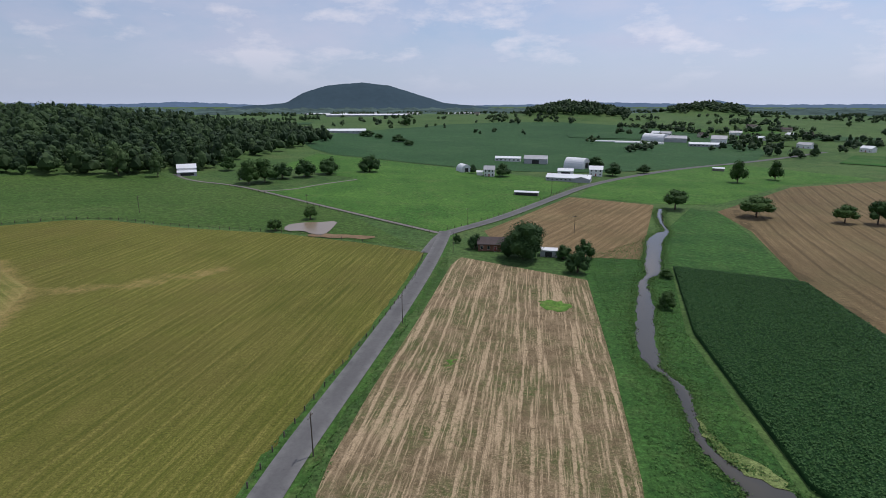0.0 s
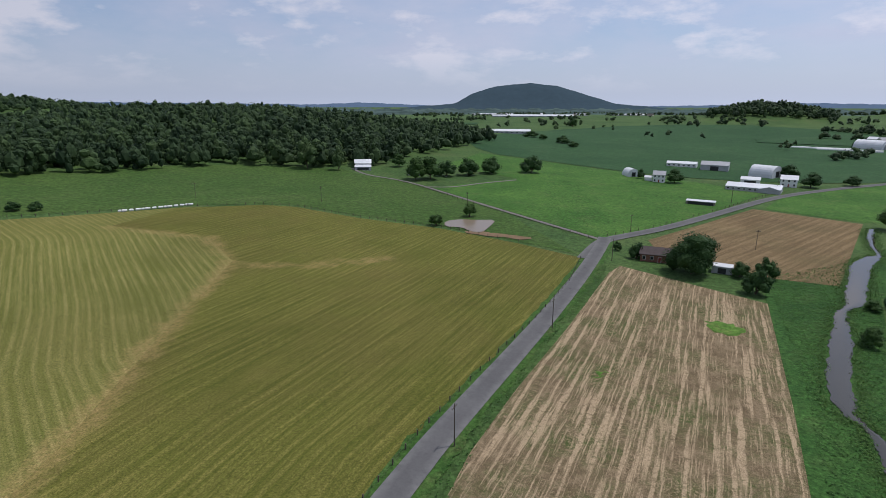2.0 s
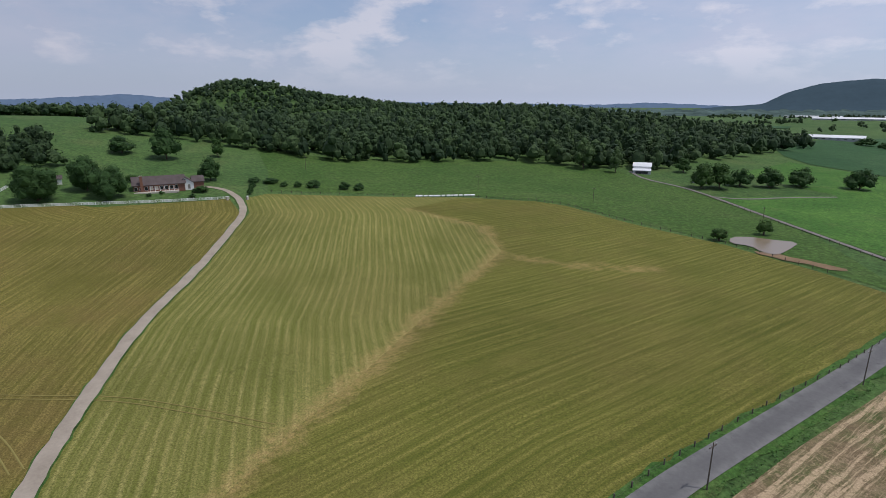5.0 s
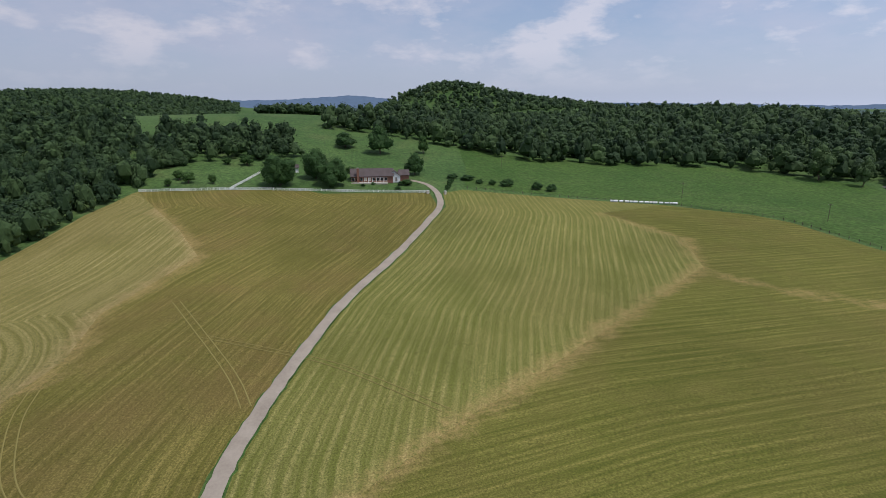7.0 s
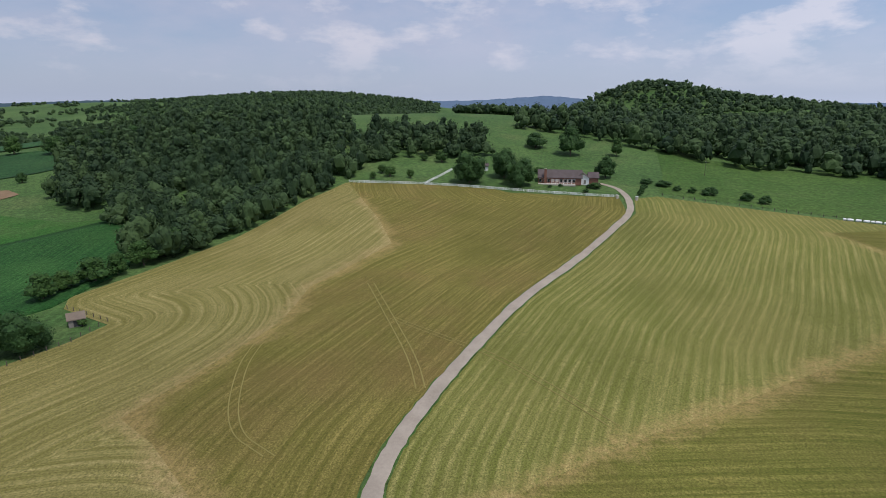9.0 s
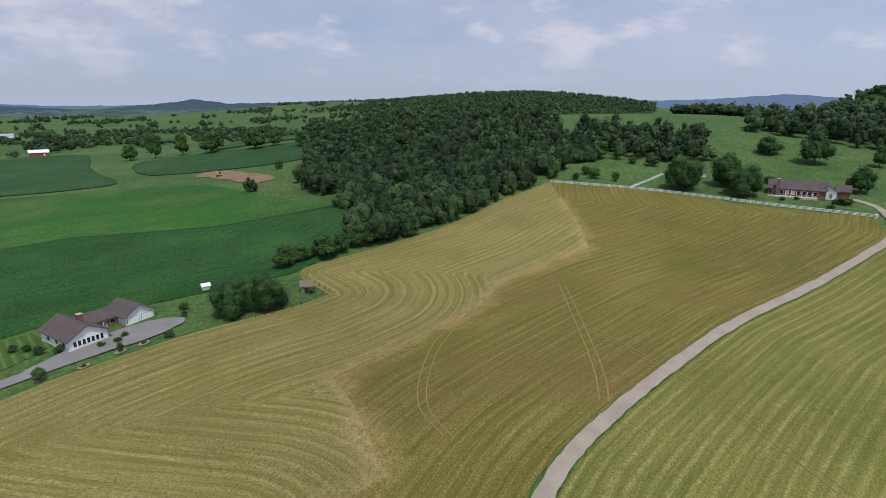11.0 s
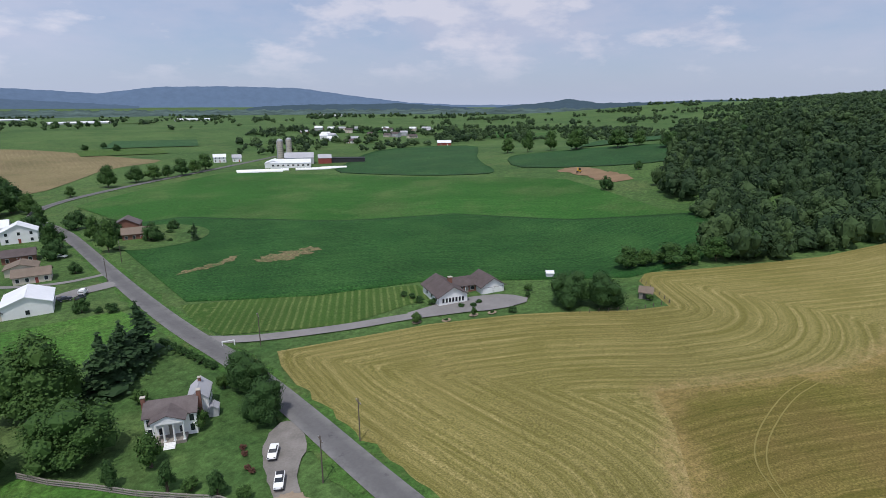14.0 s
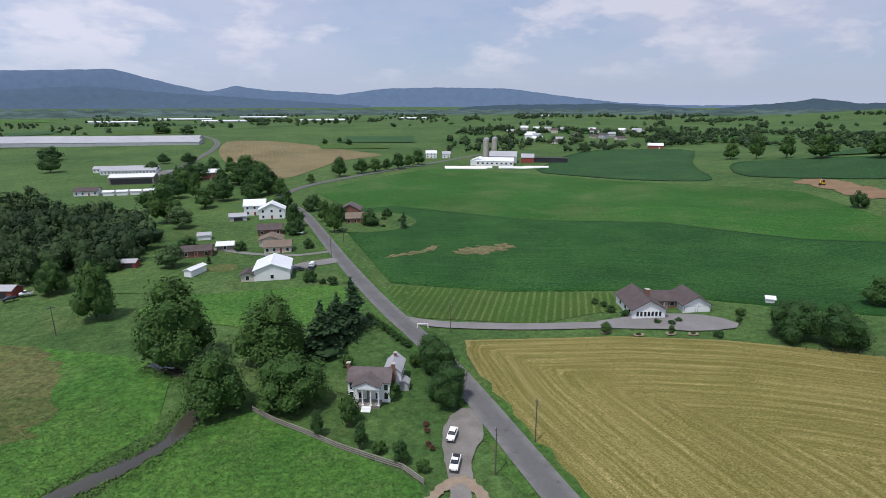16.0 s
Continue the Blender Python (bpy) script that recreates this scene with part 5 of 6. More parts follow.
grow("shrub", [(-17.6 - 0.75 * i, -141.5 + 2.35 * i, 2.7, 2.0) for i in range(10)], "clipped dark hedge bush along the road", "shrub", "hedge along the road")
grow("loose", [(-367.1, -389.3, 16.6, 15.3), (-373.4, -368.4, 12.4, 22.6), (-385.9, -350.7, 14.6, 20.2), (-382.6, -317.8, 22.3, 20.4), (-393.3, -327.8, 16, 19), (-385.4, -277.2, 20, 16.4), (-380.2, -228.5, 18.1, 13.2), (-390.8, -203.5, 20, 13.1), (-395.9, -181.2, 20, 12.9), (-395.1, -264.1, 14, 14)],
     "tall leafy tree in the far field row", group="far tree row")
grow("loose", [(-35.3, -437.8, 14.3, 16.8), (-54.5, -451.8, 14, 12.9), (-67.6, -458.8, 14.3, 12.3), (-89.7, -470.9, 14.8, 14.7), (-112.9, -493.1, 15.7, 15.4), (-12.1, -410.0, 7.5, 7.5), (-78.4, -464.7, 10, 11), (-101.6, -480.9, 11, 12)], "leafy tree along the far road", group="trees along the far road")
grow("round", [(-41.1, -707.3, 8.5, 8.4), (-69.2, -688.3, 8.4, 9.6), (-61.2, -731.0, 7.4, 7.3), (-28.1, -1068.4, 12.7, 14.4), (-63.2, -1107.6, 13.2, 12.9), (-88.3, -1102.6, 13.3, 15), (229, -618, 25.0, 16.3), (150, -900, 22, 14), (190, -930, 26, 18)], "tree alone on the far pasture", group="far pasture trees")
grow("loose", [(63.2, -294.3, 17.2, 21.9), (60.4, -365, 10.3, 18.2), (49.1, -361.7, 12.4, 12), (51.6, -498.8, 10, 13), (38.2, -495.5, 20.6, 14.4), (23.6, -364.7, 17.2, 17.7), (9.2, -360.4, 11.2, 12.7), (4.7, -320.5, 8.5, 12.1), (0.9, -267, 9.3, 13.1), (-13.8, -275.7, 8.4, 12.2), (-16.7, -249.4, 9, 15.2)], "tall leafy tree between the village houses", group="village trees")
grow("maple", [(196.1, -525.1, 19.2, 15.8), (117, -563.5, 14.2, 10.5), (85.2, -449.5, 5.4, 12.8), (93.9, -557.1, 16.4, 11.5), (74, -435.2, 9.5, 17), (62.3, -467.9, 14.6, 16.1), (113.7, -501.8, 12.5, 10.7)], "dark leafy tree beside the long barns", group="trees by the barns")
rng = np.random.default_rng(77)
for i in range(30):
    x, y = rng.uniform(14, 90), rng.uniform(-478, -318)
    if x > 84 and y < -330:
        continue
    w = rng.uniform(10, 17)
    grow(("round", "loose", "maple", "oak")[i % 4], [(x, y, w, w * rng.uniform(0.85, 1.15))], "leafy tree in the grove behind the village", group="village grove")

# woods by the creek, belts and far groves
woodland("riverside_wood", [(95, -199), (85, -203), (73, -206), (64, -216), (59, -236), (66, -268), (76, -285), (104, -300), (130, -335), (200, -372), (250, -320), (170, -230), (125, -203)], 8.5, "dense green wood along the creek", 15, 12)
woodland("woodland", [(-404, -250), (-394, -190), (-440, -200), (-470, -235), (-430, -262)], 9.5, "wood at the far end of the corn", 13, 14)
woodland("woodland", [(-326, -14), (-332, 52), (-344, 60), (-388, 60), (-388, -26)], 9, "green trees behind the orchard", 15, 13)
for k, (a0, a1, d0, d1, g, h, cover, lab) in enumerate([
        (104, 126, 900, 2000, 21, 14, 0.42, "distant wooded slopes"), (79, 92, 640, 680, 34, 13, 1.0, "trees along the hilltop"), (66, 84, 560, 640, 10, 15, 1.0, "wood along the hill pasture"),
        (122, 143, 720, 1060, 15, 13, 0.46, "broken tree belts before the far hills"), (143, 164, 610, 1000, 15, 12, 0.42, "trees among the village houses"), (116, 166, 1080, 1900, 23, 14, 0.27, "dark woods and hedges of the far valley"),
        (164, 208, 1000, 2400, 24, 13, 0.2, "hedges and groves on the far plain"), (-42, 20, 1050, 2600, 26, 14, 0.24, "hedges and groves on the far plain"),
        (-42, -17, 640, 1050, 15, 13, 0.34, "trees round far farms and houses")]):
    arc = np.linspace(a0, a1, 9)
    woodland("far_trees", [polar(a, d0) for a in arc] + [polar(a, d1) for a in arc[::-1]], g, lab, h, 30 + k, cover, 0.55)

def far_dots(name, a0, a1, d0, d1, count, label, seed, height=13.0):
    """Single trees and clumps strewn over the far plain."""
    rng = np.random.default_rng(seed)
    V, T, Q, tint, k = [], [], [], [], 0
    forms = [crown(np.random.default_rng(200 + i), 12, height, 0.6, 4, 8, 0.9) for i in range(5)]
    for _ in range(count):
        az, d = rng.uniform(a0, a1), math.sqrt(rng.uniform(d0 * d0, d1 * d1))
        for _ in range(int(rng.integers(1, 4))):
            x, y = polar(az, d)
            x, y = x + rng.normal(0, 14), y + rng.normal(0, 9)
            v, t, q = forms[int(rng.integers(5))]
            s = rng.uniform(0.6, 1.25)
            V.append(v * s + np.array([x, y, float(hgt(x, y))]))
            T.append(t + k)
            Q.append(q + k)
            tint.append(np.full(len(v), rng.uniform()))
            k += len(v)
    tagged(new(name, mesh_np(name, np.concatenate(V), [np.concatenate(T), np.concatenate(Q)], WOOD_LEAF, False, {"tint": np.concatenate(tint)})), label, "trees", kind="stuff")


far_dots("far_trees", 164, 206, 900, 2200, 60, "single trees strewn over the far plain", 51)
far_dots("far_trees", -40, 18, 700, 2200, 60, "single trees strewn over the far plain", 52)
far_dots("far_trees", 122, 160, 640, 1600, 26, "single trees strewn over the far valley", 53)

# ---------------------------------------------------------------- old house with a portico


def portico_house():
    ob = thing("house", -12.5, -100.5, 160, "old white house with a columned portico and a worn tin roof", "house")
    ob.scale = (0.86, 0.86, 0.86)
    gable(ob, -5.0, 5.0, -3.0, 3.4, 5.2, 2.0, "x", WHITE, RUST, 0.35)
    part("porch_floor", box(-3.1, 3.1, -5.9, -3.0, -0.4, 0.7), GREY_WOOD, ob)
    for a in (-2.8, -0.95, 0.95, 2.8):
        c = part("column", tube((a, -5.6, 0.7), (a, -5.6, 4.75), 0.2, 0.16, 14), WHITE, ob)
        part("capital", box(a - 0.26, a + 0.26, -5.86, -5.34, 4.62, 4.82), WHITE, c)
        part("base", box(a - 0.26, a + 0.26, -5.86, -5.34, 0.7, 0.86), WHITE, c)
    part("entablature", box(-3.2, 3.2, -5.95, -3.0, 4.82, 5.3), WHITE, ob)
    roof = bmesh.new()
    for sgn in (-1, 1):
        prism([(sgn * 3.5, 5.28), (0, 6.72), (0, 6.9), (sgn * 3.5, 5.46)], -6.2, 0.0, "y", roof)
    part("portico_roof", roof, RUST, ob)
    part("pediment", prism([(-3.2, 5.3), (3.2, 5.3), (0, 6.6)], -5.95, -5.6, "y"), WHITE, ob)
    for i in range(5):
        part("step", box(-1.1, 1.1, -5.9 - 0.32 * (i + 1), -5.9 - 0.32 * i, -0.4, 0.58 - 0.14 * i), WHITE, ob)
    for a in (-4.1, -2.0, 2.0, 4.1):
        for z in (1.7, 4.0):
            window(ob, "-y", a, z, 0.85, 1.5, -3.0)
    window(ob, "-y", 0, 1.8, 1.0, 2.2, -3.0, GREY_WOOD, WHITE, "door")
    window(ob, "-y", 0, 4.0, 0.85, 1.4, -3.0)
    for s, e in (("-x", -5.0), ("+x", 5.0)):
        for a in (-1.6, 1.8):
            for z in (1.7, 4.0):
                window(ob, s, a, z, 0.85, 1.5, e)
    chimney(ob, -5.4, 0.2, -0.4, 8.3)
    chimney(ob, 5.4, 0.2, -0.4, 8.5)
    gable(ob, 2.4, 6.6, 3.4, 10.2, 4.6, 1.8, "y", WHITE, GREY_METAL, 0.3)
    chimney(ob, 4.5, 8.2, 5.5, 7.4, None, 0.6)
    for a in (4.8, 6.8, 8.8):
        window(ob, "+x", a, 1.6, 0.85, 1.4, 6.6)
        window(ob, "+x", a, 3.7, 0.85, 1.1, 6.6)
    gable(ob, 6.6, 8.6, 2.4, 4.8, 2.0, 0.7, "y", GREY_SIDING, GREY_METAL, 0.2)
    return ob


portico_house()


def ranch_house():
    ob = thing("house", -98.5, -121, 166, "white ranch house with brown shingled roofs and a double garage", "house")
    ob.scale = (0.86, 0.86, 0.86)
    gable(ob, -13, -2.5, -6.5, 9, 3.0, 3.0, "y", WHITE, SHINGLE, 0.7)
    gable(ob, -4, 6.5, 2.0, 9.0, 2.9, 2.0, "x", BRICK, SHINGLE, 0.6)
    gable(ob, 5, 14, -2.5, 8.5, 3.0, 2.7, "y", WHITE, SHINGLE, 0.7)
    for i in range(7):
        window(ob, "-y", -11.4 + i * 1.2, 1.55, 0.75, 1.5, -6.5)
    for a in (7.3, 11.7):
        window(ob, "-y", a, 1.25, 3.6, 2.3, -2.5, WHITE, SHINGLE, "garage_door")
    for a in (-1.0, 3.4):
        window(ob, "-y", a, 1.6, 1.4, 1.3, 2.0)
    window(ob, "-y", 1.2, 1.1, 1.0, 2.1, 2.0, GREY_WOOD, WHITE, "door")
    for a in (-4.0, 0.0, 4.5):
        window(ob, "-x", a, 1.6, 1.3, 1.3, -13)
    chimney(ob, -5.6, 1.5, 3.8, 6.9, None, 1.3)
    part("porch_post", box(-0.1, 0.1, 0.4, 0.6, 0, 2.4), WHITE, ob)
    return ob


ranch_house()


def hill_house():
    ob = thing("house", -281, 86, 75, "long brick hill house with a brown shingled roof", "house")
    gable(ob, -13, 9, -4.5, 4.5, 3.4, 3.2, "x", BRICK, SHINGLE, 0.6)
    gable(ob, 6, 13, -3.0, 5.5, 3.0, 2.6, "y", WHITE, SHINGLE, 0.5)
    gable(ob, 13, 18, 1, 7, 3.0, 2.2, "x", BRICK, SHINGLE, 0.5)
    for i in range(9):
        window(ob, "-y", -12 + i * 2.15, 1.6, 1.3, 1.6, -4.5, CREAM if i in (3, 4) else None)
    window(ob, "-y", 8.2, 1.5, 1.3, 1.4, -3.0)
    window(ob, "-y", 10.9, 1.1, 1.1, 2.1, -3.0, GREY_WOOD, WHITE, "door")
    chimney(ob, -9.5, -4.9, -0.4, 7.6, None, 1.2)
    terrace = part("terrace", box(-13, 6, -7.5, -4.5, -0.8, 0.15), CONC_SILO, ob)
    for i in range(6):
        part("porch_post", box(-6.1 + i * 2, -5.9 + i * 2, -6.6, -6.4, 0.1, 2.7), WHITE, terrace)
    return ob


hill_house()
patch("lawn", [(-254, 103), (-259, 73), (-263, 47), (-290, 40), (-310, 60), (-310, 110), (-290, 122), (-270, 116)], GRASS, "shaded lawn round the hill house", "lawn", 4, 0.2, smooth=1)
house(-305, 47, 80, 4.5, 3.5, 2.4, 1.2, WHITE, SHINGLE, "small white garden shed behind the maples", wins=1, door=False, name="shed", category="shed", sides=False)

# brick house among trees by the stubble
house(20, 213, -5, 11, 7.5, 2.9, 1.9, BRICK, SHINGLE, "small brown brick house half hidden by trees", wins=4)
shed(15, 219, -5, 4.5, 4, 2.4, 0.5, WHITE, WHITE_METAL, "small white-roofed carport beside the brick house")
shed(41.5, 204, -12, 6.5, 4.5, 2.5, 0.5, GREY_SIDING, WHITE_METAL, "low shed with a white roof", opening=0.4)

# ---------------------------------------------------------------- farms beyond the meadow
house(-179, 378, 25, 12, 8, 4.4, 2.2, WHITE, WHITE_METAL, "white two-storey farm building below the wood", wins=4, floors=2, category="barn", name="barn")
shed(-176, 371.5, 25, 12, 3.6, 2.4, 1.0, GREY_SIDING, WHITE_METAL, "white-roofed lean-to of the farm building", opening=0.7)
shed(-135, 372, 15, 9, 6, 2.8, 1.2, GREY_SIDING, WHITE_METAL, "small white-roofed shed among trees")
shed(53, 339, -14, 15, 5, 2.0, 0.5, GREY_WOOD, WHITE_METAL, "low open cattle shed with a white roof", opening=0.9)
shed(94, 402, -20, 32, 14, 2.6, 2.0, GREY_SIDING, WHITE_METAL, "long low barn with a white metal roof", vents=10, name="barn", category="barn")
shed(102, 396, 70, 10, 12, 2.4, 1.6, GREY_SIDING, WHITE_METAL, "white-roofed wing of the low barn", name="barn", category="barn")
arch_barn(117, 474, 50, 15, 18, 9, "large white round-roofed barn in the farmyard")
shed(86, 503, -14, 21, 12, 4.6, 2.6, GREY_SIDING, GREY_METAL, "grey metal machine shed in the farmyard", opening=0.3, name="barn", category="barn")
shed(62, 518, -14, 24, 9, 3.0, 1.4, WHITE, WHITE_METAL, "low white farm shed behind the meadow", vents=6)
arch_barn(17, 443, 20, 9, 12, 6, "small white round-roofed shed in the meadow")
house(36, 420, -8, 8, 7, 5.4, 2.4, WHITE, GREY_METAL, "white two-storey farmhouse with a grey roof", wins=3, floors=2)
shed(29, 424, -8, 5, 4, 2.4, 1.0, WHITE, WHITE_METAL, "small white farm shed beside the farmhouse")
house(121, 428, -15, 10, 8, 5.2, 2.4, WHITE, WHITE_METAL, "white farmhouse beside the road", wins=3, floors=2)
shed(98, 432, -15, 12, 8, 3.4, 1.6, WHITE, WHITE_METAL, "white-roofed implement shed in the farmyard", opening=0.6)
shed(233, 458, -25, 9, 6, 2.2, 0.6, GREY_WOOD, WHITE_METAL, "small white-roofed shelter by the road")
arch_barn(284, 735, 40, 18, 30, 10, "large white round-roofed barn far off")
shed(305, 725, -20, 30, 18, 5, 3, GREY_SIDING, GREY_METAL, "grey barn behind the round-roofed one", name="barn", category="barn")
shed(318, 665, -22, 36, 12, 3, 1.8, GREY_SIDING, WHITE_METAL, "long low shed with a white roof", vents=8)
shed(352, 700, -30, 18, 14, 6, 4, WHITE, GREY_METAL, "white grey-roofed barn far off", name="barn", category="barn")
for i, (x, y, ln) in enumerate([(232, 722, 66), (252, 705, 60)]):
    ob = thing("silage_bag", x, y, -24, "long white silage bag lying on the ground", "silage bag", "silage bags")
    part("bag", prism([(1.6 * math.cos(a), 0.1 + 2.0 * math.sin(a)) for a in np.linspace(0, math.pi, 9)], -ln / 2, ln / 2, "x"), WHITE, ob)
for x, y, ln, r in [(-145, 800, 66, 6), (-230, 1650, 230, 6), (-210, 1700, 200, 6), (-450, 2200, 140, 8), (60, 2000, 120, 10), (330, 1500, 90, -20)]:
    shed(x, y, r, ln, 16, 3.2, 2.6, GREY_SIDING, WHITE_METAL, "long white-roofed poultry house far off", vents=9, name="poultry_house", category="barn", group="far poultry houses")

# ---------------------------------------------------------------- village along the road
house(9, -191, 176, 11.8, 13, 3.8, 2.2, WHITE, WHITE_METAL, "large cream workshop with a pale metal roof", axis="y", wins=1, door=False, name="workshop", category="workshop")
house(17.3, -188, 176, 4.4, 5.5, 2.4, 1.1, CREAM, SHINGLE, "low cream annex with a brown roof", axis="y", wins=1, door=False)
house(8, -224, 175, 10.5, 7.5, 2.7, 1.7, CREAM, TAN_SHINGLE, "cream bungalow with a tan shingled roof", wins=4)
house(11, -236, 175, 9.5, 8, 2.7, 1.6, CREAM, TAN_SHINGLE, "tan-roofed wing of the bungalow", axis="y", wins=2)
house(12, -256, 178, 10.5, 8, 2.8, 1.8, BRICK, SHINGLE, "brown bungalow with a dark shingled roof", wins=3)
house(12, -293, 177, 13, 9, 5.0, 3.2, WHITE, WHITE_METAL, "white farmhouse with a bright metal roof", axis="y", wins=3, floors=2)
house(21, -305, 177, 11, 9, 5.4, 2.6, WHITE, WHITE_METAL, "white wing of the farmhouse", wins=3, floors=2)
shed(29, -291, 184, 8.5, 6, 2.4, 1.2, GREY_SIDING, GREY_METAL, "grey metal garden garage", opening=0.5, name="garage", category="garage")
house(39, -226, 180, 11, 7, 2.7, 1.4, BRICK, SHINGLE, "dark brown low house on the lawn", wins=3)
house(29, -232, 178, 6.5, 5, 2.4, 1.0, GREY_WOOD, WHITE_METAL, "small white-roofed garage with a dark door", wins=1, door=False, name="garage", category="garage", sides=False)
shed(40, -253, 182, 5.5, 4, 2.2, 0.9, WHITE, GREY_METAL, "small white garden shed on the lawn")
shed(36, -200, 150, 3.0, 8, 2.4, 0.5, WHITE, WHITE_METAL, "long white camping trailer", axis="y", name="trailer", category="trailer")
shed(61, -216, 170, 6, 4, 2.2, 0.8, RED_PAINT, GREY_METAL, "small dark red garden shed on grass", opening=0.6)
house(-30, -268, 172, 12, 8, 3.0, 2.0, BRICK, TAN_SHINGLE, "brick house with an orange-tan roof among trees", wins=4)
house(-28, -284, 165, 11, 9, 4.2, 2.8, BRICK, RUST, "brown house with a dark reddish roof", wins=3, axis="y")
house(61, -452, 178, 13, 11, 5.6, 2.0, BRICK, WHITE_METAL, "square brick house with a white roof", wins=3, floors=2)
house(36, -430, 170, 9, 8, 5.0, 2.4, BRICK, TAN_SHINGLE, "brick house among the grove", wins=2, floors=2)
shed(114, -446, 178, 30, 14, 5.0, 1.6, GREY_WOOD, WHITE_METAL, "open pole barn with a white roof", opening=0.92, name="barn", category="barn")
shed(136, -516, 176, 50, 9, 3.0, 1.6, WHITE, GREY_METAL, "long white two-row barn with many windows", vents=18, name="barn", category="barn", group="long window barns")
shed(130, -500, 176, 42, 9, 3.0, 1.6, WHITE, GREY_METAL, "long white two-row barn with many windows", vents=16, name="barn", category="barn", group="long window barns")
house(130, -398, 180, 14, 8, 3.0, 1.8, WHITE, SHINGLE, "low white house behind the creek wood", wins=4)
for i in range(4):
    shed(116 - 8 * i, -392, 178, 6.5, 4, 2.4, 0.8, WHITE, WHITE_METAL, "small white shed in a row behind the wood", group="row of white sheds")
shed(252, -772, -9, 290, 22, 4.2, 3.4, GREY_SIDING, GREY_METAL, "very long grey-roofed poultry house", vents=30, name="poultry_house", category="barn", group="poultry houses")
shed(262, -806, -9, 300, 22, 5.2, 3.8, GREY_SIDING, GREY_METAL, "very long pale poultry house", vents=30, name="poultry_house", category="barn", group="poultry houses")
for x, y, ln in [(330, -1950, 170), (180, -1700, 120), (-60, -1500, 70), (-110, -1420, 60), (90, -2100, 160), (480, -1750, 130), (-330, -1500, 90), (-700, -1500, 80)]:
    shed(x, y, 2, ln, 16, 3.2, 2.6, GREY_SIDING, WHITE_METAL, "long white-roofed poultry house far off", vents=8, name="poultry_house", category="barn", group="far poultry houses")
ribbon("farm_lane", [(97, -470), (97, -484), (96, -558), (86, -652), (90, -779), (131, -874)], 6, ASPHALT, "grey lane to the poultry houses", "lane", 0.5, 6)
patch("farmyard", [(96, -470), (112, -478), (116, -500), (100, -520), (88, -500)], CONCRETE, "grey paved farmyard", "yard", 4, 0.4)
ribbon("paved_drive", [(-14, -203), (-8, -201), (-2, -200), (2, -196)], 7, CONCRETE, "grey paved drive of the workshop", "driveway", 0.33)
ribbon("paved_drive", [(-12, -216), (2, -213), (20, -222), (34, -234)], 2.6, CONCRETE, "narrow grey drive between the houses", "driveway", 0.3)
patch("village_lawn", [(-14, -174), (-16, -192), (-10, -250), (-2, -300), (30, -312), (56, -290), (56, -240), (64, -214), (60, -186), (30, -176)], GRASS, "mown village lawns", "lawn", 5, 0.16, smooth=0)
patch("garden_plot", [(22, -199), (32, -200), (33, -209), (23, -210)], WEEDY, "small vegetable plot of soil and green rows", "garden", 2, 0.26, smooth=1)
patch("yard_lawn", [(-18, -246), (-36, -242), (-52, -246), (-60, -262), (-54, -282), (-38, -292), (-14, -290)], GRASS, "round mown lawn cut out of the crop", "lawn", 4, 0.62, smooth=2)

# dairy with silos across the crop
silo(-195, -536, 3.0, 17.5, 0.8, "tall tan concrete silo with a domed top")
silo(-202, -530, 2.6, 19, 0.8, "tall pale concrete silo with a domed top")
shed(-180, -470, 155, 34, 16, 4.2, 2.6, WHITE, WHITE_METAL, "long white dairy barn beside silos", vents=8, name="barn", category="barn")
shed(-196, -490, 155, 26, 16, 6.0, 4.0, GREY_SIDING, GREY_METAL, "tall grey dairy barn beside silos", opening=0.2, name="barn", category="barn")
shed(-168, -480, 155, 14, 20, 4.0, 2.4, WHITE, WHITE_METAL, "white cross-barn of the dairy", axis="y", name="barn", category="barn")
shed(-216, -478, 155, 12, 10, 5.0, 3.0, RED_PAINT, GREY_METAL, "small red barn beside the dairy", name="barn", category="barn")
shed(-236, -470, 148, 32, 7, 4.2, 0.4, DARK_METAL, DARK_METAL, "long black feed shelter beside the dairy", name="shelter", category="shelter")
for x, y, ln in [(-150, -457, 42), (-146, -452, 36), (-188, -440, 30), (-205, -436, 22)]:
    ob = thing("silage_bag", x, y, 162, "long white silage bag beside the dairy", "silage bag", "silage bags")
    part("bag", prism([(1.5 * math.cos(a), 0.1 + 1.7 * math.sin(a)) for a in np.linspace(0, math.pi, 9)], -ln / 2, ln / 2, "x"), WHITE, ob)
house(-138, -543, 165, 11, 8, 5, 2.4, WHITE, WHITE_METAL, "white farmhouse near the dairy", wins=3, floors=2)
house(-153, -540, 165, 8, 8, 4, 2.4, WHITE, GREY_METAL, "small white house near the dairy", wins=2)
house(-415, -557, 145, 17, 9, 3.5, 2.4, RED_PAINT, WHITE_METAL, "red barn with a white roof", wins=2, name="barn", category="barn")
rng = np.random.default_rng(5)
for i in range(26):
    az, d = rng.uniform(144, 157.5), rng.uniform(720, 1000)
    x, y = polar(az, d)
    house(x, y, float(az + rng.uniform(-40, 40)), rng.uniform(10, 15), 8, rng.choice([3.0, 5.2]), 2.2, (WHITE, CREAM, BRICK, GREY_SIDING)[i % 4], (WHITE_METAL, SHINGLE, GREY_METAL)[i % 3], ("white", "cream", "brick", "grey")[i % 4] + " village house far off", wins=3, group="far village houses", sides=False)
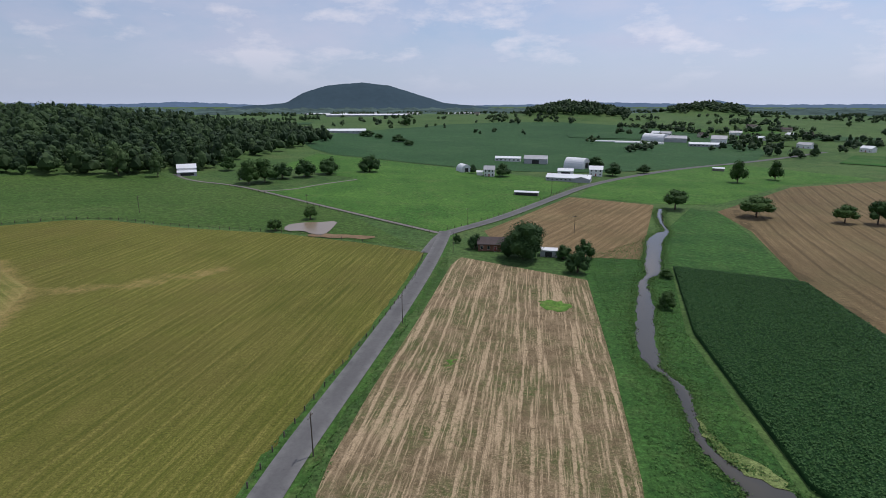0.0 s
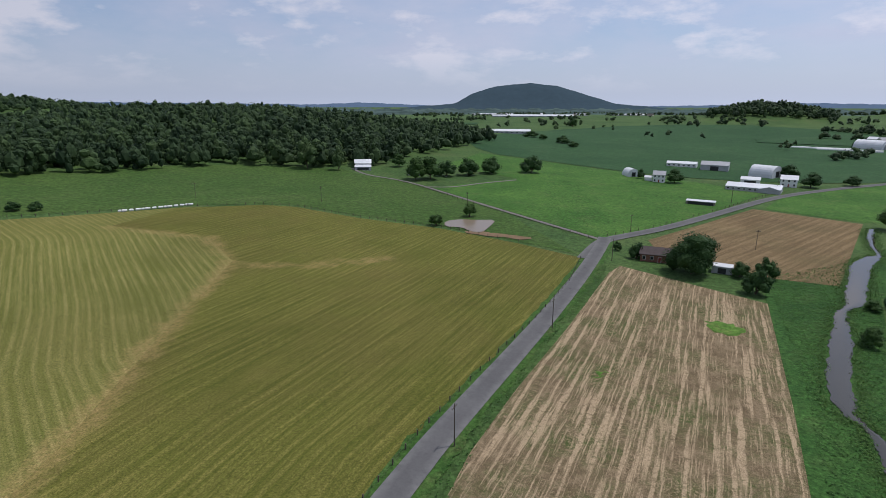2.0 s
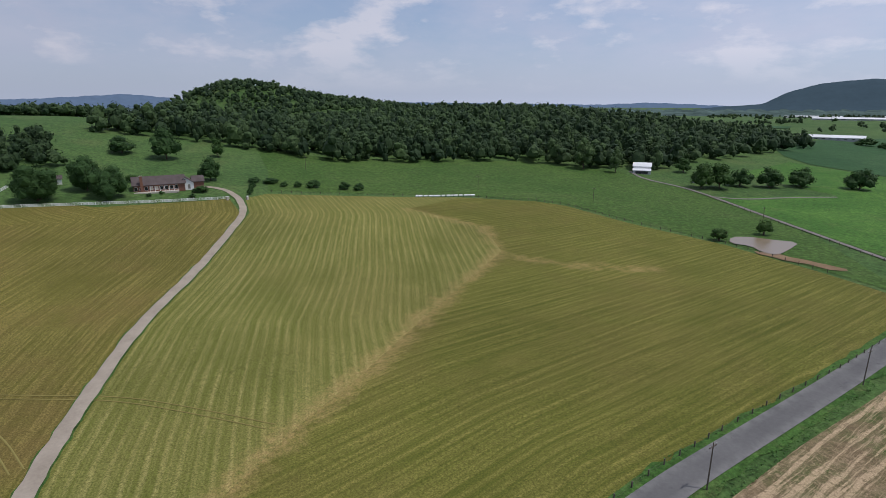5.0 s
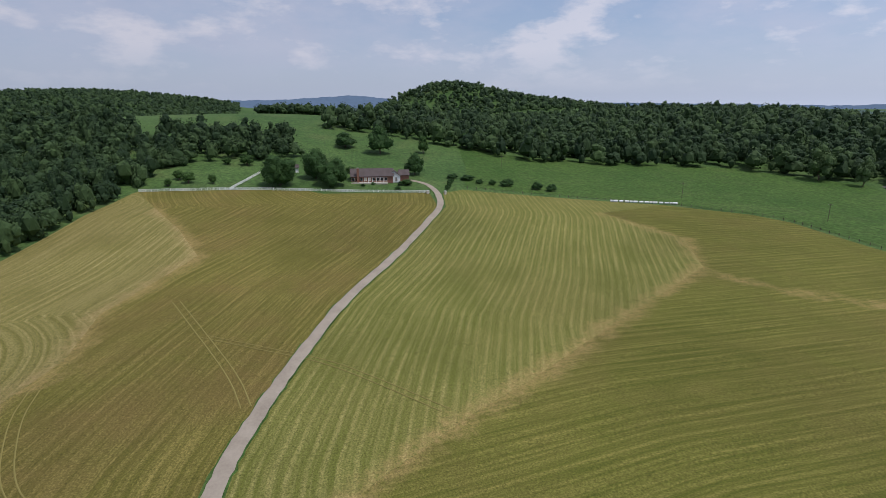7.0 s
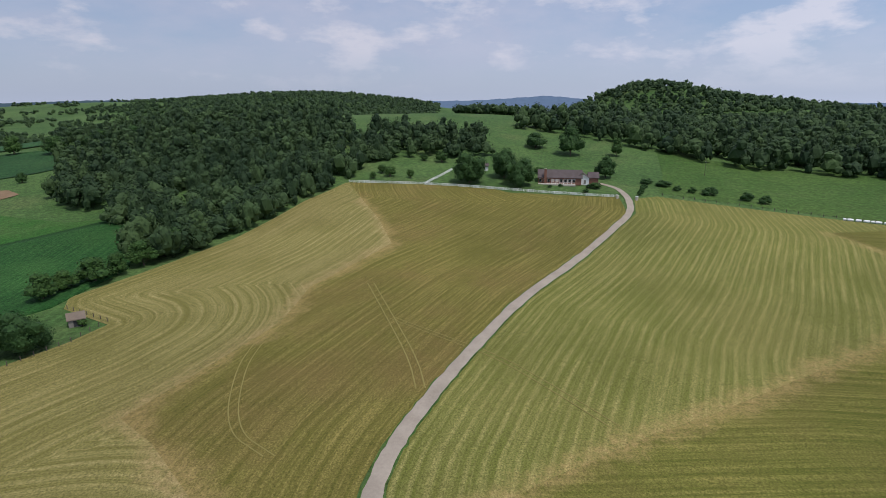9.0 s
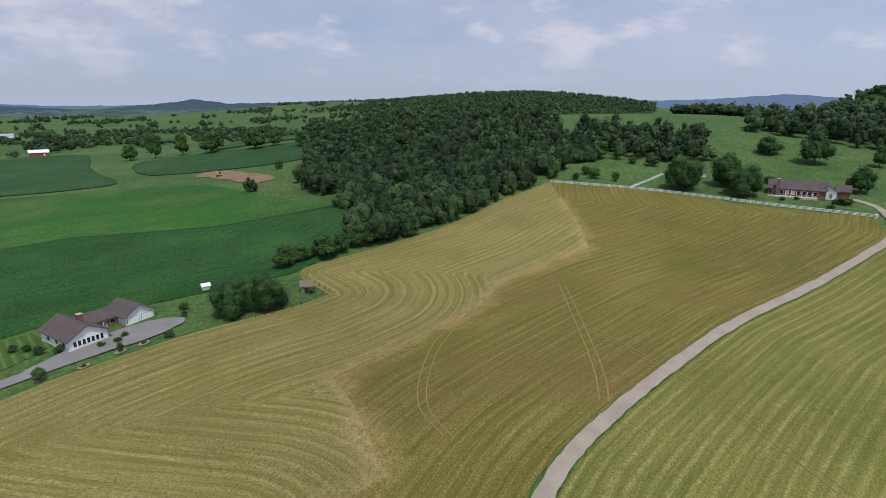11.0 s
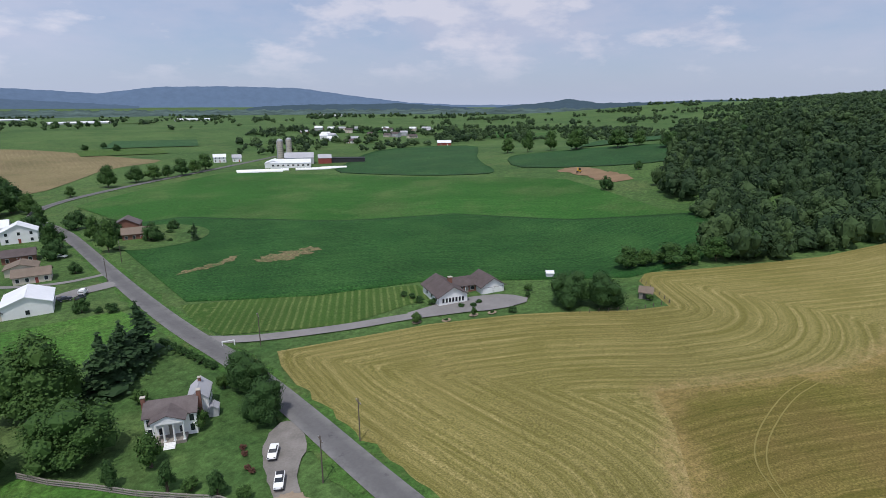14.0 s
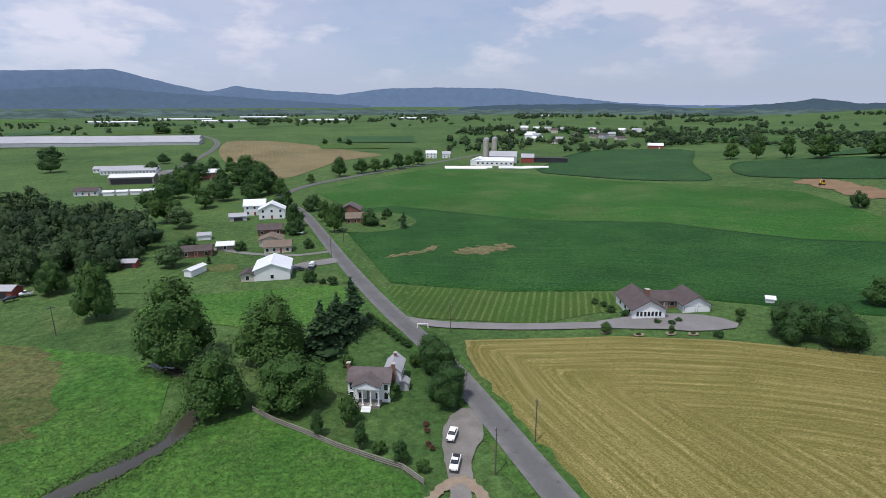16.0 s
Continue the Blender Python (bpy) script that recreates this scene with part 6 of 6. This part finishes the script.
for i in range(22):
    az, d = rng.uniform(-38, -20) if i % 2 else rng.uniform(-8, 14), rng.uniform(750, 1100) if i % 2 else rng.uniform(1700, 2300)
    x, y = polar(az, d)
    house(x, y, float(az + rng.uniform(-40, 40)), rng.uniform(11, 18), 9, 4.2, 2.4, (WHITE, CREAM, WHITE)[i % 3], (WHITE_METAL, SHINGLE, GREY_METAL)[i % 3], ("white", "cream", "white")[i % 3] + " house far off on the plain", wins=3, group="far plain houses", sides=False)

# ---------------------------------------------------------------- vehicles and yard things
car(-24.2, -81.2, 61, "white saloon car parked on gravel", CAR_WHITE)
car(-22.4, -73.4, 64, "small white pickup parked on gravel", CAR_WHITE, "pickup")
car(-4.5, -196, 250, "white van parked before the workshop", CAR_WHITE, "van")
car(0.5, -193, 190, "dark car parked before the workshop", CAR_DARK)
car(-3.5, -191, 235, "dark pickup parked before the workshop", CAR_DARK, "pickup")
car(-1, -250, 160, "pale car beside the bungalow", CAR_WHITE)


def excavator(x, y, rot):
    ob = thing("excavator", x, y, rot, "yellow tracked excavator on bare earth", "excavator")
    for s in (-1, 1):
        part("track", box(-1.8, 1.8, s * 1.2 - 0.28, s * 1.2 + 0.28, 0, 0.85, bevel=0.2), RUBBER, ob)
    cabin = part("body", box(-1.9, 1.0, -1.2, 1.2, 0.9, 1.9, bevel=0.12), YELLOW, ob)
    part("cab", box(-0.2, 1.1, 0.15, 1.1, 1.85, 3.0, bevel=0.08), GLASS, cabin)
    part("boom", tube((0.8, -0.3, 1.6), (3.4, -0.3, 4.0), 0.28, 0.2, 6), YELLOW, ob)
    part("arm", tube((3.4, -0.3, 4.0), (5.0, -0.3, 1.8), 0.2, 0.15, 6), YELLOW, ob)
    part("bucket", box(4.7, 5.5, -0.8, 0.2, 0.9, 1.8, bevel=0.15), DARK_METAL, ob)


excavator(-287, -235, 30)
for x, y in [(-252.5, 104.5), (-249.5, 113)]:
    ob = thing("gate_pillar", x, y, 10, "white stone gate pillar at the driveway", "pillar", "gate pillars")
    part("pillar", box(-0.5, 0.5, -0.5, 0.5, -0.4, 1.7, bevel=0.05), CONC_SILO, ob)
    part("cap", box(-0.62, 0.62, -0.62, 0.62, 1.7, 1.9, bevel=0.04), WHITE, ob)
grow("shrub", [(-262, 92, 4.0, 2.2), (-270, 96, 3.4, 2.4), (-273, 82, 3.0, 1.8), (-271, 76, 3.0, 1.8), (-258, 118, 3.6, 2.6), (-262, 121, 3.4, 2.6), (-266, 123, 3.6, 2.6)], "clipped shrub beside the hill house drive", "shrub", "shrubs by the hill house")
shed(90, -192, 165, 7, 5, 2.6, 1.0, RED_PAINT, GREY_METAL, "small red shed in a cluttered yard", opening=0.5)
car(84, -190, 20, "white pickup parked beside the red shed", CAR_WHITE, "pickup")
car(87, -186, 40, "dark car parked beside the red shed", CAR_DARK)
shed(-129, -115, 142, 2.2, 2.0, 1.6, 0.5, WHITE, WHITE_METAL, "small white pump shed by the crop edge", name="shed")
shed(-136, -84, 120, 3.6, 3.0, 2.0, 1.2, GREY_WOOD, TAN_SHINGLE, "small tan-roofed garden shed", opening=0.4)
fence("yard_fence", [(-146, -92), (-137, -77), (-126, -80), (-113, -89)], "dark low wire fence round the yard corner", POLE_WOOD, 2.6, 1.2, 2, wire=True)
for x, y, r in [(-30.5, -130.5, 168)]:
    ob = thing("gate_frame", x, y, r, "low white wooden frame beside the drive", "gate")
    for a in (-1.4, 1.4):
        part("post", box(a - 0.12, a + 0.12, -0.12, 0.12, -0.3, 1.3), WHITE, ob)
    part("beam", box(-1.5, 1.5, -0.1, 0.1, 1.3, 1.5), WHITE, ob)
fence("board_fence", FENCE, "white board fence along the hill", WHITE, 2.5, 1.35, 3)
fence("board_fence", [(-277, 12), (-282, 15), (-291, 21), (-304, 29)], "white board fence running up the hill", WHITE, 2.5, 1.35, 3)
fence("rail_fence", [(11, -101), (7, -96), (1, -90), (-4, -84.5), (-10, -79), (-14, -75.5), (-16.5, -71)], "grey weathered wooden rail fence", GREY_WOOD, 2.4, 1.2, 3)
fence("roadside_fence", [(-31.5, 62), (-29.2, 80), (-26, 97), (-21.8, 117), (-16, 141), (-9.5, 176), (-7.5, 204)], "dark post and wire fence along the road", POLE_WOOD, 4.2, 1.25, 2, wire=True, post_w=0.2)
fence("pasture_fence", [(-34, 221), (-72, 234), (-115, 238), (-155, 246), (-173, 242), (-204, 215), (-237, 163), (-258, 130)], "dark post and wire fence at the field edge", POLE_WOOD, 4.5, 1.3, 2, wire=True, post_w=0.18)
fence("lane_fence", [(-6, 238), (-51, 276), (-108, 324), (-136, 342)], "dark post and wire fence along the lane", POLE_WOOD, 5, 1.3, 2, wire=True, post_w=0.18)
fence("meadow_fence", [(2, 244), (26, 272), (56, 318), (96, 380)], "dark post and wire fence along the road", POLE_WOOD, 5, 1.3, 2, wire=True, post_w=0.18)
for x, y, r in [(-22, 79, 80), (-11, 136, 75), (4, 206, 70), (12, 255, 45), (-38, -76, 85), (-37, -126, 85), (63, -153, 20), (-28.2, -70, 85), (-12, -206, 80), (-19, -230, 80), (70, 345, 40), (106, 396, 40), (-150, 262, 60), (-72, 282, 45), (60, 240, 10), (-210, 235, 30), (-300, 175, 0)]:
    utility_pole(x, y, r)
for i in range(24):
    f = (i + 0.25 * math.sin(i * 2.7)) / 23
    x, y = -215.9 + 15.1 * f, 192.1 + 29.5 * f
    ob = thing("hay_bale", x, y, 62 + (i * 37 % 11 - 5), "white plastic-wrapped round hay bale on grass", "hay bale", "row of wrapped bales", z=float(hgt(x, y)) + 0.55)
    bm = tube((-0.62, 0, 0), (0.62, 0, 0), 0.55, 0.55, 14)
    bmesh.ops.bevel(bm, geom=[e for e in bm.edges if len(e.link_faces) == 2 and any(len(f2.verts) > 4 for f2 in e.link_faces)], offset=0.14, segments=2, affect="EDGES")
    part("wrap", bm, WHITE, ob)
for x, y in [(-20.3, -84.5), (-20.6, -86.5), (-19.6, -80.5), (-19.9, -79.2)]:
    b = place(KINDS["shrub"], x, y, 0.62, x, "low reddish flowering shrub by the gravel", "shrub", "flower bed shrubs")
    for ch in b.children:
        if ch.name.startswith("crown"):
            ch.data = ch.data.copy()
            ch.data.materials[0] = FLOWER

# ---------------------------------------------------------------- rows of leaves in the near corn, grass along the creek


def scatter(name, poly, count, size, z0, z1, mat, label, seed, upright=0.2, clear=None, width=2.6):
    rng = np.random.default_rng(seed)
    p = np.array(poly, float)
    x, y = rng.uniform(p[:, 0].min(), p[:, 0].max(), count * 3), rng.uniform(p[:, 1].min(), p[:, 1].max(), count * 3)
    keep = inside(x, y, list(poly))
    if clear:
        keep &= along(x, y, clear) > width
    x, y = x[keep][:count], y[keep][:count]
    c = np.column_stack([x, y, hgt(x, y) + rng.uniform(z0, z1, len(x))])
    n = rng.normal(0, 0.35, (len(x), 3))
    n[:, 2] = abs(n[:, 2]) + upright
    n /= np.linalg.norm(n, axis=1)[:, None]
    v, q = leaf_cards(rng, c, n, size)
    tint = np.repeat(rng.uniform(0, 1, len(x)), 4)
    tagged(new(name, mesh_np(name, v, q, mat, False, {"tint": tint})), label, "plants", kind="stuff")


CORN_LEAF = foliage("corn_leaf", (0.020, 0.064, 0.014), (0.046, 0.108, 0.026), False)
GRASS_LEAF = foliage("tall_grass_leaf", (0.034, 0.092, 0.017), (0.066, 0.142, 0.028), False)
scatter("corn_leaves", CORN_POLY, 60000, 0.24, 0.92, 1.35, CORN_LEAF, "arching corn leaves over the field", 3, 0.6)
scatter("tall_grass", [(55, 202), (100, 240), (84, 190), (64, 131), (60, 102), (56, 72), (60, 45), (30, 45), (34, 74), (42, 112), (51, 172)], 16000, 0.22, 0.08, 0.35, GRASS_LEAF, "tall grass and weeds on the creek banks", 4, 0.5, CREEK, 3.2)
scatter("tall_grass", [(14, -100), (-16, -69), (-10, -58), (20, -50), (60, -70), (60, -120), (40, -115), (24, -96)], 20000, 0.18, 0.06, 0.28, GRASS_LEAF, "tall meadow grass by the creek", 6, 0.5, CREEK, 2.8)
BANK_LEAF = foliage("bank_weed_leaf", (0.036, 0.088, 0.016), (0.080, 0.150, 0.032), False)


def bank_weeds(line, gap, seed):
    """Clumps of weeds hanging over both edges of the stream."""
    rng = np.random.default_rng(seed)
    pts = np.array(resampled(rounded(line, 3, False), gap, False))
    d = np.gradient(pts, axis=0)
    d /= np.linalg.norm(d, axis=1)[:, None] + 1e-9
    nrm = np.column_stack([-d[:, 1], d[:, 0]])
    half = np.interp(run_of(pts[:, 0], pts[:, 1], line), np.concatenate([[0], np.cumsum([math.dist(a, b) for a, b in zip(line, line[1:])])]), CREEK_WIDTHS) / 2
    C = []
    for side in (-1, 1):
        for _ in range(26):
            off = side * (rng.gamma(2.0, 0.6, len(pts)) + half + 0.5 * np.sin(np.arange(len(pts)) * 0.21 + side) ** 3)
            q = pts + nrm * off[:, None] + rng.normal(0, gap * 0.5, pts.shape)
            C.append(np.column_stack([q, hgt(q[:, 0], q[:, 1]) + rng.uniform(0.12, 0.6, len(q))]))
    c = np.concatenate(C)
    n = rng.normal(0, 0.4, c.shape)
    n[:, 2] = abs(n[:, 2]) + 0.4
    n /= np.linalg.norm(n, axis=1)[:, None]
    v, q = leaf_cards(rng, c, n, 0.2)
    tagged(new("bank_weeds", mesh_np("bank_weeds", v, q, BANK_LEAF, True, {"tint": np.repeat(rng.uniform(0, 1, len(c)), 4)})), "weeds hanging over the creek edges", "plants", kind="stuff")


bank_weeds(CREEK, 0.8, 9)
scatter("roadside_weeds", [(-8, 190), (3, 200), (-2, 160), (-9, 136), (-18, 82), (-20, 60), (-24, 60), (-21, 82), (-12, 136)], 5000, 0.2, 0.1, 0.4, GRASS_LEAF, "weeds between road and stubble", 7, 0.4, ROAD, 3.6)
scatter("roadside_weeds", [(-32, 60), (-30, 82), (-22, 118), (-10, 176), (-8, 206), (-5, 206), (-7.5, 176), (-14, 142), (-20, 118), (-28, 82), (-30, 60)], 4000, 0.2, 0.1, 0.4, GRASS_LEAF, "long grass under the roadside fence", 8, 0.4, ROAD, 3.6)

# ---------------------------------------------------------------- mountains on the horizon, haze painted into glowing colours


def ridge(name, a0, a1, dist, skyline, mat, label, rough=0.05, seed=0, depth=380):
    """A far range: its skyline as (direction, rise in degrees) pairs."""
    cols, rows = int((a1 - a0) * 6), 8
    az = np.linspace(a0, a1, cols)
    el = np.interp(az, [q[0] for q in skyline], [q[1] for q in skyline])
    kernel = np.hanning(9) / np.hanning(9).sum()
    el = np.convolve(np.pad(el, 4, mode="edge"), kernel, mode="valid")
    el = el + rough * (0.5 * np.sin(az * 2.9 + seed) + 0.3 * np.sin(az * 7.3 + 1 + seed) + 0.2 * np.sin(az * 23.1))
    top = 60 + dist * np.tan(np.radians(el))
    v = []
    for r in range(rows):
        s = r / (rows - 1)
        d = dist - depth * (1 - s)
        q = np.array([polar(a, d) for a in az])
        g = hgt(q[:, 0], q[:, 1]) - 3
        v.append(np.column_stack([q, g + np.maximum(top - g, 1) * (s * s * (3 - 2 * s)) ** 0.9]))
    v = np.concatenate(v)
    i, j = np.meshgrid(np.arange(rows - 1), np.arange(cols - 1), indexing="ij")
    f = np.stack([i * cols + j, i * cols + j + 1, (i + 1) * cols + j + 1, (i + 1) * cols + j], -1).reshape(-1, 4)
    tagged(new(name, mesh_np(name, v, f, mat, True)), label, "mountains", kind="structure")


# The blue tones are aerial haze put into colour and glow, not foliage.
FAR_HAZE_PAINT = haze_ridge_mat("far_painted_haze", (0.064, 0.092, 0.138), 0.8)
MID_HAZE_PAINT = haze_ridge_mat("mid_painted_haze", (0.050, 0.073, 0.105), 0.7)
PLAIN_HAZE_PAINT = haze_ridge_mat("plain_painted_haze", (0.050, 0.072, 0.068), 0.6, 0.5, 0.012)
NEAR_HAZE_PAINT = haze_ridge_mat("near_painted_haze", (0.034, 0.052, 0.066), 0.7)
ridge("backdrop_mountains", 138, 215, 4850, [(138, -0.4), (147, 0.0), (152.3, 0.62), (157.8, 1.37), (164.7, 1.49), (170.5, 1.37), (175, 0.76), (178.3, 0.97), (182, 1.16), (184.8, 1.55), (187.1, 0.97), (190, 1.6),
      (192.2, 2.15), (194.7, 2.85), (198.8, 2.64), (202.5, 2.47), (215, 2.0)], FAR_HAZE_PAINT, "long mountain range on the horizon, blue haze painted in", 0.03, 0, 300)
ridge("backdrop_foothills", 172, 215, 4450, [(172, -0.3), (180.5, 0.21), (184.7, 0.52), (190.5, 0.85), (197, 1.4), (202.8, 0.96), (215, 0.8)], MID_HAZE_PAINT, "foothills below the mountains, blue-green haze painted in", 0.04, 7, 300)
# Added low ridge with painted, glowing haze; hides the green ground behind it.
ridge("backdrop_plain", -60, 215, 2720, [(-60, -0.5), (-30, -0.55), (-10, -0.62), (20, -0.62), (60, -0.5), (100, -0.55), (118, -0.5), (140, -0.62), (165, -0.7), (190, -0.62), (215, -0.6)], PLAIN_HAZE_PAINT, "added ridge painted as the hazy far edge of the plain", 0.12, 11, 420)
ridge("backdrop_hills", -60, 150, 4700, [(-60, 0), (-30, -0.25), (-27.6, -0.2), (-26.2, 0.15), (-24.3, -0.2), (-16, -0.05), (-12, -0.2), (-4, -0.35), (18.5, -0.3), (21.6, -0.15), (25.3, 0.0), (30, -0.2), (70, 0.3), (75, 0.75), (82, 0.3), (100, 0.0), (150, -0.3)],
      FAR_HAZE_PAINT, "low hills on the horizon, blue haze painted in", 0.04, 2)
ridge("backdrop_hill", -6, 22, 3800, [(-6, -0.7), (-3.8, -0.43), (-0.3, -0.15), (2.5, 0.69), (5.4, 1.57), (8.2, 1.88), (11.5, 1.59), (13.8, 0.94), (15.8, -0.14), (19.7, -0.4), (22, -0.7)], NEAR_HAZE_PAINT, "wooded dome-shaped hill beyond the plain", 0.025, 4)
ridge("backdrop_hill", 104, 140, 3600, [(104, 0.1), (113.4, 0.16), (116.8, 0.27), (122.6, 0.05), (127.8, -0.06), (130.7, 0.36), (133, 0.0), (136.3, -0.28), (140, -0.8)], NEAR_HAZE_PAINT, "wooded pointed hills far off", 0.05, 5)
ridge("backdrop_hill", 136, 164, 2900, [(136, -0.9), (142.2, -0.4), (148.2, -0.05), (150.5, -0.15), (157.4, -0.2), (162, -0.4), (164, -0.9)], NEAR_HAZE_PAINT, "dark low wooded hill far off", 0.04, 6)


for kind in SPARE:
    for o in [*kind.children_recursive, kind]:
        bpy.data.objects.remove(o)
